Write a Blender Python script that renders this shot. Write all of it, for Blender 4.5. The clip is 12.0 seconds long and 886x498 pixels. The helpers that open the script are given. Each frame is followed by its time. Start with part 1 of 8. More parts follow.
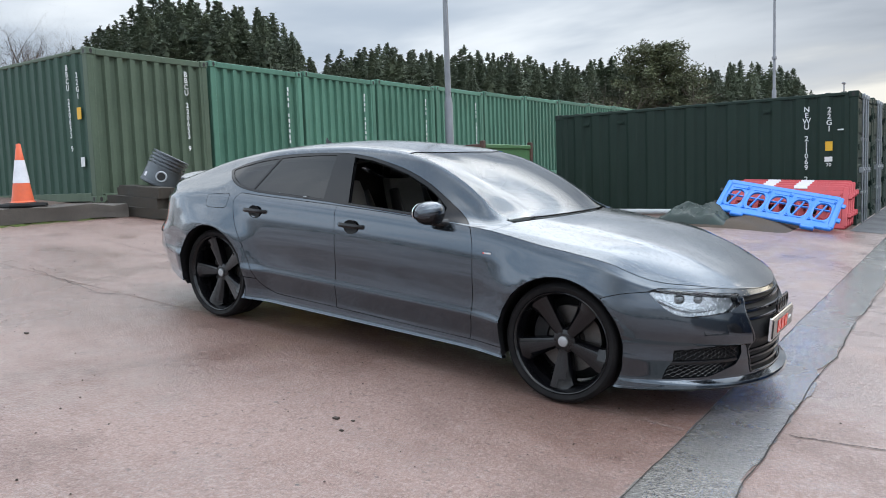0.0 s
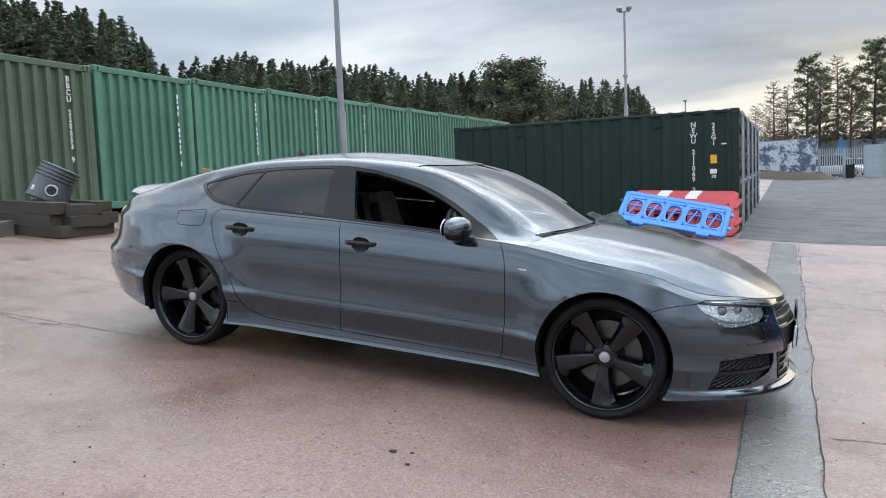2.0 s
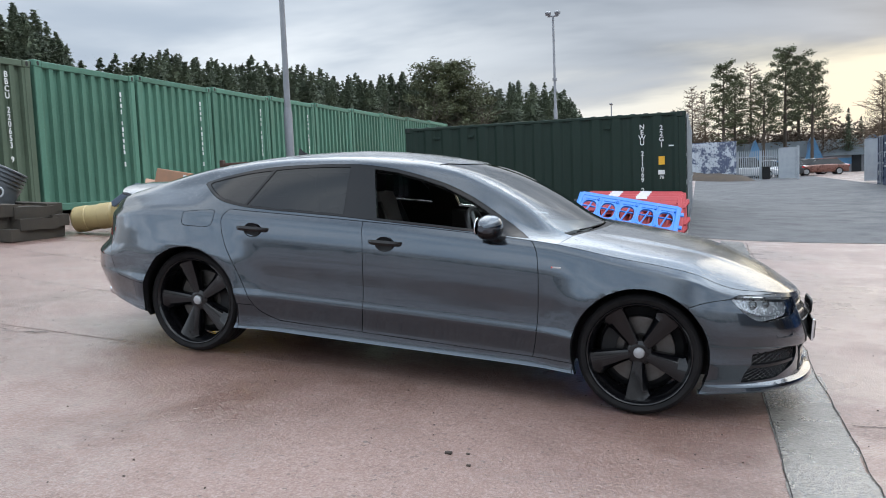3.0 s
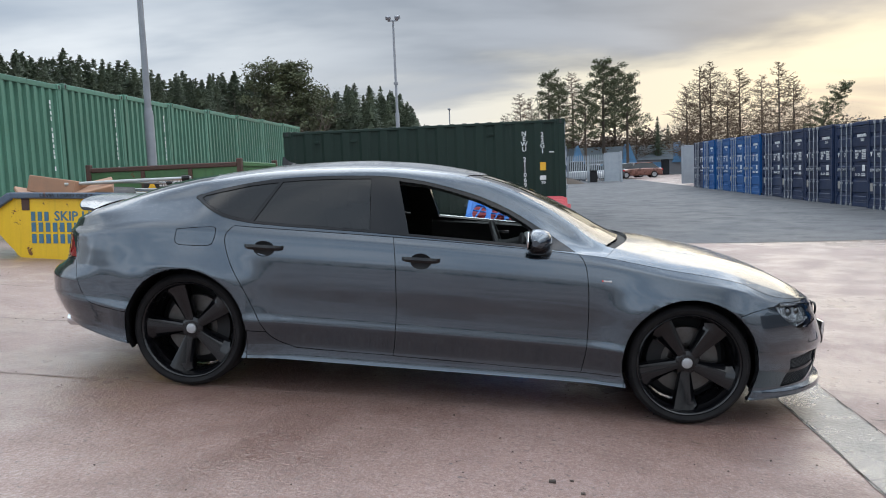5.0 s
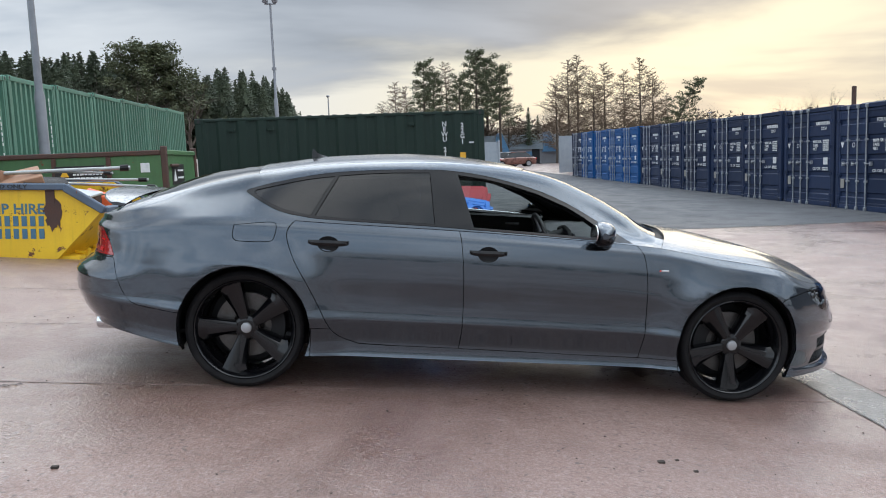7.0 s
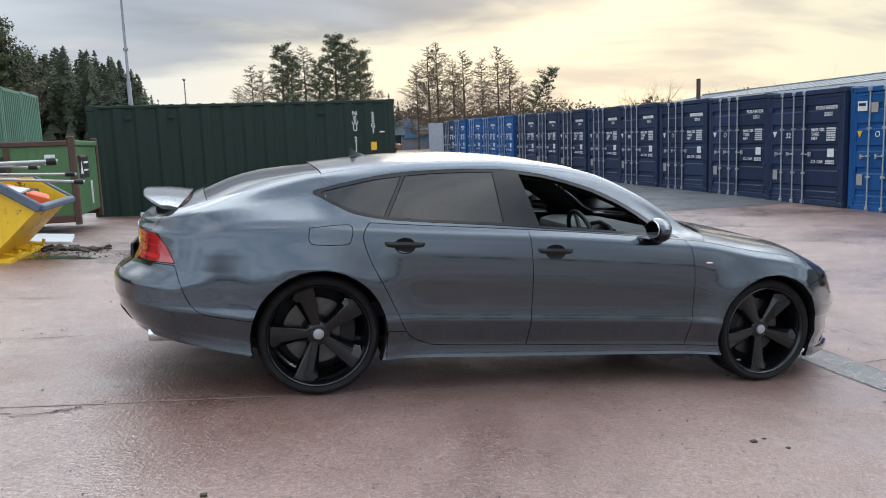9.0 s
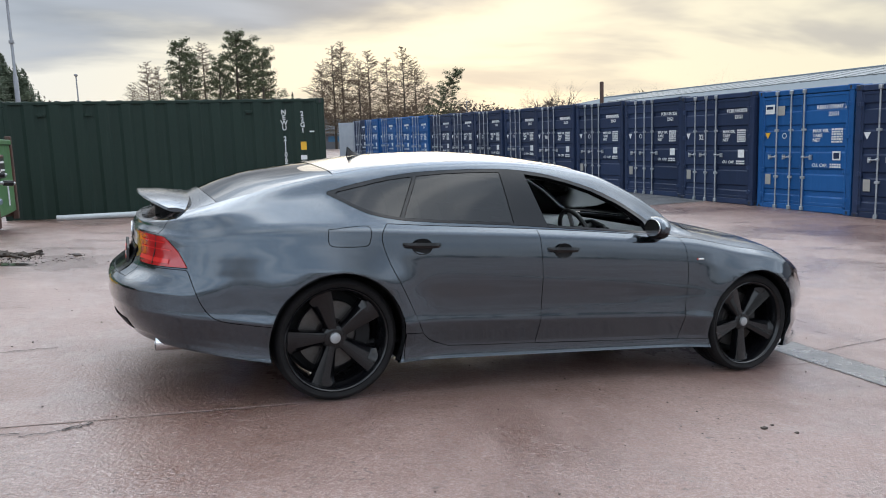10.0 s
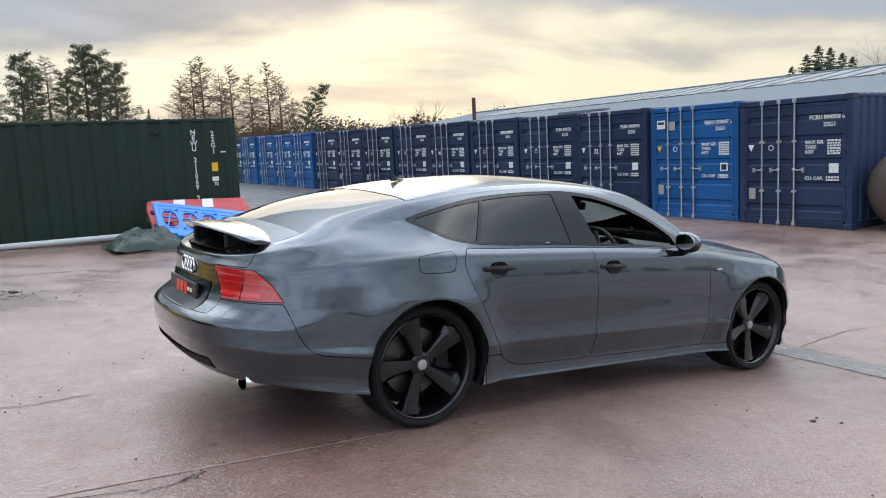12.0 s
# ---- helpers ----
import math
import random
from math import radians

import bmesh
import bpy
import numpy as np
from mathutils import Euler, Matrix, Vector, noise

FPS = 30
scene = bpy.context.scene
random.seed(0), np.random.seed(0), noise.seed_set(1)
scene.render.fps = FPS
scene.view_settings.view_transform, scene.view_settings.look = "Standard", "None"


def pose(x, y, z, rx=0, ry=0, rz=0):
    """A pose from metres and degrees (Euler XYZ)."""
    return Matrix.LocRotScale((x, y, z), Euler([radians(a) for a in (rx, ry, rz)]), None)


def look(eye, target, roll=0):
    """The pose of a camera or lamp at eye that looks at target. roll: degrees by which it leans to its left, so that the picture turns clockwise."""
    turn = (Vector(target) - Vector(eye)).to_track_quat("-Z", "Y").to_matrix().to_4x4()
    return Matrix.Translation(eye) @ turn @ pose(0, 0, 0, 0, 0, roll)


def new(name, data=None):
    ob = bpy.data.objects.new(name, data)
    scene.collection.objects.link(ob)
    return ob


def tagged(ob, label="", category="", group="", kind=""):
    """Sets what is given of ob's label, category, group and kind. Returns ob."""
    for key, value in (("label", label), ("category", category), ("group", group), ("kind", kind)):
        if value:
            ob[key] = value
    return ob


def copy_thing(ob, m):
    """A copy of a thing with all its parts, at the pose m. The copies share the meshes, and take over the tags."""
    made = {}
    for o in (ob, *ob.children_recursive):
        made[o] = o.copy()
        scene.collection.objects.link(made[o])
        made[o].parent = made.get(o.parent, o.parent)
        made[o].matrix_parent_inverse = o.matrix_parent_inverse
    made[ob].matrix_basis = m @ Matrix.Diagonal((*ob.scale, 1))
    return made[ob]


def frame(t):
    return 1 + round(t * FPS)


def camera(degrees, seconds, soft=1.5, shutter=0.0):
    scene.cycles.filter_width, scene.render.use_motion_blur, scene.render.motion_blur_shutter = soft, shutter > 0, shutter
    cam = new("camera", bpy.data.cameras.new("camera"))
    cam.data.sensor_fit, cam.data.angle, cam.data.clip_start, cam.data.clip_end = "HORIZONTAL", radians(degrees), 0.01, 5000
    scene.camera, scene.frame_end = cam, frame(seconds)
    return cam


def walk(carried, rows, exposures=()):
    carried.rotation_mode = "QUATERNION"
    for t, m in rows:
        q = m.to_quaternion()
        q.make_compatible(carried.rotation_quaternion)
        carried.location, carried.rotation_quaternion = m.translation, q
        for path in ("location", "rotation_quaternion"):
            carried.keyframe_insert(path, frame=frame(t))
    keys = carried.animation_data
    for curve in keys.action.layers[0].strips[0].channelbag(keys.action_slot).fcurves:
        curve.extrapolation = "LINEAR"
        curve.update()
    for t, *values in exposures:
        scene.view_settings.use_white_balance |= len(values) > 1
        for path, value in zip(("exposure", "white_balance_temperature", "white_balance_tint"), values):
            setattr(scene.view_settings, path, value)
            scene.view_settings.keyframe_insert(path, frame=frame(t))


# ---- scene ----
EXPOSURES = [(0.0, 0.08), (2.5, 0.07), (3.5, 0.0), (5.5, -0.10), (6.5, -0.10), (7.5, -0.04), (9.0, 0.0), (12.0, 0.0)]
cam = camera(60.4, 12.0, soft=1.0)
PATH = [
    (0.0, (3.354, -4.686, 1.118), (2.209, -3.056, 0.937), -1.96),
    (0.5, (3.124, -4.797, 1.141), (2.072, -3.104, 0.972), -2.37),
    (1.0, (2.890, -4.980, 1.166), (1.927, -3.235, 1.004), -2.34),
    (1.5, (2.662, -5.013, 1.152), (1.771, -3.230, 0.987), -2.28),
    (2.0, (2.392, -5.013, 1.171), (1.572, -3.197, 1.006), -2.20),
    (2.5, (2.083, -5.140, 1.164), (1.347, -3.288, 0.993), -2.23),
    (3.0, (1.807, -5.200, 1.176), (1.169, -3.312, 1.008), -2.27),
    (3.5, (1.506, -5.176, 1.220), (0.975, -3.255, 1.056), -2.50),
    (5.5, (0.274, -5.292, 1.304), (0.164, -3.304, 1.117), -2.18),
    (6.0, (0.003, -5.347, 1.332), (-0.029, -3.358, 1.132), -1.92),
    (6.5, (-0.285, -5.292, 1.347), (-0.232, -3.304, 1.135), -1.96),
    (7.0, (-0.577, -5.290, 1.367), (-0.435, -3.308, 1.143), -2.19),
    (9.0, (-1.812, -5.092, 1.496), (-1.297, -3.179, 1.221), -2.20),
    (9.5, (-2.105, -4.976, 1.507), (-1.472, -3.100, 1.222), -1.95),
    (10.0, (-2.411, -4.870, 1.519), (-1.655, -3.040, 1.235), -1.98),
    (10.5, (-2.729, -4.809, 1.548), (-1.881, -3.019, 1.269), -2.21),
    (11.0, (-2.955, -4.691, 1.557), (-2.030, -2.938, 1.286), -2.54),
    (11.5, (-3.188, -4.506, 1.599), (-2.190, -2.793, 1.336), -2.86),
    (12.0, (-3.496, -4.366, 1.630), (-2.420, -2.701, 1.369), -2.86),
]
walk(cam, [(t, look(eye, target, roll)) for t, eye, target, roll in PATH], EXPOSURES)
# ---- end of walk ----
# ---- sky and sun ----
SUN_AZ, SUN_EL = radians(24), radians(16)
SUN_DIR = Vector((math.sin(SUN_AZ) * math.cos(SUN_EL), math.cos(SUN_AZ) * math.cos(SUN_EL), math.sin(SUN_EL)))


class Nodes:
    """Short-hand for building a node tree."""

    def __init__(self, tree):
        self.tree, self.n, self.l = tree, tree.nodes, tree.links

    def add(self, kind, **values):
        node = self.n.new(kind)
        for key, value in values.items():
            setattr(node, key, value)
        return node

    def put(self, socket, value):
        if isinstance(value, bpy.types.NodeSocket):
            self.l.new(value, socket)
        elif isinstance(value, (tuple, list)) and len(value) == 3 and socket.type == "RGBA":
            socket.default_value = (*value, 1)
        else:
            socket.default_value = value

    def math(self, op, a, b=0.0, c=0.0, clamp=False):
        node = self.add("ShaderNodeMath", operation=op, use_clamp=clamp)
        for i, v in enumerate((a, b, c)):
            self.put(node.inputs[i], v)
        return node.outputs[0]

    def mix(self, f, a, b, mode="MIX"):
        node = self.add("ShaderNodeMix", data_type="RGBA", blend_type=mode)
        self.put(node.inputs[0], f), self.put(node.inputs[6], a), self.put(node.inputs[7], b)
        return node.outputs[2]

    def ramp(self, v, lo, hi, a=0.0, b=1.0, smooth=True):
        node = self.add("ShaderNodeMapRange", interpolation_type="SMOOTHSTEP" if smooth else "LINEAR")
        for i, x in enumerate((v, lo, hi, a, b)):
            self.put(node.inputs[i], x)
        return node.outputs[0]

    def noise(self, vec, scale, detail=4.0, rough=0.55, distortion=0.0):
        node = self.add("ShaderNodeTexNoise")
        self.put(node.inputs["Vector"], vec), self.put(node.inputs["Scale"], scale)
        self.put(node.inputs["Detail"], detail), self.put(node.inputs["Roughness"], rough)
        self.put(node.inputs["Distortion"], distortion)
        return node.outputs[0]

    def voronoi(self, vec, scale, feature="F1"):
        node = self.add("ShaderNodeTexVoronoi", feature=feature)
        self.put(node.inputs["Vector"], vec), self.put(node.inputs["Scale"], scale)
        return node.outputs["Distance"]

    def mapping(self, vec, scale=(1, 1, 1), loc=(0, 0, 0), rot=(0, 0, 0)):
        node = self.add("ShaderNodeMapping")
        self.put(node.inputs["Vector"], vec)
        node.inputs["Scale"].default_value, node.inputs["Location"].default_value = scale, loc
        node.inputs["Rotation"].default_value = rot
        return node.outputs[0]

    def xyz(self, vec):
        node = self.add("ShaderNodeSeparateXYZ")
        self.put(node.inputs[0], vec)
        return node.outputs

    def join(self, x, y, z):
        node = self.add("ShaderNodeCombineXYZ")
        for i, v in enumerate((x, y, z)):
            self.put(node.inputs[i], v)
        return node.outputs[0]


def make_sky():
    world = bpy.data.worlds.new("sky")
    scene.world = world
    world.use_nodes = True
    k = Nodes(world.node_tree)
    k.n.clear()
    d = k.add("ShaderNodeTexCoord").outputs["Generated"]
    x, y, z = k.xyz(d)
    sky = k.add("ShaderNodeTexSky", sky_type="NISHITA", sun_disc=False, sun_elevation=SUN_EL, sun_rotation=SUN_AZ, air_density=1.2, dust_density=2.0)
    zz = k.math("MAXIMUM", z, 0.0)
    flat = k.math("ADD", zz, 0.16)
    plane = k.join(k.math("DIVIDE", x, flat), k.math("DIVIDE", y, flat), 0.0)
    wide = k.noise(k.mapping(plane, (0.55, 0.85, 1), (3.1, 1.4, 0)), 1.0, 6.0, 0.52, 0.25)
    fine = k.noise(k.mapping(plane, (0.55, 0.85, 1), (7.0, 2.0, 0)), 1.0, 5.0, 0.50, 0.4)
    over = k.noise(k.mapping(plane, (1.5, 2.0, 1), (1.0, 5.0, 0)), 1.0, 5.0, 0.5, 0.5)
    toward = k.math("ADD", k.math("MULTIPLY", x, math.sin(SUN_AZ + 0.25)), k.math("MULTIPLY", y, math.cos(SUN_AZ + 0.25)))
    warm = k.ramp(toward, 0.50, 0.99)
    # clear strip low over the horizon, thick cloud deck above it
    low = k.math("ADD", zz, k.math("MULTIPLY", k.math("SUBTRACT", wide, 0.5), 0.22))
    low = k.math("ADD", low, k.math("MULTIPLY", k.math("SUBTRACT", fine, 0.5), 0.10))
    deck = k.ramp(k.math("SUBTRACT", low, k.math("MULTIPLY", warm, 0.060)), 0.078, 0.135)
    clear = k.mix(warm, (0.78, 0.83, 0.90), (0.90, 0.84, 0.66))
    dark = k.mix(k.ramp(fine, 0.36, 0.66), (0.20, 0.245, 0.315), (0.40, 0.455, 0.54))
    dark = k.mix(k.math("MULTIPLY", k.ramp(toward, 0.82, 0.36), 0.95), dark, k.mix(k.ramp(fine, 0.34, 0.62), (0.46, 0.54, 0.65), (0.88, 0.94, 1.0)))
    dark = k.mix(k.ramp(k.math("ADD", zz, k.math("MULTIPLY", k.ramp(toward, 0.0, 0.75), 0.09)), 0.33, 0.80), dark, k.mix(1.0, k.mix(k.ramp(over, 0.40, 0.62), (1.8, 2.1, 2.5), (4.2, 4.4, 4.6)), k.ramp(toward, -0.6, 0.6, 0.42, 1.2), "MULTIPLY"))
    # brighter open sky opposite the sun
    dark = k.mix(k.ramp(toward, -0.25, -0.75), dark, k.mix(k.ramp(over, 0.36, 0.64), (1.05, 1.27, 1.55), (1.8, 1.98, 2.2)))
    east = k.math("ADD", k.math("MULTIPLY", x, math.sin(radians(112))), k.math("MULTIPLY", y, math.cos(radians(112))))
    dark = k.mix(k.ramp(east, 0.70, 0.94), dark, k.mix(k.ramp(over, 0.36, 0.64), (0.95, 1.13, 1.36), (1.6, 1.75, 1.95)))
    # small grey puffs in front of the bright strip
    puffs = k.math("MULTIPLY", k.ramp(fine, 0.47, 0.62), 0.85)
    clear = k.mix(puffs, clear, k.mix(warm, (0.48, 0.53, 0.60), (0.48, 0.47, 0.46)))
    cloud = k.mix(deck, clear, dark)
    tinted = k.add("ShaderNodeMix", data_type="RGBA", blend_type="ADD")
    tinted.inputs[0].default_value = 0.006
    k.put(tinted.inputs[6], cloud), k.put(tinted.inputs[7], sky.outputs[0])
    bg = k.add("ShaderNodeBackground")
    k.put(bg.inputs[0], tinted.outputs[2])
    bg.inputs[1].default_value = 1.0
    out = k.add("ShaderNodeOutputWorld")
    k.l.new(bg.outputs[0], out.inputs[0])


make_sky()
sun = new("sun", bpy.data.lights.new("sun", "SUN"))
sun.data.energy, sun.data.angle, sun.data.color = 0.25, radians(26), (1.0, 0.90, 0.74)
sun.matrix_world = look((0, 0, 0), -SUN_DIR)


# ---- materials ----
def material(name, color, color2=None, rough=0.5, metal=0.0, scale=3.0, fine=60.0, bump=0.15, spread=0.5, streak=0.0, rust=0.0, coat=0.0, vary=0.0, spec=0.5, bump_scale=None, emit=None):
    """A weathered surface: two tones mixed by coarse and fine noise, run-down streaks, rust spots and relief."""
    m = bpy.data.materials.new(name)
    m.use_nodes = True
    k = Nodes(m.node_tree)
    b = k.n["Principled BSDF"]
    co = k.add("ShaderNodeTexCoord").outputs["Object"]
    rnd = k.add("ShaderNodeObjectInfo").outputs["Random"]
    if vary:
        co = k.add("ShaderNodeVectorMath", operation="ADD").outputs[0]
        node = co.node
        k.l.new(k.add("ShaderNodeTexCoord").outputs["Object"], node.inputs[0])
        k.put(node.inputs[1], k.join(k.math("MULTIPLY", rnd, 37.0), k.math("MULTIPLY", rnd, 11.0), k.math("MULTIPLY", rnd, 23.0)))
    color2 = color2 or tuple(c * 0.72 for c in color)
    coarse = k.noise(co, scale, 5.0, 0.6)
    grain = k.noise(co, fine, 3.0, 0.6)
    f = k.ramp(k.math("ADD", k.math("MULTIPLY", coarse, 0.7), k.math("MULTIPLY", grain, 0.3)), 0.5 - spread / 2, 0.5 + spread / 2)
    col = k.mix(f, color2, color)
    if streak:
        s = k.noise(k.mapping(co, (9, 9, 0.45)), 1.6, 5.0, 0.65)
        col = k.mix(k.math("MULTIPLY", k.ramp(s, 0.52, 0.75), streak), col, tuple(c * 0.45 + 0.01 for c in color))
        col = k.mix(k.math("MULTIPLY", k.ramp(s, 0.46, 0.28), streak * 0.5), col, tuple(min(1, c * 1.35 + 0.03) for c in color))
    if rust:
        r = k.noise(co, 5.0, 8.0, 0.72)
        col = k.mix(k.ramp(r, 0.70 - rust, 0.74 - rust), col, (0.13, 0.045, 0.018))
    if vary:
        col = k.mix(1.0, col, k.ramp(rnd, 0, 1, 1 - vary, 1 + vary * 0.4, False), "MULTIPLY")
    k.put(b.inputs["Base Color"], col)
    k.put(b.inputs["Roughness"], k.ramp(k.math("ADD", coarse, k.math("MULTIPLY", grain, 0.4)), 0.4, 1.0, max(0.02, rough - 0.12), min(1, rough + 0.12)))
    b.inputs["Metallic"].default_value = metal
    b.inputs["Coat Weight"].default_value = coat
    b.inputs["Coat Roughness"].default_value = 0.05
    b.inputs["Specular IOR Level"].default_value = spec
    if bump:
        bn = k.add("ShaderNodeBump")
        bn.inputs["Strength"].default_value = bump
        bn.inputs["Distance"].default_value = 0.01
        k.put(bn.inputs["Height"], k.math("ADD", k.noise(co, bump_scale or fine, 4.0), k.math("MULTIPLY", coarse, 0.6)))
        k.put(b.inputs["Normal"], bn.outputs[0])
    if emit:
        k.put(b.inputs["Emission Color"], emit[:3])
        b.inputs["Emission Strength"].default_value = emit[3]
    return m


def wet_tarmac(name, tone, tone2, stone, grain=150.0, wet=0.45, spec=0.5, film=0.0, film_rough=0.1):
    """Worn tarmac with aggregate, small stones, stains and damp, half-dry patches."""
    m = bpy.data.materials.new(name)
    m.use_nodes = True
    k = Nodes(m.node_tree)
    b = k.n["Principled BSDF"]
    co = k.add("ShaderNodeTexCoord").outputs["Object"]
    stains = k.noise(co, 0.35, 6.0, 0.62, 0.6)
    patch = k.noise(k.mapping(co, (1, 1, 1), (5, 3, 1)), 1.7, 6.0, 0.6)
    grit = k.noise(co, grain, 2.0, 0.7)
    stones = k.voronoi(co, grain * 0.62)
    col = k.mix(k.ramp(stains, 0.36, 0.66), tone, tone2)
    col = k.mix(k.ramp(grit, 0.46, 0.66), col, k.mix(0.55, col, stone))
    col = k.mix(k.math("MULTIPLY", k.ramp(stones, 0.20, 0.08), 0.5), col, stone)
    col = k.mix(k.math("MULTIPLY", k.ramp(k.noise(co, grain * 0.4, 3.0), 0.62, 0.70), 0.8), col, tuple(c * 0.35 for c in tone))
    col = k.mix(k.math("MULTIPLY", k.ramp(patch, 0.50, 0.72), 0.45), col, tuple(c * 0.55 for c in tone))
    mid = k.noise(co, 34.0, 3.0, 0.65)
    col = k.mix(k.math("MULTIPLY", k.ramp(mid, 0.50, 0.70), 0.45), col, tuple(c * 0.5 for c in tone))
    col = k.mix(k.math("MULTIPLY", k.ramp(mid, 0.44, 0.30), 0.35), col, stone)
    specks = k.math("MULTIPLY", k.ramp(k.voronoi(co, 5.0), 0.075, 0.05), k.ramp(k.noise(co, 1.1), 0.52, 0.58))
    col = k.mix(specks, col, (0.02, 0.017, 0.015))
    k.put(b.inputs["Base Color"], col)
    damp = k.ramp(k.math("ADD", k.math("MULTIPLY", stains, 0.6), k.math("MULTIPLY", patch, 0.4)), 0.40, 0.60)
    k.put(b.inputs["Roughness"], k.ramp(damp, 0, 1, max(0.04, wet - 0.10), wet + 0.16, False))
    bn = k.add("ShaderNodeBump")
    k.put(bn.inputs["Strength"], k.ramp(damp, 0, 1, 0.55, 0.95, False))
    bn.inputs["Distance"].default_value = 0.005
    k.put(bn.inputs["Height"], k.math("ADD", k.math("MULTIPLY", stones, 0.6), grit))
    k.put(b.inputs["Normal"], bn.outputs[0])
    b.inputs["Specular IOR Level"].default_value = spec
    if film:
        # a thin film of rain water that fills the pores
        k.put(b.inputs["Coat Weight"], k.ramp(damp, 0.05, 0.95, film, film * 0.65))
        k.put(b.inputs["Coat Roughness"], k.ramp(damp, 0, 1, film_rough, film_rough * 2.0))
        b.inputs["Coat IOR"].default_value = 1.5
        soft = k.add("ShaderNodeBump")
        soft.inputs["Strength"].default_value, soft.inputs["Distance"].default_value = 0.85, 0.005
        k.put(soft.inputs["Height"], k.math("ADD", grit, k.math("MULTIPLY", mid, 2.0)))
        k.put(b.inputs["Coat Normal"], soft.outputs[0])
    return m


def glass(name, tint, rough=0.0, alpha_mix=0.0):
    """A thin pane: clear by its tint, with a mirror-like surface that grows towards a flat view."""
    m = bpy.data.materials.new(name)
    m.use_nodes = True
    k = Nodes(m.node_tree)
    k.n.clear()
    out = k.add("ShaderNodeOutputMaterial")
    t = k.add("ShaderNodeBsdfTransparent")
    k.put(t.inputs[0], tint)
    g = k.add("ShaderNodeBsdfGlossy")
    g.inputs["Roughness"].default_value = rough
    fr = k.add("ShaderNodeFresnel")
    fr.inputs[0].default_value = 1.52
    mx = k.add("ShaderNodeMixShader")
    k.put(mx.inputs[0], k.math("ADD", k.math("MULTIPLY", fr.outputs[0], 1.0, clamp=True), alpha_mix, clamp=True))
    k.l.new(t.outputs[0], mx.inputs[1]), k.l.new(g.outputs[0], mx.inputs[2])
    k.l.new(mx.outputs[0], out.inputs[0])
    return m


RED_TARMAC = wet_tarmac("red_tarmac", (0.134, 0.064, 0.045), (0.196, 0.116, 0.094), (0.34, 0.265, 0.24), 75.0, 0.36, 0.5, 1.0, 0.29)
GREY_TARMAC = wet_tarmac("grey_tarmac", (0.060, 0.064, 0.071), (0.10, 0.105, 0.113), (0.18, 0.18, 0.18), 90.0, 0.66, 0.22)
STRIP_CONCRETE = wet_tarmac("drain_concrete", (0.085, 0.080, 0.072), (0.155, 0.145, 0.130), (0.26, 0.24, 0.22), 80.0, 0.24, 0.5, 1.0, 0.06)
EARTH = material("earth", (0.085, 0.062, 0.045), (0.035, 0.027, 0.021), 0.9, scale=2.0, fine=40, bump=0.8)
GREEN_PAINT = material("green_container_paint", (0.100, 0.225, 0.165), (0.072, 0.165, 0.120), 0.5, scale=0.9, fine=30, bump=0.05, streak=0.35, rust=-0.03, vary=0.18, spec=0.2)
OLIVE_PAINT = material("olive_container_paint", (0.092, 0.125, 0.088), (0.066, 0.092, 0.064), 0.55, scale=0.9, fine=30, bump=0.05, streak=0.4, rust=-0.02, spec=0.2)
# deeper green hue of the olive container's sides, darkened further for their shade
DEEP_GREEN_SHADED_PAINT = material("deep_green_shaded_container_paint", (0.042, 0.082, 0.062), (0.030, 0.062, 0.047), 0.55, scale=0.9, fine=30, bump=0.05, streak=0.4, rust=-0.03, spec=0.2)
DARK_GREEN_PAINT = material("dark_green_container_paint", (0.016, 0.031, 0.024), (0.011, 0.023, 0.018), 0.55, scale=0.8, fine=30, bump=0.05, streak=0.3, rust=-0.06, spec=0.2)
NAVY_PAINT = material("navy_container_paint", (0.024, 0.039, 0.086), (0.018, 0.030, 0.066), 0.42, scale=0.9, fine=30, bump=0.04, streak=0.3, rust=-0.06, vary=0.25, spec=0.2)
BLUE_PAINT = material("blue_container_paint", (0.014, 0.090, 0.265), (0.011, 0.072, 0.215), 0.42, scale=0.9, fine=30, bump=0.04, streak=0.3, rust=-0.06, vary=0.12, spec=0.2)
GALVANISED = material("galvanised_steel", (0.42, 0.44, 0.46), (0.28, 0.30, 0.32), 0.45, 0.6, scale=6, fine=50, bump=0.05)
WHITE_PRINT = material("white_print", (0.72, 0.73, 0.72), (0.5, 0.52, 0.52), 0.6, scale=12, fine=80, bump=0)
YELLOW_PRINT = material("yellow_sticker", (0.75, 0.42, 0.02), (0.6, 0.33, 0.02), 0.5, bump=0)
BLACK_PRINT = material("black_print", (0.012, 0.012, 0.012), None, 0.6, bump=0)
GASKET = material("door_rubber", (0.012, 0.012, 0.014), None, 0.7, bump=0.05)


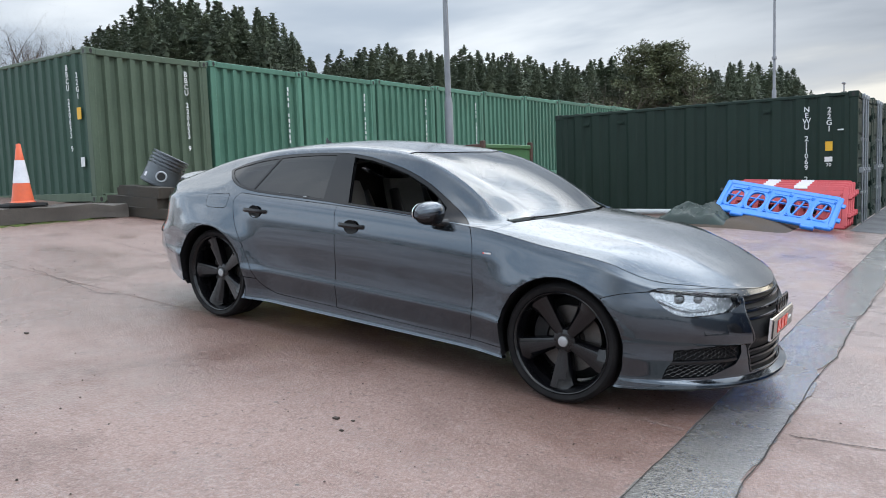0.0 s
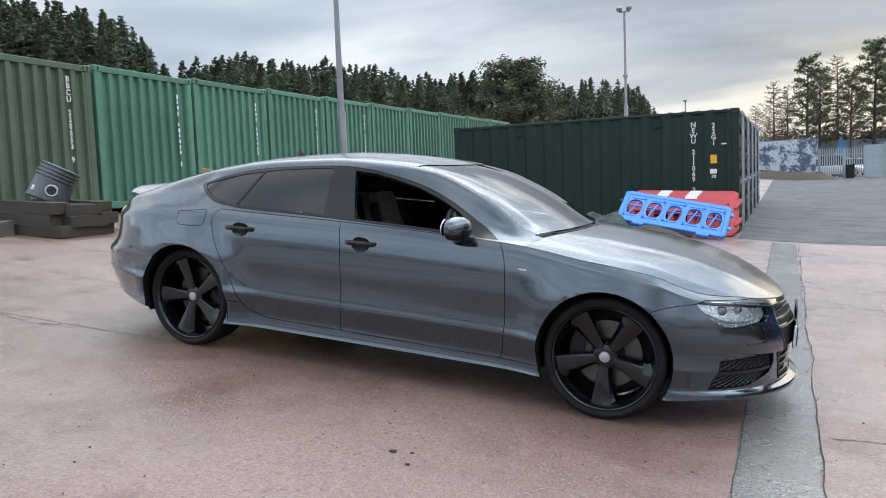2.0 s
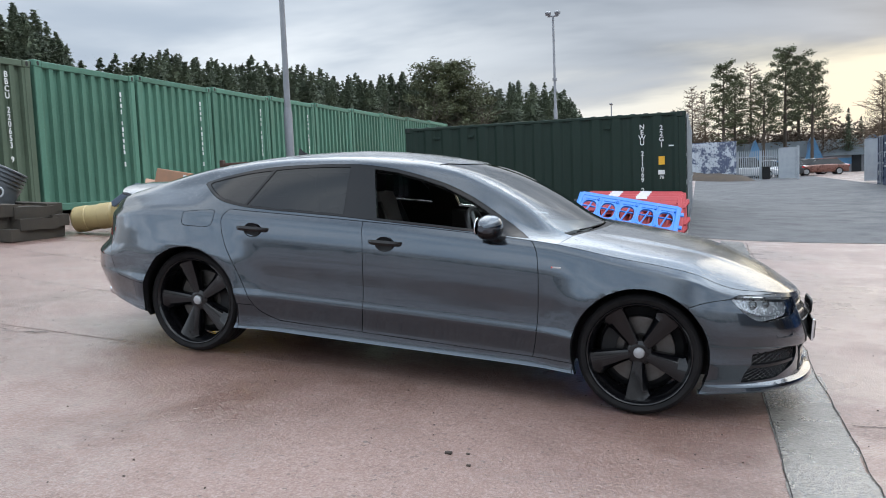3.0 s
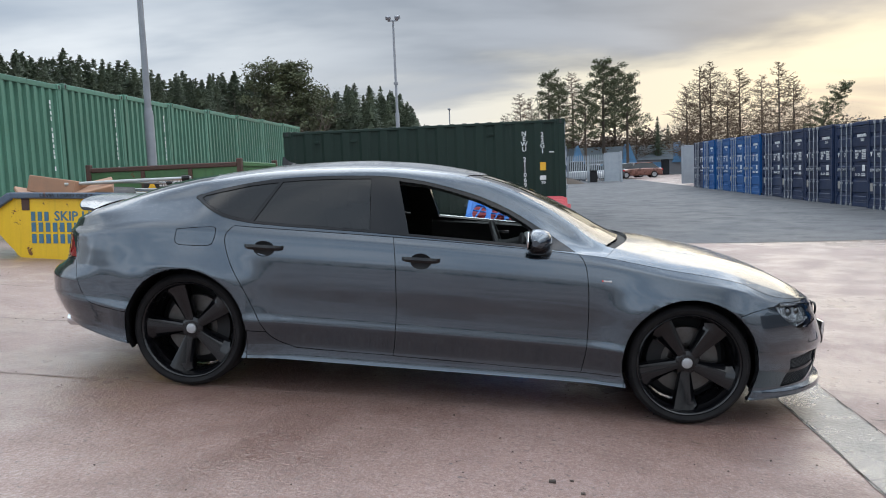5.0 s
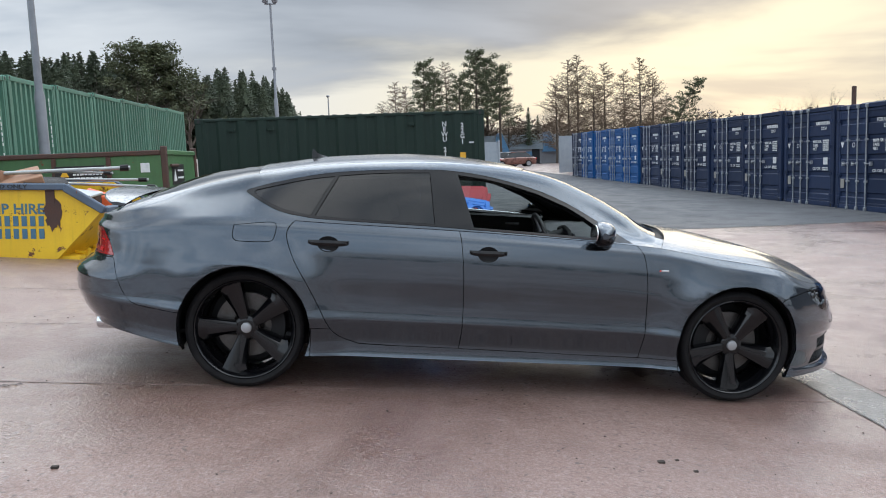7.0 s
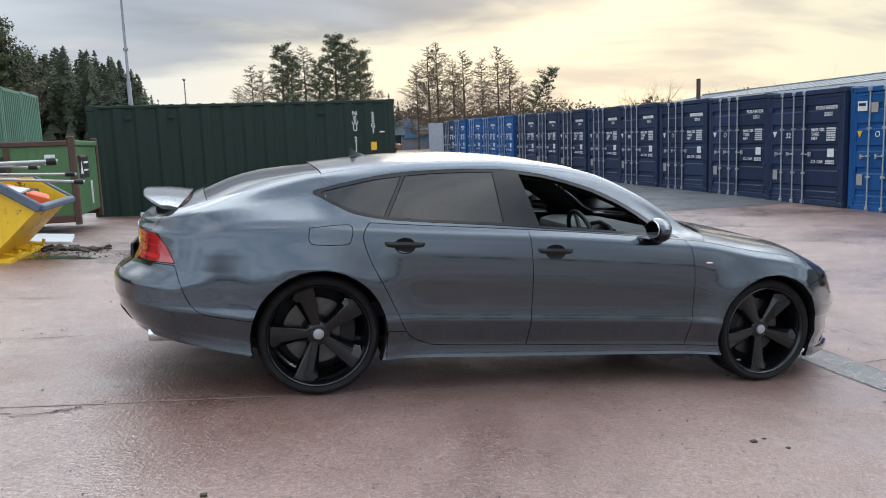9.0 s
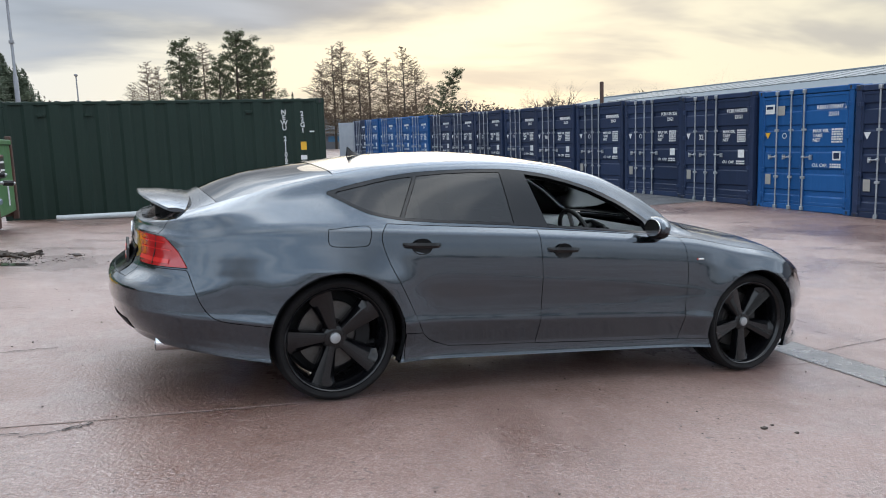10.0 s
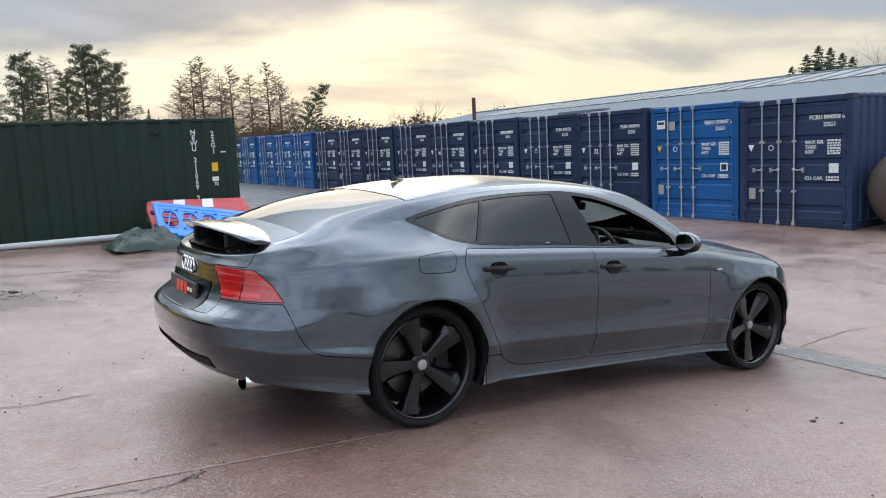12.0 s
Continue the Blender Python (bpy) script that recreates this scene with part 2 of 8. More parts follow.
# ---- building blocks ----
class Geo:
    """Collects the faces of one part."""

    def __init__(self):
        self.v, self.f, self.m = [], [], Matrix.Identity(4)

    def at(self, m):
        self.m = m
        return self

    def quads(self, verts, faces):
        o = len(self.v)
        self.v.extend(tuple(self.m @ Vector(p)) for p in verts)
        self.f.extend(tuple(i + o for i in f) for f in faces)
        return self

    def box(self, lo, hi, bevel=0.004):
        """A block with chamfered edges between two corners."""
        c = [(a + b) / 2 for a, b in zip(lo, hi)]
        h = [abs(b - a) / 2 for a, b in zip(lo, hi)]
        e = min(bevel, *(x * 0.45 for x in h))
        verts, index = [], {}
        for sx in (-1, 1):
            for sy in (-1, 1):
                for sz in (-1, 1):
                    s = (sx, sy, sz)
                    for a in range(3):
                        index[s, a] = len(verts)
                        verts.append(tuple(c[i] + s[i] * (h[i] - (0 if i == a else e)) for i in range(3)))
        faces = []
        for a in range(3):
            b, d = (a + 1) % 3, (a + 2) % 3
            for s in (-1, 1):
                ring = []
                for p, q in ((-1, -1), (1, -1), (1, 1), (-1, 1)):
                    k = [0, 0, 0]
                    k[a], k[b], k[d] = s, p, q
                    ring.append(index[tuple(k), a])
                faces.append(ring if s > 0 else ring[::-1])
            for p in (-1, 1):
                for q in (-1, 1):
                    k0, k1 = [0, 0, 0], [0, 0, 0]
                    k0[a], k0[b], k0[d] = -1, p, q
                    k1[a], k1[b], k1[d] = 1, p, q
                    r = [index[tuple(k0), b], index[tuple(k1), b], index[tuple(k1), d], index[tuple(k0), d]]
                    faces.append(r if p * q < 0 else r[::-1])
        for s in ((x, y, z) for x in (-1, 1) for y in (-1, 1) for z in (-1, 1)):
            r = [index[s, 0], index[s, 1], index[s, 2]]
            faces.append(r if s[0] * s[1] * s[2] > 0 else r[::-1])
        return self.quads(verts, faces)

    def tube(self, pts, r, seg=8, cap=True):
        """A round bar along points; r is one radius or one for each point."""
        pts = [Vector(p) for p in pts]
        rs = r if isinstance(r, (list, tuple)) else [r] * len(pts)
        verts, faces = [], []
        ref = None
        for i, p in enumerate(pts):
            d = (pts[min(i + 1, len(pts) - 1)] - pts[max(i - 1, 0)]).normalized()
            if ref is None:
                ref = d.orthogonal().normalized()
            ref = (ref - d * ref.dot(d)).normalized()
            side = d.cross(ref)
            for j in range(seg):
                a = 2 * math.pi * j / seg
                verts.append(p + (ref * math.cos(a) + side * math.sin(a)) * rs[i])
        for i in range(len(pts) - 1):
            for j in range(seg):
                k = (j + 1) % seg
                faces.append((i * seg + j, i * seg + k, (i + 1) * seg + k, (i + 1) * seg + j))
        if cap:
            faces.append(tuple(range(seg))[::-1])
            faces.append(tuple(range((len(pts) - 1) * seg, len(pts) * seg)))
        return self.quads(verts, faces)

    def lathe(self, profile, seg=32, close=False):
        """Turned about the local z axis: profile of (radius, height)."""
        verts = [(r * math.cos(2 * math.pi * j / seg), r * math.sin(2 * math.pi * j / seg), z) for r, z in profile for j in range(seg)]
        n = len(profile)
        faces = []
        for i in range(n if close else n - 1):
            for j in range(seg):
                k, i2 = (j + 1) % seg, (i + 1) % n
                faces.append((i * seg + j, i * seg + k, i2 * seg + k, i2 * seg + j))
        return self.quads(verts, faces)

    def prism(self, poly, z0, z1):
        """A polygon in the local xy plane, drawn out from z0 to z1."""
        n = len(poly)
        area = sum(poly[i][0] * poly[(i + 1) % n][1] - poly[(i + 1) % n][0] * poly[i][1] for i in range(n))
        if area < 0:
            poly = poly[::-1]
        verts = [(x, y, z0) for x, y in poly] + [(x, y, z1) for x, y in poly]
        faces = [tuple(range(n))[::-1], tuple(range(n, 2 * n))]
        faces += [(i, (i + 1) % n, n + (i + 1) % n, n + i) for i in range(n)]
        return self.quads(verts, faces)

    def sheet(self, rows, closed=False):
        """A surface through rows of points."""
        n = len(rows[0])
        verts = [p for row in rows for p in row]
        faces = []
        for i in range(len(rows) - 1):
            for j in range(n if closed else n - 1):
                k = (j + 1) % n
                faces.append((i * n + j, i * n + k, (i + 1) * n + k, (i + 1) * n + j))
        return self.quads(verts, faces)

    def data(self, name, mat, smooth=False):
        me = bpy.data.meshes.new(name)
        me.from_pydata([tuple(p) for p in self.v], [], self.f)
        me.materials.append(mat)
        if smooth:
            me.polygons.foreach_set("use_smooth", [True] * len(me.polygons))
            me.set_sharp_from_angle(angle=radians(40 if smooth is True else smooth))
        me.update()
        return me


def part(name, geo, mat, parent=None, label="", smooth=False):
    """One mesh object under a thing or under a part."""
    ob = new(name, geo if isinstance(geo, bpy.types.Mesh) else geo.data(name, mat, smooth))
    ob.parent = parent
    return tagged(ob, label)


def thing(name, label, category, m=None, group="", kind=""):
    """An Empty that holds the parts of one thing."""
    ob = new(name)
    ob.empty_display_size = 0.1
    if m is not None:
        ob.matrix_world = m
    return tagged(ob, label, category, group, kind)


def lettering(body, size, mat, parent, m, name="lettering", align="CENTER", depth=0.002, line=1.0, width=1.0):
    """Flat raised letters in the built-in font, in the local xy plane of m."""
    cu = bpy.data.curves.new(name, "FONT")
    cu.body, cu.size, cu.align_x, cu.align_y, cu.extrude, cu.resolution_u, cu.space_line = body, size, align, "CENTER", depth, 2, line
    cu.offset = size * 0.018
    tmp = bpy.data.objects.new(name, cu)
    me = bpy.data.meshes.new_from_object(tmp)
    bpy.data.objects.remove(tmp)
    me.materials.clear()
    me.materials.append(mat)
    ob = new(name, me)
    ob.parent = parent
    ob.matrix_local = m @ Matrix.Diagonal((width, 1, 1, 1))
    return ob


def ground_z(x, y):
    """The yard falls from the green containers to the blue ones and rises slowly behind."""
    if x < -9:
        f = 0.835 + 0.37 * (1 - math.exp((x + 9) / 4.0))
    elif x < 2.0:
        f = -0.0928 * x
    else:
        f = -0.1856 - 0.0928 * 1.8 * (1 - math.exp(-(x - 2.0) / 1.8))
    if -9.0 < x < 0 and y > 3.2:
        # the cross fall eases off towards the dark green containers
        w = min(1.0, max(0.0, (x + 8.7) / 1.1))
        f *= 1 - (1 - max(0.36, 1 - 0.085 * (y - 3.2))) * w * w * (3 - 2 * w)
    return f + 0.0157 * max(-60.0, min(y, 75.0))


# ---- ground ----
def graded(lo, hi, fine_lo, fine_hi, step, grow=1.35):
    """Even steps in the middle, growing ones towards the far ends."""
    vals = list(np.arange(fine_lo, fine_hi + 1e-6, step))
    s, a = step, fine_lo
    while a > lo:
        s *= grow
        a -= s
        vals.insert(0, max(a, lo))
    s, a = step, fine_hi
    while a < hi:
        s *= grow
        a += s
        vals.append(min(a, hi))
    return vals


def ground_sheet(xs, ys, lift=0.0, rough=0.0):
    rows = []
    for y in ys:
        rows.append([(x, y, ground_z(x, y) + lift + rough * noise.noise((x * 0.8, y * 0.8, 0))) for x in xs])
    return Geo().sheet(rows)


ground = part("ground", ground_sheet(graded(-1800, 1800, -14, 14, 0.5), graded(-1800, 1800, -14, 14, 0.5)), RED_TARMAC, None, "damp reddish brown worn tarmac yard", True)
tagged(ground, "", "ground", kind="structure")


def wavy_band(x0, x1, y0, y1, amp0, amp1, step, lift, along="y", seed=0.0):
    """A laid strip of paving with slightly broken edges that follows the ground."""
    rows = []
    n = int(abs((y1 - y0) if along == "y" else (x1 - x0)) / step) + 1
    for i in range(n + 1):
        f = i / n
        if along == "y":
            y = y0 + (y1 - y0) * f
            a = x0 + amp0 * noise.noise((seed, y * 2.1, 0)) + amp0 * 0.5 * noise.noise((seed, y * 9, 3))
            b = x1 + amp1 * noise.noise((seed + 5, y * 2.1, 0)) + amp1 * 0.6 * noise.noise((seed + 5, y * 9, 3))
            cols = [a + (b - a) * j / 6 for j in range(7)]
            rows.append([(c, y, ground_z(c, y) + lift) for c in cols])
        else:
            x = x0 + (x1 - x0) * f
            a = y0 + amp0 * noise.noise((x * 2.1, seed, 0)) + amp0 * 0.5 * noise.noise((x * 9, seed, 3))
            b = y1
            cols = [a + (b - a) * (j / 40) ** 1.8 for j in range(41)]
            rows.append([(x, c, ground_z(x, c) + lift) for c in cols])
    return Geo().sheet(rows)


strip = part("pavement", wavy_band(2.17, 2.56, -8.0, 9.6, 0.015, 0.05, 0.06, 0.005), STRIP_CONCRETE, None, "wet grey concrete drainage strip set into tarmac", True)
tagged(strip, "", "pavement", kind="structure")
tarmac = part("road", wavy_band(1.6, 10.9, 9.9, 66.0, 0.05, 0.0, 0.12, 0.006, "x"), GREY_TARMAC, None, "damp dark grey tarmac roadway between containers", True)
tagged(tarmac, "", "road", kind="structure")


# ---- shipping containers ----
def corrugated(length, z0, z1, pitch, depth, flat_out, slope, thick=0.004):
    """A vertically ribbed steel wall along local x, outside towards -y, at y 0 to depth."""
    xs, ys = [0.0], [0.0]
    n = max(1, round(length / pitch))
    p = length / n
    k = p / (2 * slope + flat_out + (pitch - 2 * slope - flat_out))
    fo, sl = flat_out * k, slope * k
    fi = p - 2 * sl - fo
    for i in range(n):
        x = i * p
        for dx, y in ((fo / 2, 0.0), (fo / 2 + sl, depth), (fo / 2 + sl + fi, depth), (p - fo / 2, 0.0)):
            xs.append(x + dx), ys.append(y)
    xs.append(length), ys.append(0.0)
    outer = [(x, y) for x, y in zip(xs, ys)]
    inner = [(x, y + thick) for x, y in zip(xs, ys)][::-1]
    ring = outer + inner
    return Geo().sheet([[(x, y, z0) for x, y in ring], [(x, y, z1) for x, y in ring]], True)


CL, CW, CH = 6.06, 2.438, 2.591


class Casting(Geo):
    """A corner block; raised black ovals paint the shade inside its twist-lock holes."""

    def data(self, name, mat, smooth=False):
        self.box((-0.081, -0.089, 0), (0.081, 0.089, 0.118), 0.012)
        body = len(self.f)
        oval = [(0.026 * math.cos(a), 0.041 * math.sin(a)) for a in np.linspace(0, 2 * math.pi, 15)[:-1]]
        for m in (pose(0, -0.089, 0.059, 90, 0, 0), pose(0, 0.089, 0.059, 90, 0, 180), pose(-0.081, 0, 0.059, 90, 0, -90), pose(0.081, 0, 0.059, 90, 0, 90)):
            self.at(m).prism(oval, -0.003, 0.0015)
        me = Geo.data(self, name, mat, smooth)
        me.materials.append(BLACK_PRINT)
        me.polygons.foreach_set("material_index", [0 if i < body else 1 for i in range(len(me.polygons))])
        return me


def casting_geo():
    return Casting()


def door_panel(w, h):
    """A door leaf with pressed horizontal channels, outside towards -y."""
    prof = [(0.0, 0.0)]
    for zc in (0.24, 0.70, 1.16, 1.62, 2.02):
        prof += [(zc - 0.075, 0.0), (zc - 0.045, 0.03), (zc + 0.045, 0.03), (zc + 0.075, 0.0)]
    prof.append((h, 0.0))
    e = 0.05
    g = Geo()
    g.sheet([[(e, y, z) for z, y in prof], [(w - e, y, z) for z, y in prof]])
    g.sheet([[(e, 0.05, z) for z, y in prof][::-1], [(w - e, 0.05, z) for z, y in prof][::-1]])
    g.box((0, -0.012, 0), (e, 0.05, h), 0.006).box((w - e, -0.012, 0), (w, 0.05, h), 0.006)
    g.box((e, -0.012, 0), (w - e, 0.05, 0.06), 0.006).box((e, -0.012, h - 0.06), (w - e, 0.05, h), 0.006)
    return g


SHARED = {}


def shared(key, make, mat, smooth=False):
    k = (key, mat.name)
    if k not in SHARED:
        SHARED[k] = make().data(key, mat, smooth)
    return SHARED[k]


def container(label, paint, m, doors=True, group="", door_label=""):
    """A twenty-foot container: width along local x, its near end at y 0, its length along +y."""
    c = thing("shipping_container", label, "container", m, group)
    w = CW / 2
    for sx in (-1, 1):
        for y in (0.089, CL - 0.089):
            for z in (0.0, CH - 0.118):
                o = part("corner_casting", shared("corner_casting", casting_geo, paint), paint, c)
                o.matrix_local = pose(sx * (w - 0.081), y, z)
    for sx in (-1, 1):
        for y0, y1 in ((0.01, 0.15), (CL - 0.15, CL - 0.01)):
            part("corner_post", Geo().box((sx * w - sx * 0.005, y0, 0.11), (sx * (w - 0.13), y1, CH - 0.11), 0.012), paint, c)
        part("bottom_rail", Geo().box((sx * w - sx * 0.008, 0.17, 0.02), (sx * (w - 0.06), CL - 0.17, 0.17), 0.01), paint, c)
        part("top_rail", Geo().box((sx * w - sx * 0.008, 0.17, CH - 0.075), (sx * (w - 0.06), CL - 0.17, CH - 0.015), 0.01), paint, c)
        wide = paint is DARK_GREEN_PAINT
        # olive flanks: their own greener hue plus shade put into the colour
        flank_paint = DEEP_GREEN_SHADED_PAINT if paint is OLIVE_PAINT else paint
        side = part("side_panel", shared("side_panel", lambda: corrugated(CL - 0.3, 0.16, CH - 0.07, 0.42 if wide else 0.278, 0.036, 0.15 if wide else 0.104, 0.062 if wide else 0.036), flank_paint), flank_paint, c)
        side.matrix_local = pose(-w + 0.012, CL - 0.15, 0, 0, 0, -90) if sx < 0 else pose(w - 0.012, 0.15, 0, 0, 0, 90)
    for y0, y1 in ((0.012, 0.10), (CL - 0.10, CL - 0.012)):
        part("end_sill", Geo().box((-w + 0.163, y0, 0.02), (w - 0.163, y1, 0.15), 0.01), paint, c)
        part("end_header", Geo().box((-w + 0.163, y0, CH - 0.12), (w - 0.163, y1, CH - 0.01), 0.01), paint, c)
    back = part("end_panel", shared("end_panel", lambda: corrugated(CW - 0.26, 0.14, CH - 0.11, 0.25, 0.062, 0.092, 0.024), paint), paint, c)
    back.matrix_local = pose(w - 0.13, CL - 0.022, 0, 0, 0, 180)
    part("roof", Geo().box((-w + 0.06, 0.10, CH - 0.04), (w - 0.06, CL - 0.10, CH - 0.022), 0.004), paint, c)
    part("floor_panel", Geo().box((-w + 0.06, 0.1, 0.12), (w - 0.06, CL - 0.1, 0.16), 0.004), paint, c)
    for i in range(22):
        part("roof_rib", shared("roof_rib", lambda: Geo().box((-w + 0.04, -0.045, 0), (w - 0.04, 0.045, 0.026), 0.02), paint), paint, c).matrix_local = pose(0, 0.25 + i * 0.265, CH - 0.026)
    if not doors:
        front = part("end_panel", back.data, paint, c)
        front.matrix_local = pose(-w + 0.13, 0.022, 0)
        return c
    for sx in (-1, 1):
        dw = w - 0.138
        door = part("door", shared("door", lambda: door_panel(dw, CH - 0.29), paint), paint, c, door_label)
        door.matrix_local = pose(-dw - 0.004 if sx < 0 else 0.004, 0.03, 0.155)
        for x in ((0.415, 0.795) if sx < 0 else (0.045,)):
            bar = part("locking_bar", shared("locking_bar", lambda: Geo().tube([(0, -0.045, -0.10), (0, -0.045, CH - 0.20)], 0.017, 10).box((-0.035, -0.075, -0.12), (0.035, -0.02, -0.04), 0.006).box((-0.035, -0.075, CH - 0.26), (0.035, -0.02, CH - 0.18), 0.006).box((-0.05, -0.06, 0.55), (0.05, -0.012, 0.60), 0.005).box((-0.05, -0.06, 1.55), (0.05, -0.012, 1.60), 0.005), GALVANISED), GALVANISED, door, "galvanised locking bar")
            bar.matrix_local = pose(x, 0, 0)
        for x0, x1 in (((0.415, 0.235), (0.795, 0.62)) if sx < 0 else ((0.045, 0.24),)):
            part("handle", Geo().box((x0 - 0.03, -0.075, 0.985), (x0 + 0.03, -0.03, 1.035), 0.006).tube([(x0, -0.07, 1.01), ((x0 + x1) / 2, -0.085, 1.0), (x1, -0.075, 1.01)], 0.012, 8).box((x1 - 0.02, -0.08, 0.95), (x1 + 0.02, -0.01, 1.05), 0.006), GALVANISED, door, "galvanised door handle")
        for z in (0.16, 0.72, 1.42, 2.06):
            x = 0.0 if sx < 0 else dw
            part("hinge", shared("hinge", lambda: Geo().tube([(0, 0, -0.055), (0, 0, 0.055)], 0.018, 10).box((-0.06, -0.012, -0.04), (0.06, 0.012, 0.04), 0.005), paint), paint, door).matrix_local = pose(x, -0.022, z)
    part("door_seal", Geo().box((-0.012, 0.012, 0.16), (0.012, 0.03, CH - 0.14), 0.004), GASKET, c)
    return c


def plate(x0, x1, z0, z1, y=-0.0):
    return Geo().box((x0, y - 0.002, z0), (x1, y + 0.004, z1), 0.001)


def bars(lines, w, h, gap):
    """Unreadable rows of print as short bars."""
    g = Geo()
    rng = random.Random(lines * 7 + int(w * 1000))
    for i in range(lines):
        x = 0.0
        while x < w - 0.02:
            d = rng.choice((0.03, 0.045, 0.06))
            g.box((x, -0.002, -i * gap - h), (min(w, x + d), 0.002, -i * gap), 0.0005)
            x += d + 0.015
    return g


FACE = pose(0, 0, 0, 90, 0, 0)


def door_print(c, code, number="", extra_stickers=False, size_code="22G1"):
    """The printed marks on a door end: the readable code, and bars for the rest."""
    y = 0.014
    if code:
        lettering(code, 0.115, WHITE_PRINT, c, pose(0.70, y, 2.17) @ FACE, width=0.95)
    else:
        part("print", bars(1, 0.62, 0.085, 0.1), WHITE_PRINT, c).matrix_local = pose(0.40, y, 2.21)
    lettering(size_code, 0.115, WHITE_PRINT, c, pose(0.76, y, 2.03) @ FACE)
    lettering("MAX GR.\nTARE\nNET", 0.10, WHITE_PRINT, c, pose(0.26, y, 1.60) @ FACE, align="LEFT", line=0.95)
    part("print", bars(6, 0.26, 0.035, 0.05), WHITE_PRINT, c).matrix_local = pose(0.72, y, 1.74)
    lettering("CU. CAP.", 0.095, WHITE_PRINT, c, pose(0.26, y, 0.99) @ FACE, align="LEFT")
    part("print", bars(2, 0.26, 0.035, 0.05), WHITE_PRINT, c).matrix_local = pose(0.70, y, 1.03)
    part("sticker", plate(0.76, 0.95, 1.10, 1.28, 0.008), WHITE_PRINT, c, "square white approval sticker")
    tri = Geo().at(pose(-0.94, 0.016, 1.62) @ FACE).prism([(-0.075, 0.065), (0.075, 0.065), (0, -0.075)], 0, 0.003)
    part("mark", tri, YELLOW_PRINT if extra_stickers else WHITE_PRINT, c)
    ring = Geo().at(pose(-0.48, 0.016, 1.61) @ FACE).lathe([(0.045, 0), (0.045, 0.003), (0.06, 0.003), (0.06, 0)], 16)
    if number:
        lettering(number, 0.17, WHITE_PRINT, c, pose(-0.48, 0.014, 1.58) @ FACE)
    else:
        part("mark", ring, WHITE_PRINT, c)
    part("sticker", plate(-0.98, -0.83, 0.55, 0.78, 0.008), material("paper_label", (0.34, 0.33, 0.30), None, 0.7, bump=0) if "paper_label" not in bpy.data.materials else bpy.data.materials["paper_label"], c, "faded paper label")


BLUE_X, BLUE_Y0, BLUE_STEP = 10.8, 3.46, 2.492


def blue_row():
    codes = ["FCBU 844058 8", "RBRU 370047 3", "FCBU 843878", "FCBU 841326", "", "", "", "", "", "", "", "", "", "", ""]
    numbers = ["", "", "32", "", "", "90", "", "", "", "", "", "", "", "", ""]
    bright = {1: 1, 11: 1, 12: 1, 13: 1, 10: 1}
    masters = {}
    for i in range(15):
        y = BLUE_Y0 + CW / 2 + i * BLUE_STEP
        z = -0.30 + 0.0157 * (y - 4.7)
        dx = 0.05 * math.sin(i * 2.3)
        m = pose(BLUE_X + dx, y, z, 0, 0, -90)
        key = (bright.get(i, 0), codes[i], numbers[i])
        tone = "bright blue" if key[0] else "dark navy blue"
        if key in masters:
            copy_thing(masters[key], m)
            continue
        c = container(tone + " steel shipping container with galvanised locking bars", BLUE_PAINT if key[0] else NAVY_PAINT, m, True, "row of blue containers")
        door_print(c, codes[i], numbers[i], i == 1)
        if i == 1:
            part("sticker", plate(-1.01, -0.76, 2.09, 2.29, 0.008), WHITE_PRINT, c, "white hire company sticker")
            part("print", Geo().box((-0.98, 0.0, 2.19), (-0.80, 0.006, 2.25), 0.002), NAVY_PAINT, c)
            part("sticker", plate(-0.70, -0.48, 2.05, 2.25, 0.008), bpy.data.materials["paper_label"], c, "metal data plate")
            part("sticker", plate(0.79, 0.92, 1.13, 1.25, 0.003), NAVY_PAINT, c)
        masters[key] = c


blue_row()


# ---- green containers ----
def upright_code(c, text, x, z_top, size, mat, m, step):
    """A code painted one character under the other."""
    lettering("\n".join(text), size, mat, c, m @ pose(x, 0, z_top) @ FACE, line=step, depth=0.0015)


def green_row():
    for i in range(10):
        y = 2.52 + CW / 2 + i * 2.507
        z = 0.93 + 0.0157 * (y - 3.7)
        m = pose(-8.8, y, z, 0, 0, 90)
        olive = i == 0
        c = container("faded olive corrugated steel shipping container, deep green sides darkened for shade" if olive else "weathered mid-green corrugated steel shipping container seen from its blank end", OLIVE_PAINT if olive else GREEN_PAINT, m, False, "row of green containers")
        if olive:
            upright_code(c, "BBCU 220653 9", 0.72, 1.62, 0.135, WHITE_PRINT, pose(0, 0.016, 0), 0.85)
            upright_code(c, "BBCU 220653 9", 0, 1.62, 0.135, WHITE_PRINT, pose(-CW / 2 + 0.008, 0.66, 0, 0, 0, -90), 0.85)
            upright_code(c, "22G1", 0, 1.98, 0.13, WHITE_PRINT, pose(-CW / 2 + 0.008, 0.36, 0, 0, 0, -90), 0.9)
            part("sticker", Geo().box((-CW / 2 + 0.004, 0.30, 1.42), (-CW / 2 + 0.012, 0.42, 1.62), 0.001), YELLOW_PRINT, c, "yellow warning sticker")
            part("print", Geo().box((-CW / 2 + 0.004, 0.30, 0.62), (-CW / 2 + 0.012, 0.41, 0.78), 0.001), WHITE_PRINT, c)
        elif i < 5:
            g = Geo()
            for n in range(13):
                if n not in (4, 11):
                    g.box((-0.024, -0.002, -n * 0.112 - 0.070 - 0.018 * (n % 3 == 0)), (0.020 - 0.012 * (n % 2), 0.002, -n * 0.112), 0.0005)
            part("print", g, WHITE_PRINT, c).matrix_local = pose(0.80, 0.014, 2.24)


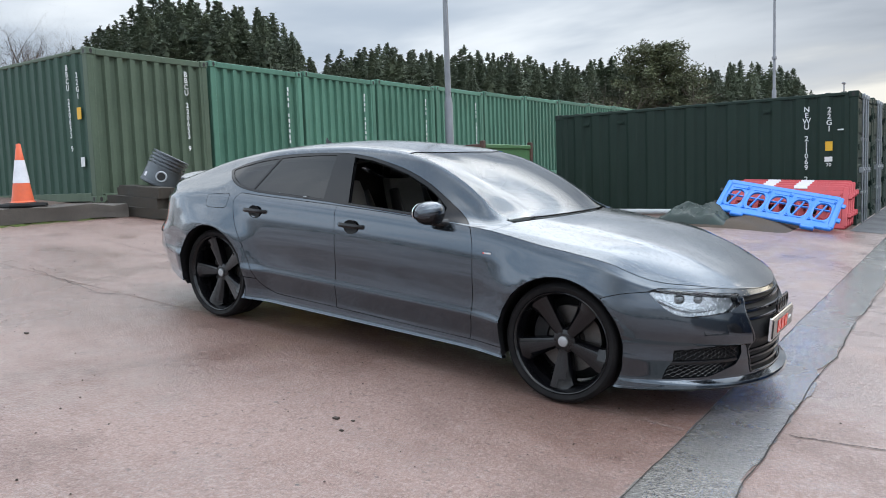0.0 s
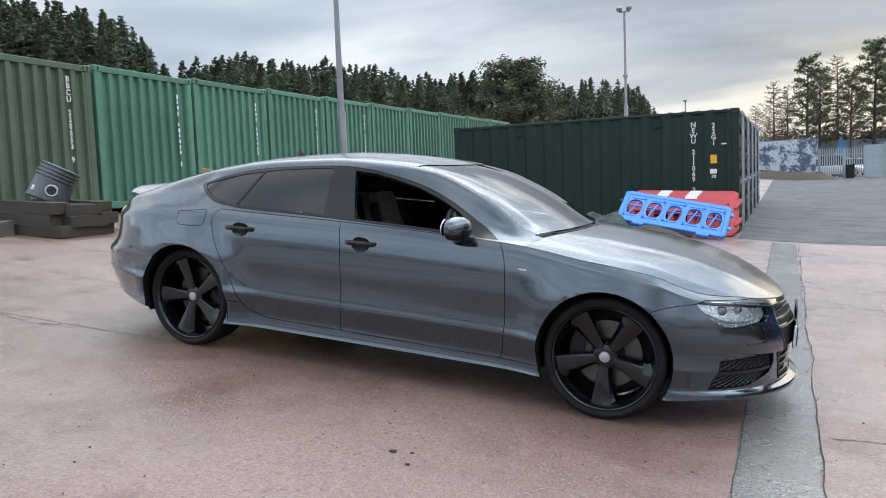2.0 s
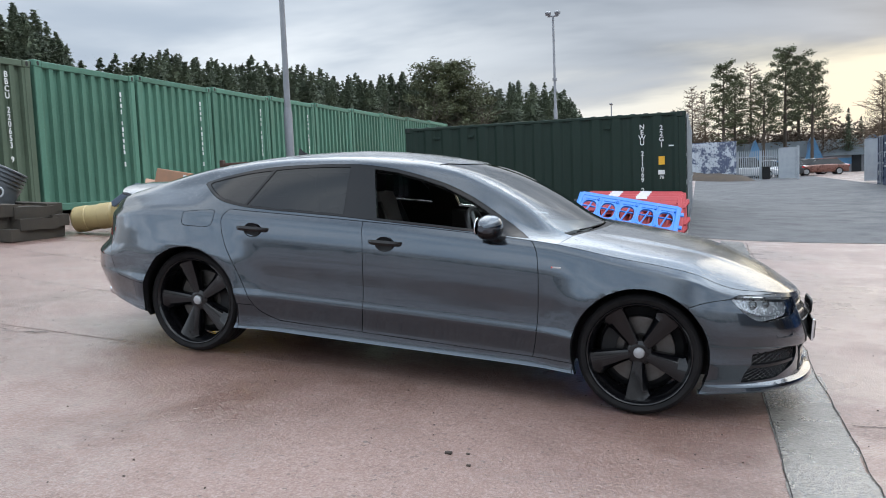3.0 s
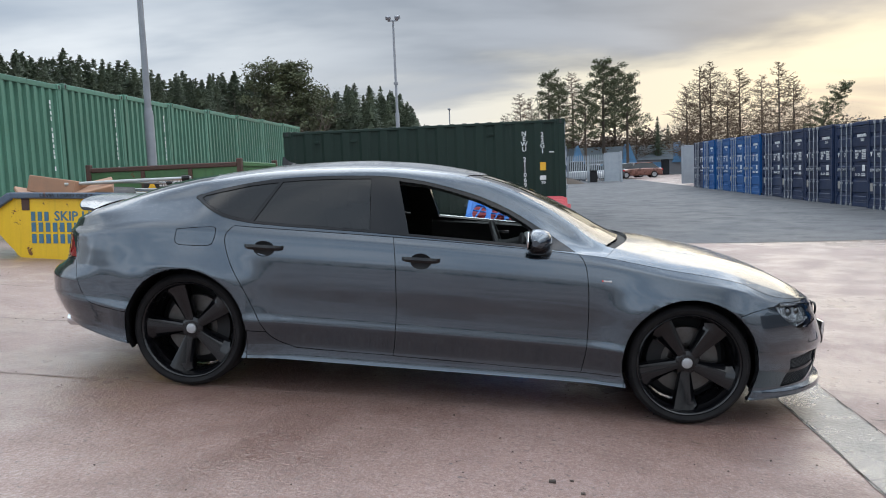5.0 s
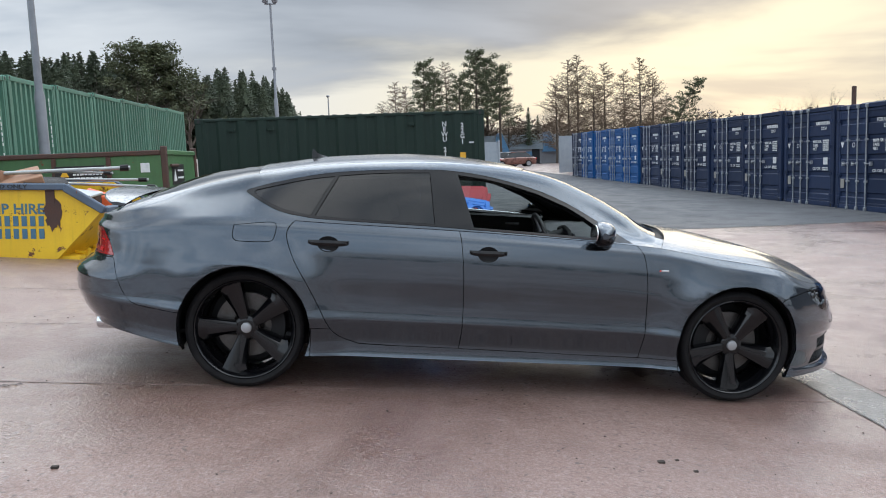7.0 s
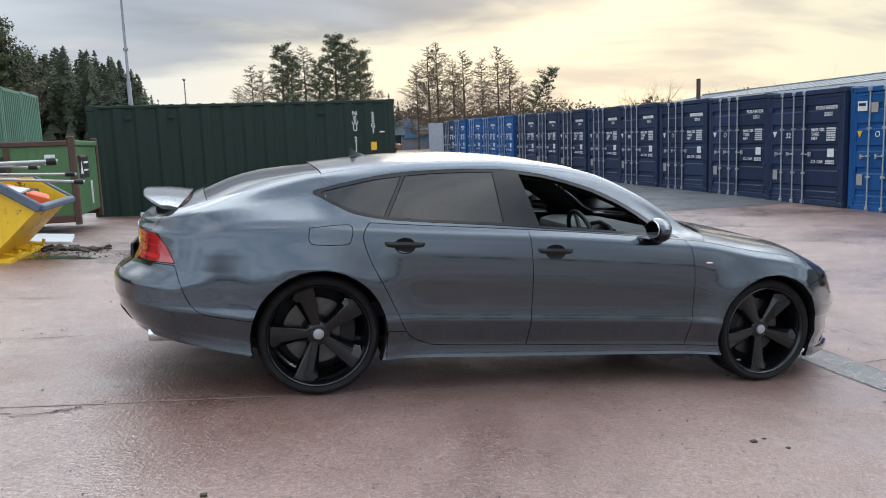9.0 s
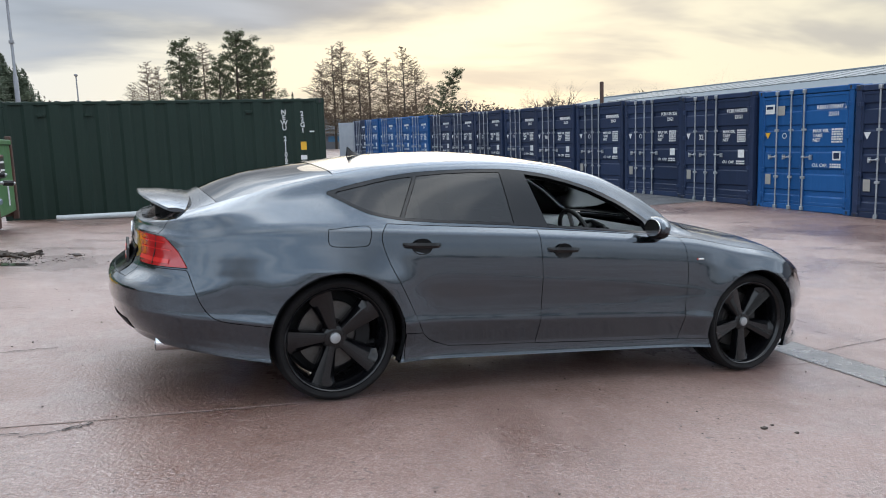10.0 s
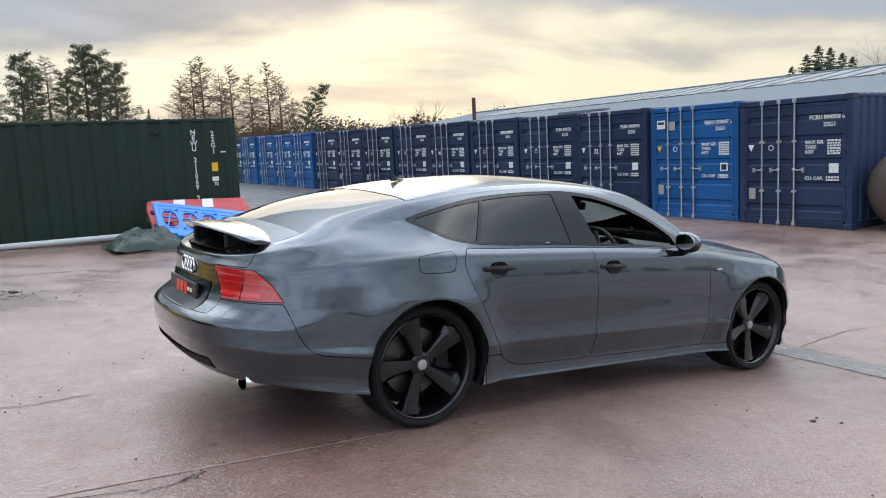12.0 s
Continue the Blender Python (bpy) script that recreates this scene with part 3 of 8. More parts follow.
green_row()


def dark_row():
    labels = {0: "dark green corrugated steel shipping container with white codes"}
    for i in range(5):
        y = 11.03 + CW / 2 + i * 2.52
        z = -0.12 + 0.0157 * (y - 12.2)
        m = pose(1.58, y, z, 0, 0, 90)
        c = container(labels.get(i, "dark green steel shipping container with galvanised locking bars"), DARK_GREEN_PAINT, m, True, "row of dark green containers")
        if i == 0:
            side = pose(-CW / 2 + 0.008, 0, 0, 0, 0, -90)
            at = lambda along: pose(-CW / 2 + 0.007, along, 0, 0, 0, -90)
            upright_code(c, "NEWU 211069 2", 0, 1.66, 0.135, WHITE_PRINT, at(0.86), 0.80)
            upright_code(c, "22G1", 0, 2.10, 0.135, WHITE_PRINT, at(0.48), 0.85)
            part("sticker", Geo().box((-CW / 2 + 0.004, 0.42, 1.53), (-CW / 2 + 0.012, 0.54, 1.70), 0.001), YELLOW_PRINT, c, "yellow warning sticker")
            part("print", Geo().box((-CW / 2 + 0.004, 0.24, 1.895), (-CW / 2 + 0.012, 0.34, 1.92), 0.001), WHITE_PRINT, c)
            part("print", Geo().box((-CW / 2 + 0.004, 0.42, 1.33), (-CW / 2 + 0.012, 0.55, 1.42), 0.001), WHITE_PRINT, c)
            lettering("70", 0.09, WHITE_PRINT, c, at(0.48) @ pose(0, 0, 1.27) @ FACE)
            for a in (1.5, 4.45, 5.25):
                part("vent", Geo().box((-CW / 2 - 0.01, a, 2.30), (-CW / 2 + 0.03, a + 0.12, 2.36), 0.006), DARK_GREEN_PAINT, c)


dark_row()


# ---- the car ----
CAR_UP = Vector((-math.tan(radians(5.3)), math.tan(radians(0.9)), 1)).normalized()
CAR_X = (Vector((1, 0, 0)) - CAR_UP * CAR_UP.x).normalized()
CAR_Y = CAR_UP.cross(CAR_X)
CAR_M = Matrix((CAR_X, CAR_Y, CAR_UP)).to_4x4()


def car_paint(name, drops, haze=0.01):
    """Dark grey metallic paint under clear coat; drops: standing rain drops on the upper faces."""
    m = bpy.data.materials.new(name)
    m.use_nodes = True
    k = Nodes(m.node_tree)
    b = k.n["Principled BSDF"]
    co = k.add("ShaderNodeTexCoord").outputs["Object"]
    flake = k.noise(co, 900.0, 1.0)
    dirt = k.noise(co, 2.2, 6.0, 0.65)
    col = k.mix(k.ramp(flake, 0.3, 0.7), (0.044, 0.056, 0.070), (0.058, 0.073, 0.090))
    col = k.mix(k.math("MULTIPLY", k.ramp(dirt, 0.5, 0.75), 0.10), col, (0.13, 0.125, 0.12))
    k.put(b.inputs["Base Color"], col)
    b.inputs["Metallic"].default_value = 0.95
    k.put(b.inputs["Roughness"], k.ramp(dirt, 0.3, 0.8, 0.14, 0.19))
    b.inputs["Coat Weight"].default_value = 1.0
    k.put(b.inputs["Coat Roughness"], k.ramp(dirt, 0.3, 0.8, haze, haze + 0.04))
    if drops:
        d1 = k.math("MULTIPLY", k.ramp(k.voronoi(co, 105.0), 0.34, 0.12), k.ramp(k.noise(co, 60.0, 1.0), 0.50, 0.56))
        d2 = k.math("MULTIPLY", k.ramp(k.voronoi(k.mapping(co, (1, 1, 1), (3, 7, 2)), 62.0), 0.24, 0.08), k.ramp(k.noise(co, 30.0, 1.0), 0.55, 0.60))
        up = k.xyz(k.add("ShaderNodeNewGeometry").outputs["Normal"])[2]
        h = k.math("MULTIPLY", k.math("MAXIMUM", d1, d2), k.ramp(up, 0.22, 0.5))
        bn = k.add("ShaderNodeBump")
        bn.inputs["Strength"].default_value, bn.inputs["Distance"].default_value = drops, 0.004
        k.put(bn.inputs["Height"], h)
        k.put(b.inputs["Normal"], bn.outputs[0]), k.put(b.inputs["Coat Normal"], bn.outputs[0])
    return m


PAINT = car_paint("grey_metallic_paint", 0.2)
PAINT_WET = car_paint("grey_metallic_paint_with_rain", 0.6, 0.14)
GLOSS_BLACK = material("gloss_black_trim", (0.006, 0.006, 0.007), None, 0.15, bump=0, spec=0.35)
MATT_BLACK = material("matt_black_plastic", (0.008, 0.008, 0.009), None, 0.6, bump=0.15, fine=300, spec=0.3)
RUBBER = material("tyre_rubber", (0.007, 0.007, 0.008), (0.014, 0.013, 0.013), 0.6, scale=8, fine=200, bump=0.2, spec=0.12)
RIM_BLACK = material("satin_black_alloy", (0.0022, 0.0022, 0.0028), (0.004, 0.004, 0.005), 0.24, scale=6, fine=120, bump=0.01, coat=0.6, spec=0.12)
DISC_STEEL = material("brake_disc_steel", (0.12, 0.115, 0.11), (0.07, 0.06, 0.055), 0.42, 0.8, scale=20, fine=200, bump=0.2)
CHROME = material("chrome", (0.72, 0.73, 0.74), (0.6, 0.61, 0.62), 0.12, 1.0, bump=0)
DARK_CHROME = material("dark_chrome", (0.16, 0.165, 0.17), None, 0.2, 1.0, bump=0)
SATIN_CAP = material("satin_silver_cap", (0.38, 0.39, 0.40), None, 0.38, 0.7, bump=0)
TINTED = glass("dark_tinted_glass", (0.018, 0.021, 0.026), 0.0, 0.012)
CLEAR = glass("windscreen_glass", (0.70, 0.76, 0.75), 0.0, 0.13)
BACKLIGHT = glass("rear_tinted_glass", (0.045, 0.05, 0.055), 0.0, 0.10)
LAMP_GLASS = glass("headlamp_glass", (0.95, 0.97, 0.98), 0.0, 0.03)
RED_LENS = material("red_lamp_lens", (0.40, 0.006, 0.008), (0.30, 0.004, 0.006), 0.10, bump=0.03, fine=220, coat=1.0)
RED_LENS_BRIGHT = material("bright_red_lamp_lens", (0.60, 0.02, 0.02), (0.5, 0.012, 0.012), 0.12, bump=0.03, fine=160, coat=1.0)
LAMP_CHROME = material("lamp_reflector", (0.86, 0.88, 0.90), (0.45, 0.47, 0.50), 0.25, 0.55, scale=22, bump=0)
LEATHER_BLACK = material("black_leather", (0.018, 0.017, 0.017), None, 0.42, bump=0.2, fine=180)
LEATHER_GREY = material("light_grey_leather", (0.36, 0.34, 0.31), (0.29, 0.27, 0.25), 0.5, bump=0.2, fine=180)
DASH_GREY = material("grey_dashboard_plastic", (0.20, 0.205, 0.21), None, 0.5, bump=0.15, fine=240)
PLATE_BLACK = material("black_number_plate", (0.02, 0.02, 0.02), None, 0.2, bump=0)
PLATE_RED = material("red_plate_print", (0.75, 0.05, 0.03), None, 0.3, bump=0)


def spline(xs, ys):
    """A smooth curve through the given knots (monotone pieces, no overshoot)."""
    xs, ys = list(map(float, xs)), list(map(float, ys))
    h = [b - a for a, b in zip(xs, xs[1:])]
    d = [(b - a) / w for a, b, w in zip(ys, ys[1:], h)]
    n = len(xs)
    s = [0.0] * n
    for i in range(1, n - 1):
        if d[i - 1] * d[i] > 0:
            w1, w2 = 2 * h[i] + h[i - 1], h[i] + 2 * h[i - 1]
            s[i] = (w1 + w2) / (w1 / d[i - 1] + w2 / d[i])
    s[0], s[-1] = d[0], d[-1]

    def at(x):
        x = min(max(x, xs[0]), xs[-1])
        i = min(max(0, sum(1 for v in xs if v <= x) - 1), n - 2)
        t = (x - xs[i]) / h[i]
        return (ys[i] * (1 + 2 * t) * (1 - t) ** 2 + s[i] * h[i] * t * (1 - t) ** 2 + ys[i + 1] * t * t * (3 - 2 * t) + s[i + 1] * h[i] * t * t * (t - 1))

    return at


HUB_X, HUB_Z, TYRE_R = 1.457, 0.345, 0.342
z_low = spline((-2.62, -2.2, -1.9, -1.06, 1.06, 1.86, 2.2, 2.46), (0.31, 0.280, 0.245, 0.205, 0.190, 0.165, 0.165, 0.165))
z_belt = spline((-2.50, -2.25, -2.0, -1.7, -1.4, -1.0, -0.4, 0.0, 0.5, 0.8, 0.95, 1.1, 1.3, 1.5, 1.7, 1.85, 1.95, 2.1, 2.24, 2.35), (0.905, 0.905, 0.945, 0.975, 0.985, 0.976, 0.968, 0.960, 0.943, 0.930, 0.920, 0.900, 0.872, 0.852, 0.822, 0.765, 0.738, 0.722, 0.692, 0.662))
FR = (0.0, 0.03, 0.075, 0.10, 0.22, 0.30, 0.315, 0.47, 0.65, 0.80, 0.848, 0.86, 0.93, 1.0)
# flank from the sill up: flared skirt, tucked door foot, lower feature line, full middle, shoulder line, shelf under the glass
SIDE = (0.0, 0.012, 0.035, 0.075, 0.12, 0.15, 0.25, 0.295, 0.30, 0.36, 0.42, 0.47, 0.62, 0.76, 0.88, 0.938, 0.95, 1.0)
level_w = spline(SIDE, (0.900, 0.934, 0.929, 0.9255, 0.924, 0.928, 0.947, 0.9565, 0.9570, 0.9505, 0.9485, 0.9490, 0.9570, 0.9525, 0.9400, 0.9310, 0.9265, 0.893))
NOSE = (0.0, 0.03, 0.075, 0.10, 0.22, 0.30, 0.445, 0.485, 0.55, 0.65, 0.80, 0.848, 0.86, 0.93, 1.0)
level_f = spline(NOSE, (2.415, 2.455, 2.445, 2.40, 2.398, 2.402, 2.402, 2.434, 2.438, 2.425, 2.39, 2.375, 2.37, 2.355, 2.33))
level_r = spline(FR, (-2.46, -2.50, -2.52, -2.54, -2.585, -2.60, -2.605, -2.61, -2.50, -2.475, -2.475, -2.475, -2.478, -2.46))
plan_taper = spline((-2.7, -1.9, -1.45, -0.7, 0.0, 0.8, 1.45, 1.9, 2.5), (1.0, 1.0, 1.003, 0.992, 0.988, 0.987, 1.0, 1.0, 1.0))
XA_F, XA_R, N_F, N_R = 1.60, -1.50, 2.0, 3.0


def flare(x, z):
    """How far the wheel arches swell out of the flank, with a slim lip at the opening."""
    out = 0.0
    for hx in (HUB_X, -HUB_X):
        d = math.hypot(x - hx, z - HUB_Z)
        if d < 0.85:
            out += 0.007 * math.exp(-((d - 0.38) / 0.030) ** 2) + (0.040 if hx < 0 else 0.026) * math.exp(-((d - 0.385) / 0.12) ** 2)
    return out


def outline(f, st):
    """A point of the body side at level f; st: ('f', angle), ('s', x) or ('r', angle)."""
    kind, v = st
    w = level_w(f)
    if kind == "s":
        x, y = v, w
    elif kind == "f":
        x, y = XA_F + (level_f(f) - XA_F) * math.cos(v) ** (2 / N_F), w * math.sin(v) ** (2 / N_F)
    else:
        x, y = XA_R + (level_r(f) - XA_R) * math.cos(v) ** (2 / N_R), w * math.sin(v) ** (2 / N_R)
    y *= plan_taper(x)
    z = z_low(x) + (z_belt(x) - z_low(x)) * f
    if y > 0.6:
        y += flare(x, z)
    if kind != "s" and v <= 1e-3:
        y = 0.0
    return Vector((x, -y, z))


z_mid = spline((-2.50, -2.40, -2.25, -2.1, -1.9, -1.7, -1.5, -1.3, -1.07, -0.9, -0.7, -0.5, -0.33, -0.13, 0.07, 0.27, 0.47, 0.67, 0.88, 1.02, 1.13, 1.28, 1.48, 1.69, 1.89, 2.09, 2.25, 2.34), (0.908, 0.935, 1.01, 1.095, 1.185, 1.238, 1.272, 1.307, 1.348, 1.366, 1.385, 1.396, 1.396, 1.389, 1.369, 1.334, 1.281, 1.205, 1.108, 1.035, 0.992, 0.972, 0.945, 0.908, 0.862, 0.795, 0.715, 0.662))
RX = (-2.45, -2.2, -1.9, -1.53, -1.33, -1.15, -0.8, -0.4, -0.1, 0.1, 0.3, 0.5, 0.7, 0.85, 1.0, 1.3, 1.6, 1.9, 2.2, 2.4)
rail_y = spline(RX, (0.76, 0.775, 0.755, 0.725, 0.715, 0.70, 0.685, 0.68, 0.685, 0.692, 0.705, 0.73, 0.765, 0.81, 0.83, 0.82, 0.80, 0.74, 0.55, 0.4))
rail_z = spline(RX, (0.915, 0.975, 1.04, 1.112, 1.183, 1.230, 1.281, 1.310, 1.290, 1.251, 1.195, 1.108, 1.000, 0.945, 0.930, 0.900, 0.872, 0.782, 0.705, 0.665))
edge_y = spline(RX, (0.60, 0.635, 0.635, 0.63, 0.622, 0.615, 0.605, 0.60, 0.605, 0.615, 0.63, 0.655, 0.69, 0.735, 0.74, 0.64, 0.57, 0.50, 0.38, 0.3))
edge_z = spline(RX, (0.925, 1.005, 1.095, 1.205, 1.250, 1.288, 1.333, 1.358, 1.346, 1.318, 1.268, 1.185, 1.080, 0.990, 0.955, 0.925, 0.893, 0.822, 0.722, 0.668))
bow = spline((-2.46, -2.2, -1.9, -1.4, -0.8, -0.2, 0.3, 0.9, 1.3, 1.9, 2.2, 2.33), (0.0, -0.05, -0.07, -0.05, 0.05, 0.18, 0.22, 0.22, 0.16, 0.10, 0.05, 0.0))


def rib(st):
    """Points from the belt over the rail and the roof edge to the middle of the car."""
    e = outline(1.0, st)
    x, ye = e.x, -e.y
    c = Vector((x + bow(x), 0, z_mid(x + bow(x))))
    ya, yg = min(rail_y(x), ye * 0.94), min(edge_y(x), ye * 0.80)
    za, zg = max(rail_z(x), e.z), max(edge_z(x), e.z)
    zg = min(zg, c.z)
    za = min(za, zg)
    knots = [(ye, e.z), (ya, za), (yg, zg), (yg * 0.5, c.z - (c.z - zg) * 0.24), (0.0, c.z)]
    ext = [(2 * knots[0][0] - knots[1][0], 2 * knots[0][1] - knots[1][1])] + knots + [(-knots[3][0], knots[3][1])]
    pts = []
    for seg, n in zip(range(4), (9, 5, 14, 12)):
        p0, p1, p2, p3 = (Vector(ext[seg + i]) for i in range(4))
        l1 = max((p2 - p1).length, 1e-6)
        m1 = (p2 - p0) * (l1 / max((p1 - p0).length + l1, 1e-6))
        m2 = (p3 - p1) * (l1 / max((p3 - p2).length + l1, 1e-6))
        for i in range(n if seg < 3 else n + 1):
            t = i / n
            q = p1 * (1 + 2 * t) * (1 - t) ** 2 + m1 * t * (1 - t) ** 2 + p2 * t * t * (3 - 2 * t) + m2 * t * t * (t - 1)
            pts.append(q)
    out = []
    for q in pts:
        y = max(q.x, 0.0)
        k = 1 - (y / ye) ** 2 if ye > 1e-4 else 1.0
        px = x + bow(x) * k
        # raised middle of the bonnet between two creases that run to the grille
        crease = 0.56 - 0.10 * (px - 1.1)
        dome = 0.009 * min(1.0, max(0.0, (px - 1.10) / 0.25)) * min(1.0, max(0.0, (2.26 - px) / 0.35))
        out.append(Vector((px, -y, q.y + dome * (0.5 - 0.5 * math.tanh((y - crease) / 0.022)))))
    out[0] = e
    return out


X_SCREEN_LOW, X_SCREEN_TOP, X_ROOF_END, X_GLASS_END, X_HOOD_END = 0.90, 0.03, -1.42, -2.02, 0.96
side_x = sorted(set([round(v, 4) for v in np.linspace(XA_F, XA_R, 64)] + [X_SCREEN_LOW, X_SCREEN_TOP, X_ROOF_END, X_HOOD_END]), reverse=True)
front_a = [math.radians(90) * (i / 20) ** 1.15 for i in range(20)]
rear_a = [math.radians(90) * (i / 20) ** 1.15 for i in range(20)]
STATIONS = [("f", max(a, 1e-3)) for a in front_a] + [("s", x) for x in side_x] + [("r", max(a, 1e-3)) for a in rear_a[::-1]]
# put one rear station exactly on the lower edge of the rear glass
rear_best = min((i for i, s in enumerate(STATIONS) if s[0] == "r"), key=lambda i: abs(outline(1.0, STATIONS[i]).x - X_GLASS_END))
X_GLASS_END = outline(1.0, STATIONS[rear_best]).x
LEVELS = sorted(set(FR) | set(SIDE) | set(NOSE) | set(round(v, 4) for v in np.linspace(0, 1, 34)))

half = bmesh.new()
zone_l, iu_l, iv_l = (half.faces.layers.int.new(n) for n in ("zone", "iu", "iv"))
low = [[half.verts.new(outline(f, s)) for f in LEVELS] for s in STATIONS]
ribs = []
for s, col in zip(STATIONS, low):
    pts = rib(s)
    ribs.append([col[-1]] + [half.verts.new(p) for p in pts[1:]])
for i in range(len(STATIONS) - 1):
    for grid, zone in ((low, 0), (ribs, 1)):
        for j in range(len(grid[i]) - 1):
            f = half.faces.new((grid[i][j], grid[i + 1][j], grid[i + 1][j + 1], grid[i][j + 1]))
            f[zone_l], f[iu_l], f[iv_l] = zone, i, j
            f.smooth = True
half.normal_update()
probe = min(half.faces, key=lambda f: (f.calc_center_median() - Vector((0, -0.95, 0.6))).length)
if probe.normal.y > 0:
    bmesh.ops.reverse_faces(half, faces=list(half.faces))
    half.normal_update()


def cut(poly, axis, keep, closed=True):
    """Cut the skin along a line drawn in side view ('y': x, z) or in front view ('x': y, z)."""
    n = len(poly)
    for i in range(n if closed else n - 1):
        a, b = poly[i], poly[(i + 1) % n]
        lo = (min(a[0], b[0]) - 0.004, min(a[1], b[1]) - 0.004)
        hi = (max(a[0], b[0]) + 0.004, max(a[1], b[1]) + 0.004)
        faces = []
        for f in half.faces:
            if not keep(f.calc_center_median()):
                continue
            us = [v.co.x if axis == "y" else v.co.y for v in f.verts]
            zs = [v.co.z for v in f.verts]
            if max(us) >= lo[0] and min(us) <= hi[0] and max(zs) >= lo[1] and min(zs) <= hi[1]:
                faces.append(f)
        if not faces:
            continue
        geom = list(faces) + list({e for f in faces for e in f.edges}) + list({v for f in faces for v in f.verts})
        du, dz = b[0] - a[0], b[1] - a[1]
        if axis == "y":
            co, no = (a[0], 0, a[1]), (-dz, 0, du)
        else:
            co, no = (0, a[0], a[1]), (0, -dz, du)
        bmesh.ops.bisect_plane(half, geom=geom, plane_co=co, plane_no=no, dist=1e-5)


def inside(poly, u, z):
    hit = False
    n = len(poly)
    for i in range(n):
        (x1, y1), (x2, y2) = poly[i], poly[(i + 1) % n]
        if (y1 > z) != (y2 > z) and u < (x2 - x1) * (z - y1) / (y2 - y1) + x1:
            hit = not hit
    return hit


def arch(hx, r=0.373, n=36):
    return [(hx + r * math.cos(math.pi * 2 * i / n), HUB_Z + 0.005 + r * math.sin(math.pi * 2 * i / n)) for i in range(n)]


def smooth_line(pts, n=4):
    """More points on a soft curve through a few."""
    out = []
    for i in range(len(pts) - 1):
        p0, p1, p2, p3 = (Vector(pts[min(max(i + j, 0), len(pts) - 1)]) for j in (-1, 0, 1, 2))
        for j in range(n):
            t = j / n
            out.append(tuple(0.5 * (2 * p1 + (p2 - p0) * t + (2 * p0 - 5 * p1 + 4 * p2 - p3) * t * t + (3 * p1 - p0 - 3 * p2 + p3) * t ** 3)))
    out.append(tuple(pts[-1]))
    return out


FRONT_ARCH, REAR_ARCH = arch(HUB_X), arch(-HUB_X)
DLO = smooth_line([(0.79, 0.938), (0.438, 0.953), (0.236, 0.962), (-0.102, 0.974), (-0.372, 0.984), (-0.608, 0.988), (-0.911, 0.992), (-1.114, 1.001), (-1.283, 1.027), (-1.386, 1.068), (-1.50, 1.122)], 2) + smooth_line([(-1.495, 1.135), (-1.44, 1.154), (-1.325, 1.189), (-1.153, 1.231), (-0.982, 1.262), (-0.81, 1.281), (-0.638, 1.296), (-0.398, 1.308), (-0.26, 1.303), (-0.122, 1.291), (0.052, 1.260), (0.227, 1.217), (0.405, 1.150), (0.584, 1.056), (0.70, 0.990)], 2)
PANE_REAR = [(-1.088, 1.013), (-0.90, 1.007), (-0.60, 1.002), (-0.395, 0.998), (-0.43, 1.290), (-0.638, 1.278), (-0.81, 1.263), (-0.968, 1.243)]
PANE_QUARTER = smooth_line([(-1.112, 1.015), (-1.26, 1.040), (-1.375, 1.082), (-1.455, 1.125)], 2) + smooth_line([(-1.44, 1.138), (-1.31, 1.173), (-1.15, 1.213), (-0.992, 1.239)], 2)
PANE_FRONT = [(-0.165, 0.990), (0.20, 0.978), (0.44, 0.968), (0.60, 0.962), (0.585, 1.020), (0.50, 1.075), (0.40, 1.128), (0.22, 1.197), (0.05, 1.241), (-0.10, 1.270), (-0.26, 1.284)]
BPILLAR = smooth_line([(-0.262, 1.0), (-0.241, 0.924), (-0.221, 0.758), (-0.21, 0.557), (-0.21, 0.388), (-0.221, 0.275)], 3)
DOOR_FRONT = BPILLAR + [(0.3, 0.265), (0.862, 0.258)] + smooth_line([(0.866, 0.268), (0.884, 0.421), (0.881, 0.625), (0.867, 0.791), (0.842, 0.89), (0.79, 0.945)], 3) + [(0.6, 0.99), (0.2, 1.0)]
DOOR_REAR = [(-0.221, 0.275)] + BPILLAR[::-1][1:] + [(-0.6, 1.01), (-1.10, 1.02)] + smooth_line([(-1.158, 1.012), (-1.213, 0.964), (-1.236, 0.897), (-1.19, 0.767), (-1.113, 0.637), (-1.041, 0.506), (-0.97, 0.374), (-0.9, 0.318), (-0.798, 0.285)], 3) + [(-0.563, 0.278)]
SILL = [(-1.08, 0.10), (1.10, 0.10), (1.10, 0.255), (0.862, 0.258), (0.3, 0.265), (-0.221, 0.275), (-0.563, 0.278), (-0.798, 0.285), (-0.9, 0.318), (-0.97, 0.374), (-1.08, 0.38)]
FUEL = smooth_line([(-1.53, 0.946), (-1.42, 0.960), (-1.318, 0.968), (-1.296, 0.945), (-1.302, 0.895), (-1.325, 0.864), (-1.43, 0.858), (-1.515, 0.861), (-1.535, 0.89), (-1.53, 0.946)], 3)[:-1]
BUMPER_F = smooth_line([(1.70, 0.645), (1.76, 0.668), (1.84, 0.685), (1.905, 0.692)], 3) + [(1.95, 0.712), (2.2, 0.705), (2.6, 0.70), (2.6, 0.0), (1.70, 0.0)]
BUMPER_R = [(-2.8, 0.0), (-2.8, 0.715), (-2.40, 0.705), (-2.235, 0.712)] + smooth_line([(-2.225, 0.70), (-2.19, 0.60), (-2.14, 0.51), (-2.06, 0.462), (-1.84, 0.442)], 3) + [(-1.80, 0.442), (-1.80, 0.0)]
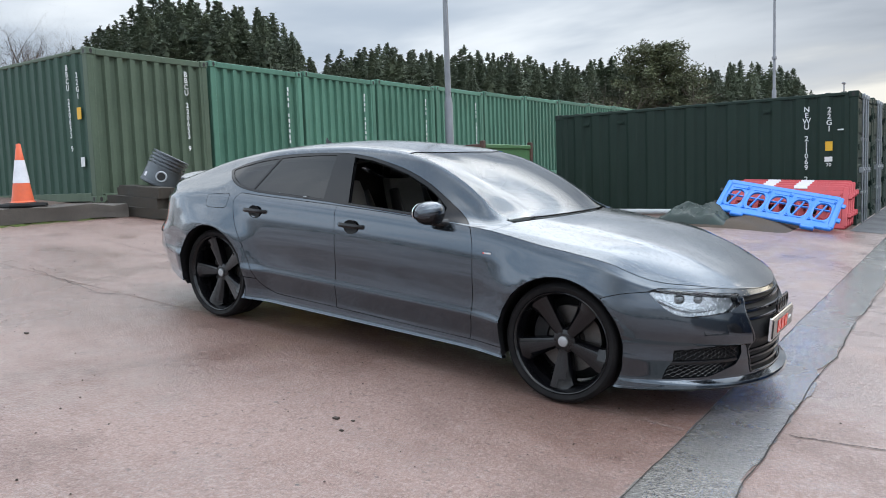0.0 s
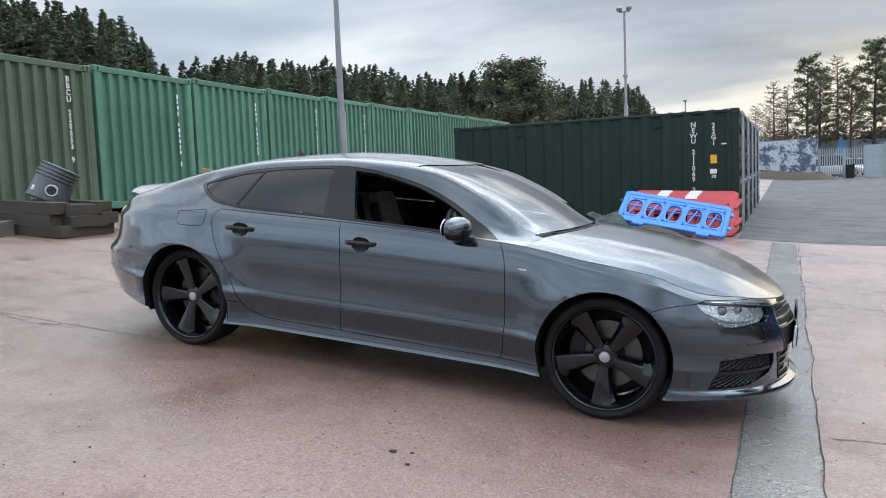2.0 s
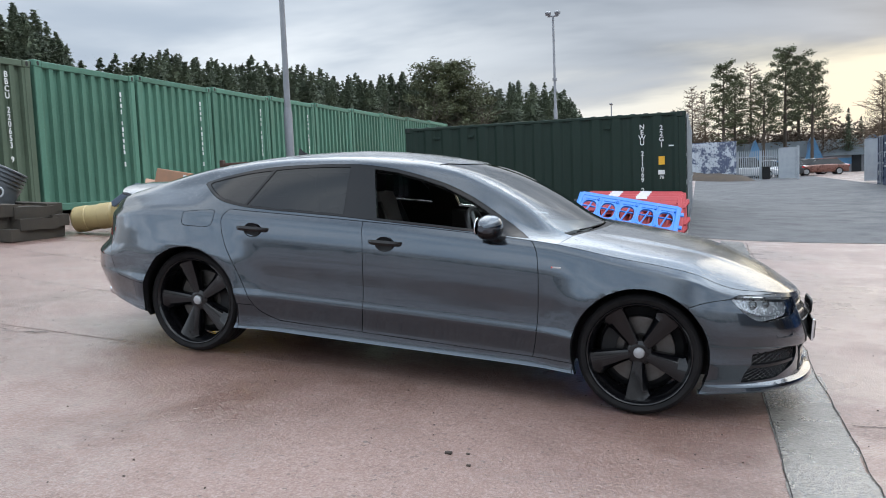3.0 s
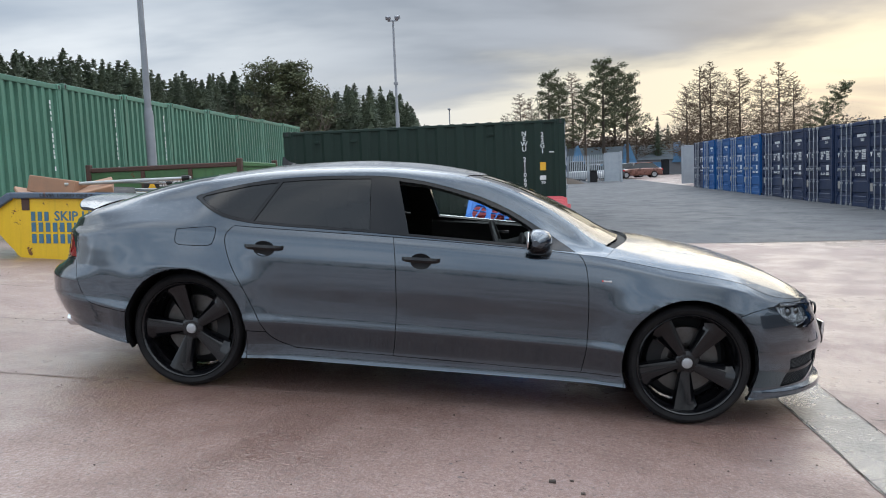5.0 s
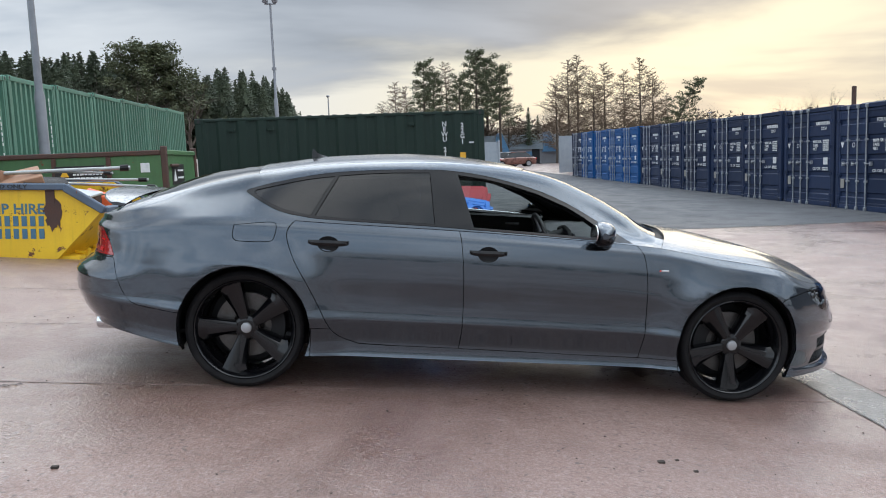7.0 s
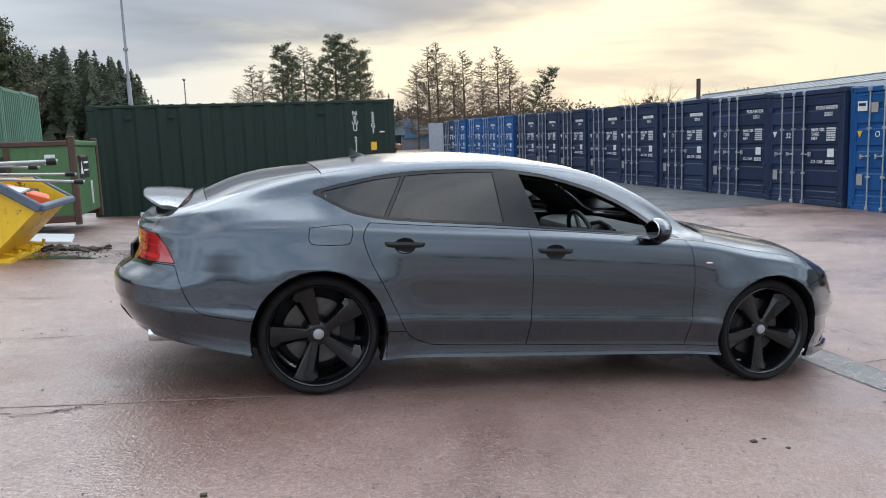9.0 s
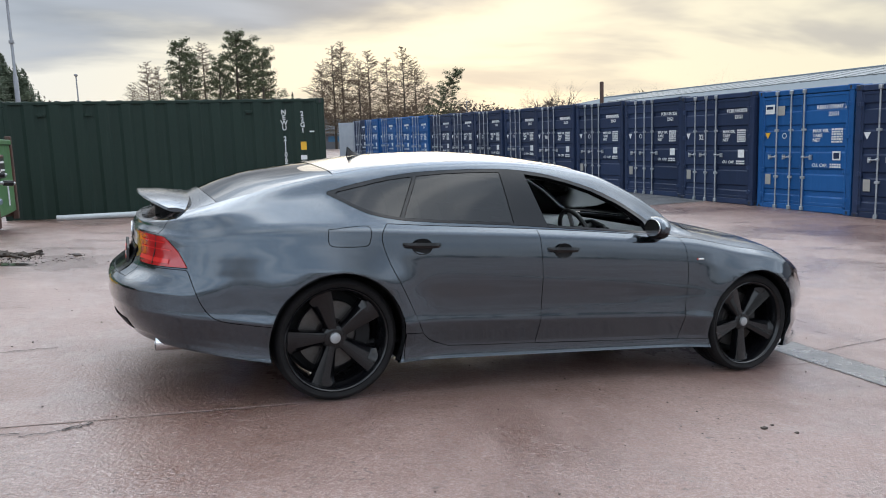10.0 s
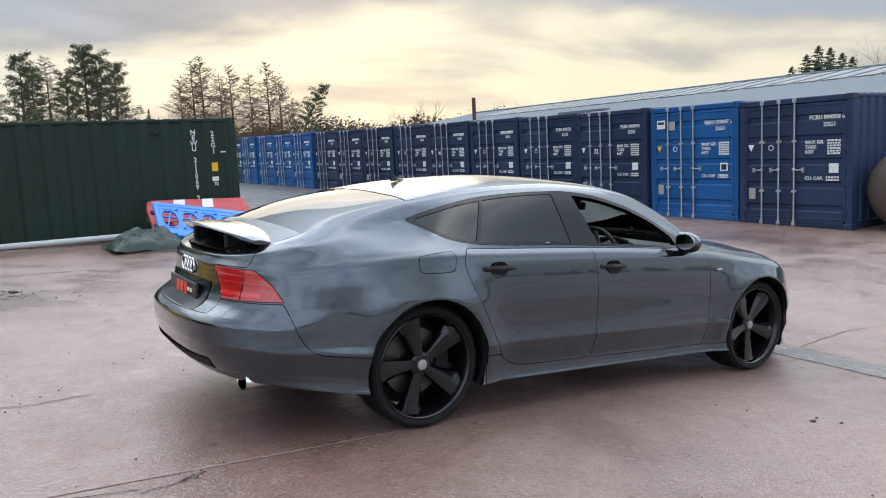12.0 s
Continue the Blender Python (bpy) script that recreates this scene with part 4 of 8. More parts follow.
HEADLAMP = smooth_line([(1.915, 0.692), (1.965, 0.640), (2.03, 0.592), (2.10, 0.568), (2.18, 0.574), (2.255, 0.585)], 3) + [(2.28, 0.62), (2.26, 0.668), (2.12, 0.694), (1.955, 0.708)]
TAIL_SIDE = [(-2.228, 0.722), (-2.27, 0.80), (-2.335, 0.868), (-2.47, 0.875), (-2.6, 0.878), (-2.6, 0.712), (-2.42, 0.712)]
INTAKE = [(-0.785, 0.388), (-0.62, 0.402), (-0.455, 0.402), (-0.445, 0.352), (-0.475, 0.292), (-0.62, 0.238), (-0.800, 0.230), (-0.800, 0.285)]
GRILLE = [(0.05, 0.645), (-0.40, 0.650), (-0.43, 0.56), (-0.395, 0.34), (-0.34, 0.225), (0.05, 0.225)]
TAIL_GATE = [(0.05, 0.95), (-0.62, 0.95), (-0.62, 0.88), (-0.385, 0.876), (-0.485, 0.712), (-0.485, 0.635), (0.05, 0.625)]

for poly in (FRONT_ARCH, REAR_ARCH, DLO, PANE_REAR, PANE_QUARTER, PANE_FRONT, DOOR_FRONT, DOOR_REAR, FUEL, SILL):
    cut(poly, "y", lambda c: c.y < -0.55)
cut(BUMPER_F, "y", lambda c: c.x > 1.5 and c.y < -0.3)
cut(HEADLAMP, "y", lambda c: c.x > 1.5 and c.y < -0.3)
cut(BUMPER_R, "y", lambda c: c.x < -1.5)
cut(TAIL_SIDE, "y", lambda c: c.x < -1.9)
cut(INTAKE, "x", lambda c: c.x > 1.9)
cut(GRILLE, "x", lambda c: c.x > 2.0)
cut(TAIL_GATE, "x", lambda c: c.x < -2.2)

REGIONS = {}


def region_of(f):
    c = f.calc_center_median()
    side = c.y < -0.55
    xz = (c.x, c.z)
    zone, iu, iv = f[zone_l], f[iu_l], f[iv_l]
    if side and (inside(FRONT_ARCH, *xz) or inside(REAR_ARCH, *xz)):
        return None
    if side and inside(DLO, *xz):
        for name, poly in (("rear_side_window", PANE_REAR), ("quarter_window", PANE_QUARTER), ("front_side_window", PANE_FRONT)):
            if inside(poly, *xz):
                return name
        return "window_trim"
    if zone == 1:
        kind, v = STATIONS[iu]
        ex = outline(1.0, STATIONS[iu]).x
        if ex > X_HOOD_END + 1e-4:
            return "bonnet"
        if ex > X_SCREEN_LOW + 1e-4:
            return "scuttle" if iv >= 13 else "body_side"
        if iv >= 14:
            if ex > X_SCREEN_TOP + 1e-4:
                return "windscreen"
            if ex > X_ROOF_END + 1e-4:
                return "roof"
            if ex > X_GLASS_END + 1e-4:
                return "rear_window"
            return "tailgate"
        if ex <= X_GLASS_END + 1e-4 and c.y > -0.62:
            return "tailgate"
        return "body_side"
    if side and inside(FUEL, *xz):
        return "fuel_flap"
    if side and inside(DOOR_FRONT, *xz):
        return "front_door"
    if side and inside(DOOR_REAR, *xz):
        return "rear_door"
    if side and inside(SILL, *xz):
        return "side_skirt"
    if c.x > 1.5:
        if c.x > 2.0 and inside(GRILLE, c.y, c.z):
            return "grille"
        if c.y < -0.3 and inside(HEADLAMP, *xz):
            return "headlamp"
        if c.x > 1.9 and inside(INTAKE, c.y, c.z):
            return "air_intake"
        if inside(BUMPER_F, *xz) or c.x > 2.2:
            return "front_bumper"
        return "front_wing"
    if c.x > 0.5:
        return "front_wing"
    if c.x < -1.7:
        if inside(TAIL_GATE, c.y, c.z) and c.x < -2.2:
            return "tailgate"
        if c.x < -1.9 and inside(TAIL_SIDE, *xz):
            return "tail_lamp"
        if inside(BUMPER_R, *xz):
            return "rear_bumper"
    return "body_side"


for f in list(half.faces):
    r = region_of(f)
    if r:
        REGIONS.setdefault(r, []).append(f)


def skin(faces, both, gap=0.0022, depth=0.018, push=0.0, mirrored=False, center=False):
    """A panel out of skin faces, with turned-in edges and a narrow gap to its neighbours."""
    bm = bmesh.new()
    got = {}
    for f in faces:
        vs = []
        for v in f.verts:
            if v not in got:
                got[v] = bm.verts.new(v.co)
            vs.append(got[v])
        try:
            bm.faces.new(vs).smooth = True
        except ValueError:
            pass
    bm.normal_update()
    if center:
        dup = bmesh.ops.duplicate(bm, geom=list(bm.faces) + list(bm.edges) + list(bm.verts))
        moved = [g for g in dup["geom"] if isinstance(g, bmesh.types.BMVert)]
        for v in moved:
            v.co.y = -v.co.y
        bmesh.ops.reverse_faces(bm, faces=[g for g in dup["geom"] if isinstance(g, bmesh.types.BMFace)])
        bmesh.ops.remove_doubles(bm, verts=[v for v in bm.verts if abs(v.co.y) < 2e-3], dist=3e-3)
    if mirrored:
        for v in bm.verts:
            v.co.y = -v.co.y
        bmesh.ops.reverse_faces(bm, faces=list(bm.faces))
    bm.normal_update()
    normals = {v: v.normal.copy() for v in bm.verts}
    if push:
        for v in bm.verts:
            v.co -= normals[v] * push
    rim = [e for e in bm.edges if len(e.link_faces) == 1]
    inward = {}
    for e in rim:
        f = e.link_faces[0]
        mid = (e.verts[0].co + e.verts[1].co) / 2
        d = (e.verts[1].co - e.verts[0].co).normalized()
        t = f.normal.cross(d)
        if t.dot(f.calc_center_median() - mid) < 0:
            t = -t
        for v in e.verts:
            inward[v] = inward.get(v, Vector()) + t
    for v, t in inward.items():
        if t.length > 1e-6:
            v.co += t.normalized() * gap
    if depth:
        res = bmesh.ops.extrude_edge_only(bm, edges=rim)
        for g in res["geom"]:
            if isinstance(g, bmesh.types.BMVert):
                src = min((e.other_vert(g) for e in g.link_edges if e.other_vert(g) in normals), key=lambda o: (o.co - g.co).length, default=None)
                if src is not None:
                    g.co -= normals[src] * depth
    return bm


def bm_part(name, bm, mat, parent, label=""):
    me = bpy.data.meshes.new(name)
    bm.to_mesh(me)
    bm.free()
    me.materials.append(mat)
    me.set_sharp_from_angle(angle=radians(38))
    ob = new(name, me)
    ob.parent = parent
    return tagged(ob, label)


car = thing("car", "dark grey metallic five-door fastback with black wheels, driver's window open", "car", CAR_M)
CAR_PART = {}
for name, mat, both, kw, label in (
    ("bonnet", PAINT_WET, True, {}, "grey bonnet with rain drops"), ("roof", PAINT_WET, True, {}, "grey roof with rain drops"),
    ("tailgate", PAINT_WET, True, {}, ""), ("front_bumper", PAINT, True, {}, ""), ("rear_bumper", PAINT, True, {}, ""),
    ("windscreen", CLEAR, True, dict(push=0.004, depth=0.004), "windscreen mirroring the bright sky"), ("rear_window", BACKLIGHT, True, dict(push=0.003, depth=0.004), "dark tinted rear window"),
    ("scuttle", MATT_BLACK, True, dict(push=0.02), "black plastic scuttle panel"), ("grille", MATT_BLACK, True, dict(push=0.045, depth=0.0, gap=0.0), "black radiator grille"),
    ("body_side", PAINT, False, {}, ""), ("front_wing", PAINT, False, {}, ""), ("front_door", PAINT, False, {}, ""), ("rear_door", PAINT, False, {}, ""),
    ("side_skirt", PAINT, False, dict(depth=0.03), ""), ("fuel_flap", PAINT, False, {}, ""), ("window_trim", GLOSS_BLACK, False, dict(gap=0.001, depth=0.03), "gloss black window surround"),
    ("rear_side_window", TINTED, False, dict(push=0.004, depth=0.004), "dark tinted window"), ("quarter_window", TINTED, False, dict(push=0.004, depth=0.004), "dark tinted window"),
    ("headlamp", LAMP_GLASS, False, dict(depth=0.01), "clear headlamp cover"), ("tail_lamp", RED_LENS, False, dict(depth=0.03), "red tail lamp"),
    ("air_intake", MATT_BLACK, False, dict(push=0.04, depth=0.0, gap=0.0), "black honeycomb air intake"),
):
    faces = REGIONS[name]
    for side in ((None,) if both else (-1, 1)):
        ob = bm_part(name, skin(faces, both, mirrored=side == 1, center=both, **kw), mat, car, label)
        CAR_PART[name, side] = ob
for side in (-1, 1):
    CAR_PART["front_side_window", side] = None
ob = bm_part("front_side_window", skin(REGIONS["front_side_window"], False, mirrored=True, push=0.004, depth=0.004), CLEAR, car, "clear passenger window")

# dark inner shell behind the gaps and openings
shell_faces = [f for n, fs in REGIONS.items() if n not in ("front_side_window", "rear_side_window", "quarter_window", "windscreen", "rear_window", "headlamp", "window_trim", "scuttle") for f in fs]
bm_part("inner_shell", skin(shell_faces, True, gap=0.0, depth=0.0, push=0.022, center=True), MATT_BLACK, car, "black inner shell")
pillar_faces = REGIONS["window_trim"]
for side in (-1, 1):
    bm_part("inner_pillar", skin(pillar_faces, False, gap=0.0, depth=0.0, push=0.032, mirrored=side == 1), MATT_BLACK, car)
for side in (-1, 1):
    lamp = CAR_PART["headlamp", side]
    bm_part("reflector", skin(REGIONS["headlamp"], False, gap=0.004, depth=0.0, push=0.05, mirrored=side == 1), LAMP_CHROME, lamp, "silver headlamp reflector")
half.free()

part("underbody", Geo().box((-1.9, -0.60, 0.19), (1.95, 0.60, 0.27), 0.03).box((-1.0, -0.82, 0.21), (1.0, 0.82, 0.27), 0.03), MATT_BLACK, car, "black underbody")


# ---- wheels ----
def wheel_geo():
    tyre = Geo().lathe([(0.283, -0.105), (0.292, -0.128), (0.315, -0.136), (0.331, -0.128), (0.340, -0.108), (TYRE_R, -0.085), (TYRE_R, -0.062), (0.336, -0.060), (0.336, -0.054), (TYRE_R, -0.052), (TYRE_R + 0.001, -0.012), (0.336, -0.010), (0.336, -0.003), (TYRE_R + 0.001, 0.0), (TYRE_R, 0.045), (0.336, 0.047), (0.336, 0.053), (TYRE_R, 0.055), (TYRE_R, 0.085), (0.331, 0.128), (0.292, 0.128), (0.283, 0.105)], 72)
    barrel = Geo().lathe([(0.286, -0.120), (0.289, -0.128), (0.285, -0.131), (0.278, -0.126), (0.272, -0.110), (0.262, -0.085), (0.255, -0.03), (0.250, 0.10), (0.262, 0.125), (0.286, 0.12)], 64)
    return tyre, barrel


def spoke_geo(seed):
    """One turbine-like blade: narrow at the hub, a broad slanted tip, one raised ridge."""
    g = Geo()
    front, back = [], []
    n = 12
    for i in range(n + 1):
        t = i / n
        r = 0.045 + 0.222 * t
        lead = 0.031 + 0.046 * t
        trail = -0.032 - 0.030 * t
        tilt = 0.020 * t
        h = -0.072 - 0.030 * t ** 1.3
        if t > 0.93:
            lead += 0.006
        row_f = [(trail, r, h + 0.018 + tilt * 0.3), (trail + 0.006, r, h + 0.004), (trail * 0.2, r, h - 0.002), (lead * 0.55, r, h + 0.002), (lead - 0.006, r - 0.03 * t * t, h + 0.010 + tilt), (lead, r - 0.032 * t * t, h + 0.028 + tilt)]
        row_b = [(x, rr, z + 0.035) for x, rr, z in row_f[::-1]]
        front.append(row_f + row_b)
    g.sheet(front, True)
    last = front[-1]
    g.quads(last, [tuple(range(len(last)))])
    return g


tyre_me = wheel_geo()[0].data("tyre", RUBBER, 45)
barrel_me = wheel_geo()[1].data("rim", RIM_BLACK, 45)
spoke_me = spoke_geo(0).data("spoke", RIM_BLACK, 32)
hub_me = Geo().lathe([(0.0, -0.088), (0.020, -0.088), (0.029, -0.085), (0.031, -0.078), (0.031, -0.06)], 32).data("hub_cap", SATIN_CAP, 40)
boss_me = Geo().lathe([(0.031, -0.074), (0.050, -0.074), (0.066, -0.066), (0.072, -0.05), (0.072, 0.0)], 40).data("hub", RIM_BLACK, 40)
bolt_me = Geo().lathe([(0.0, -0.074), (0.007, -0.074), (0.010, -0.070), (0.010, -0.05)], 10).data("bolt", GLOSS_BLACK, 40)
disc_me = Geo().lathe([(0.05, 0.02), (0.09, 0.0), (0.095, 0.012), (0.19, 0.012), (0.19, 0.044), (0.09, 0.044)], 56).data("brake_disc", DISC_STEEL, 40)
back_me = Geo().lathe([(0.0, 0.105), (0.235, 0.100), (0.25, 0.08)], 40).data("backing_plate", MATT_BLACK, 40)


def caliper_geo():
    ring = []
    for i in range(11):
        a = radians(-32 + 64 * i / 10)
        c, s = math.cos(a), math.sin(a)
        ring.append([(0.135 * c, 0.135 * s, -0.012), (0.215 * c, 0.215 * s, -0.012), (0.222 * c, 0.222 * s, 0.0), (0.222 * c, 0.222 * s, 0.06), (0.135 * c, 0.135 * s, 0.06)])
    return Geo().sheet(ring, True)


caliper_me = caliper_geo().data("brake_caliper", MATT_BLACK, 40)


def wheel(x, side, turn):
    # local -z of the wheel looks outwards
    w = part("wheel", tyre_me, RUBBER, car, "black five-spoke alloy wheel with low-profile tyre")
    w.matrix_local = pose(x, side * 0.800, HUB_Z, 90 if side > 0 else -90, 0, 0)
    rim = part("rim", barrel_me, RIM_BLACK, w)
    for i in range(5):
        s = part("spoke", spoke_me, RIM_BLACK, w)
        s.matrix_local = pose(0, 0, 0, 0, 0, turn + 72 * i)
        b = part("bolt", bolt_me, GLOSS_BLACK, w)
        a = radians(turn + 72 * i + 36)
        b.matrix_local = pose(0.052 * math.cos(a), 0.052 * math.sin(a), 0)
    part("hub", boss_me, RIM_BLACK, w)
    part("hub_cap", hub_me, SATIN_CAP, w, "satin silver hub cap")
    part("brake_disc", disc_me, DISC_STEEL, w, "worn steel brake disc")
    part("backing_plate", back_me, MATT_BLACK, w)
    cal = part("brake_caliper", caliper_me, MATT_BLACK, w)
    cal.matrix_local = pose(0, 0, 0, 0, 0, 0 if x < 0 else 180)


for x, turn in ((HUB_X, 0), (-HUB_X, 16)):
    for side in (-1, 1):
        wheel(x, side, turn)


def skin_y(x, z):
    """Half width of the body at a place on its side."""
    f = min(max((z - z_low(x)) / (z_belt(x) - z_low(x)), 0), 1)
    y = level_w(f) * plan_taper(x)
    for a, tip, n in ((XA_F, level_f(f), N_F), (XA_R, level_r(f), N_R)):
        q = (x - a) / (tip - a)
        if q > 0:
            y *= max(1 - q ** n, 0.0) ** (1 / n)
    return y + flare(x, z)


def arch_liner(hx, side):
    rows = []
    for i in range(25):
        a = math.pi * (-0.12 + 1.24 * i / 24)
        c, s = math.cos(a), math.sin(a)
        y = skin_y(hx + 0.384 * c, HUB_Z + 0.384 * s) - 0.001
        rows.append([(hx + 0.370 * c, side * y, HUB_Z + 0.005 + 0.370 * s), (hx + 0.369 * c, side * (y - 0.045), HUB_Z + 0.005 + 0.369 * s), (hx + 0.395 * c, side * (y - 0.06), HUB_Z + 0.01 + 0.395 * s), (hx + 0.41 * c, side * 0.62, HUB_Z + 0.01 + 0.41 * s), (hx + 0.05 * c, side * 0.60, HUB_Z + 0.05 * s)])
    return Geo().sheet(rows)


for hx in (HUB_X, -HUB_X):
    for side in (-1, 1):
        part("wheel_arch_liner", arch_liner(hx, side), MATT_BLACK, car, "black wheel arch liner", True)


# ---- car details ----
def nose(y, z):
    f = min(max((z - 0.165) / 0.497, 0), 1)
    return XA_F + (level_f(f) - XA_F) * (1 - (abs(y) / level_w(f)) ** N_F) ** (1 / N_F)


def tail(y, z):
    f = min(max((z - 0.302) / 0.603, 0), 1)
    return XA_R + (level_r(f) - XA_R) * (1 - (abs(y) / level_w(f)) ** N_R) ** (1 / N_R)


def flank(x, z):
    f = min(max((z - z_low(x)) / (z_belt(x) - z_low(x)), 0), 1)
    return level_w(f) * plan_taper(x)


for z in (0.255, 0.305, 0.345, 0.53, 0.57, 0.61):
    half_w = 0.395 if z > 0.34 else 0.34
    ys = np.linspace(-half_w, half_w, 15)
    part("grille_bar", Geo().tube([(nose(y, z) - 0.018, y, z) for y in ys], 0.011, 6), GLOSS_BLACK, car, "", True)
rim_pts = [(0.645, 0.0), (0.648, 0.39), (0.56, 0.425), (0.34, 0.39), (0.228, 0.34), (0.226, 0.0)]
loop = []
for (z0, y0), (z1, y1) in zip(rim_pts, rim_pts[1:]):
    loop += [(nose(y0 + (y1 - y0) * t, z0 + (z1 - z0) * t) + 0.002, y0 + (y1 - y0) * t, z0 + (z1 - z0) * t) for t in np.linspace(0, 1, 9)[:-1]]
loop = loop + [(x, -y, z) for x, y, z in loop[::-1]]
part("grille_surround", Geo().tube(loop + loop[:1], 0.0042, 8, False), DARK_CHROME, car, "thin dark chrome grille surround", True)
for side in (-1, 1):
    # two honeycomb slots with a painted blade between them
    for z0, z1, y0, y1 in ((0.335, 0.398, 0.462, 0.775), (0.240, 0.305, 0.52, 0.790)):
        comb = Geo()
        for k in range(5):
            z = z0 + (z1 - z0) * (k + 0.5) / 5
            pts = []
            for j in range(33):
                y = y0 + (y1 - y0) * j / 32
                zz = z + (0.0058 if (j // 2 + k) % 2 else -0.0058)
                pts.append((nose(y, zz) - 0.014, side * y, zz))
            comb.tube(pts, 0.0028, 4)
        part("honeycomb", comb, GLOSS_BLACK, CAR_PART["air_intake", side], "black honeycomb mesh")
    blade = [[(nose(y, z) - d, side * y, z) for y in np.linspace(0.462, 0.80, 13)] for z, d in ((0.305, 0.035), (0.309, 0.010), (0.318, 0.007), (0.327, 0.010), (0.331, 0.035))]
    part("intake_blade", Geo().sheet(blade if side > 0 else [r[::-1] for r in blade]), GLOSS_BLACK, CAR_PART["air_intake", side], "slim dark blade across the intake", True)
    lamp = CAR_PART["headlamp", side]
    for y, z, r in ((0.70, 0.645, 0.030), (0.62, 0.642, 0.026)):
        c = Vector((nose(y, z) - 0.055, side * y, z))
        ball = Geo().at(pose(*c, 0, 80, side * -22)).lathe([(r, -0.02), (r, 0.0), (r * 0.93, 0.012), (r * 0.6, 0.026), (0.0, 0.032)], 20)
        part("projector_lens", ball, DARK_CHROME, lamp, "round projector lens", True)
    drl = [(nose(y, z) - 0.016, side * y, z) for y, z in ((0.80, 0.645), (0.76, 0.610), (0.70, 0.592), (0.64, 0.594), (0.585, 0.600))]
    part("light_strip", Geo().tube(drl, 0.009, 8), LAMP_CHROME, lamp, "", True)
    wy, wz = 0.635, 0.50
    washer = []
    for dz in (0.028, 0.0, -0.028):
        washer.append([(nose(wy + d, wz + dz) + 0.004, side * (wy + d), wz + dz) for d in (-0.06, -0.03, 0.0, 0.03, 0.06)])
    part("washer_flap", Geo().sheet(washer if side < 0 else [r[::-1] for r in washer]), PAINT, car, "headlamp washer flap", True)
    edge = [(nose(wy + d, wz + dz) + 0.004, side * (wy + d), wz + dz) for d, dz in ((-0.06, -0.024), (0, -0.026), (0.052, -0.024), (0.06, -0.01), (0.055, 0.022), (0.0, 0.027), (-0.055, 0.027), (-0.062, 0.01), (-0.06, -0.024))]
    part("flap_seam", Geo().tube(edge, 0.0022, 5, False), GASKET, car)
# front splitter edge
lip = [(nose(y, 0.19) - 0.012, y, 0.178) for y in np.linspace(-0.80, 0.80, 41)]
part("splitter", Geo().sheet([[(x - 0.05, y, z - 0.004) for x, y, z in lip], [(x, y, z - 0.006) for x, y, z in lip], [(x + 0.004, y, z + 0.006) for x, y, z in lip], [(x - 0.01, y, z + 0.022) for x, y, z in lip]]), PAINT, car, "", True)


def rings(x, z, r, mat, face):
    g = []
    for i in range(4):
        y = (i - 1.5) * r * 1.45
        pts = [(x, y + r * math.cos(a), z + r * math.sin(a)) for a in np.linspace(0, 2 * math.pi, 25)]
        part("emblem_ring", Geo().tube(pts, r * 0.16, 6, False), mat, car, "", True)


rings(2.408, 0.575, 0.042, GLOSS_BLACK, 1)
rings(-2.482, 0.835, 0.038, CHROME, -1)
# number plates: unreadable bars
plate_f = part("number_plate", Geo().box((2.405, -0.262, 0.405), (2.425, 0.262, 0.515), 0.006), PLATE_BLACK, car, "black show plate with red marks")
part("plate_frame", Geo().box((2.400, -0.274, 0.394), (2.418, 0.274, 0.526), 0.006), CHROME, plate_f, "bright plate frame")
for y in (-0.15, -0.06, 0.03):
    part("plate_mark", Geo().box((2.424, y, 0.425), (2.428, y + 0.065, 0.495), 0.002), PLATE_RED, plate_f)
part("plate_mark", Geo().box((2.424, 0.13, 0.455), (2.428, 0.20, 0.47), 0.002), WHITE_PRINT, plate_f)
plate_r = part("number_plate", Geo().box((-2.514, -0.262, 0.645), (-2.496, 0.262, 0.757), 0.006), PLATE_BLACK, car, "black show plate with red marks")
for y in (0.12, 0.04, -0.04):
    part("plate_mark", Geo().box((-2.517, y - 0.06, 0.665), (-2.513, y, 0.737), 0.002), PLATE_RED, plate_r)
for y in (-0.11, -0.16):
    part("plate_mark", Geo().box((-2.517, y - 0.03, 0.70), (-2.513, y, 0.72), 0.002), WHITE_PRINT, plate_r)
part("plate_recess", Geo().sheet([[(tail(y, z) - 0.003, y, z) for y in np.linspace(-0.36, 0.36, 13)] for z in (0.635, 0.68, 0.73, 0.78)]), GLOSS_BLACK, car, "black number plate recess", True)
part("model_badge", Geo().box((-2.484, -0.36, 0.665), (-2.476, -0.28, 0.69), 0.003).box((-2.486, -0.35, 0.655), (-2.476, -0.29, 0.66), 0.002), CHROME, car, "small chrome model badge")
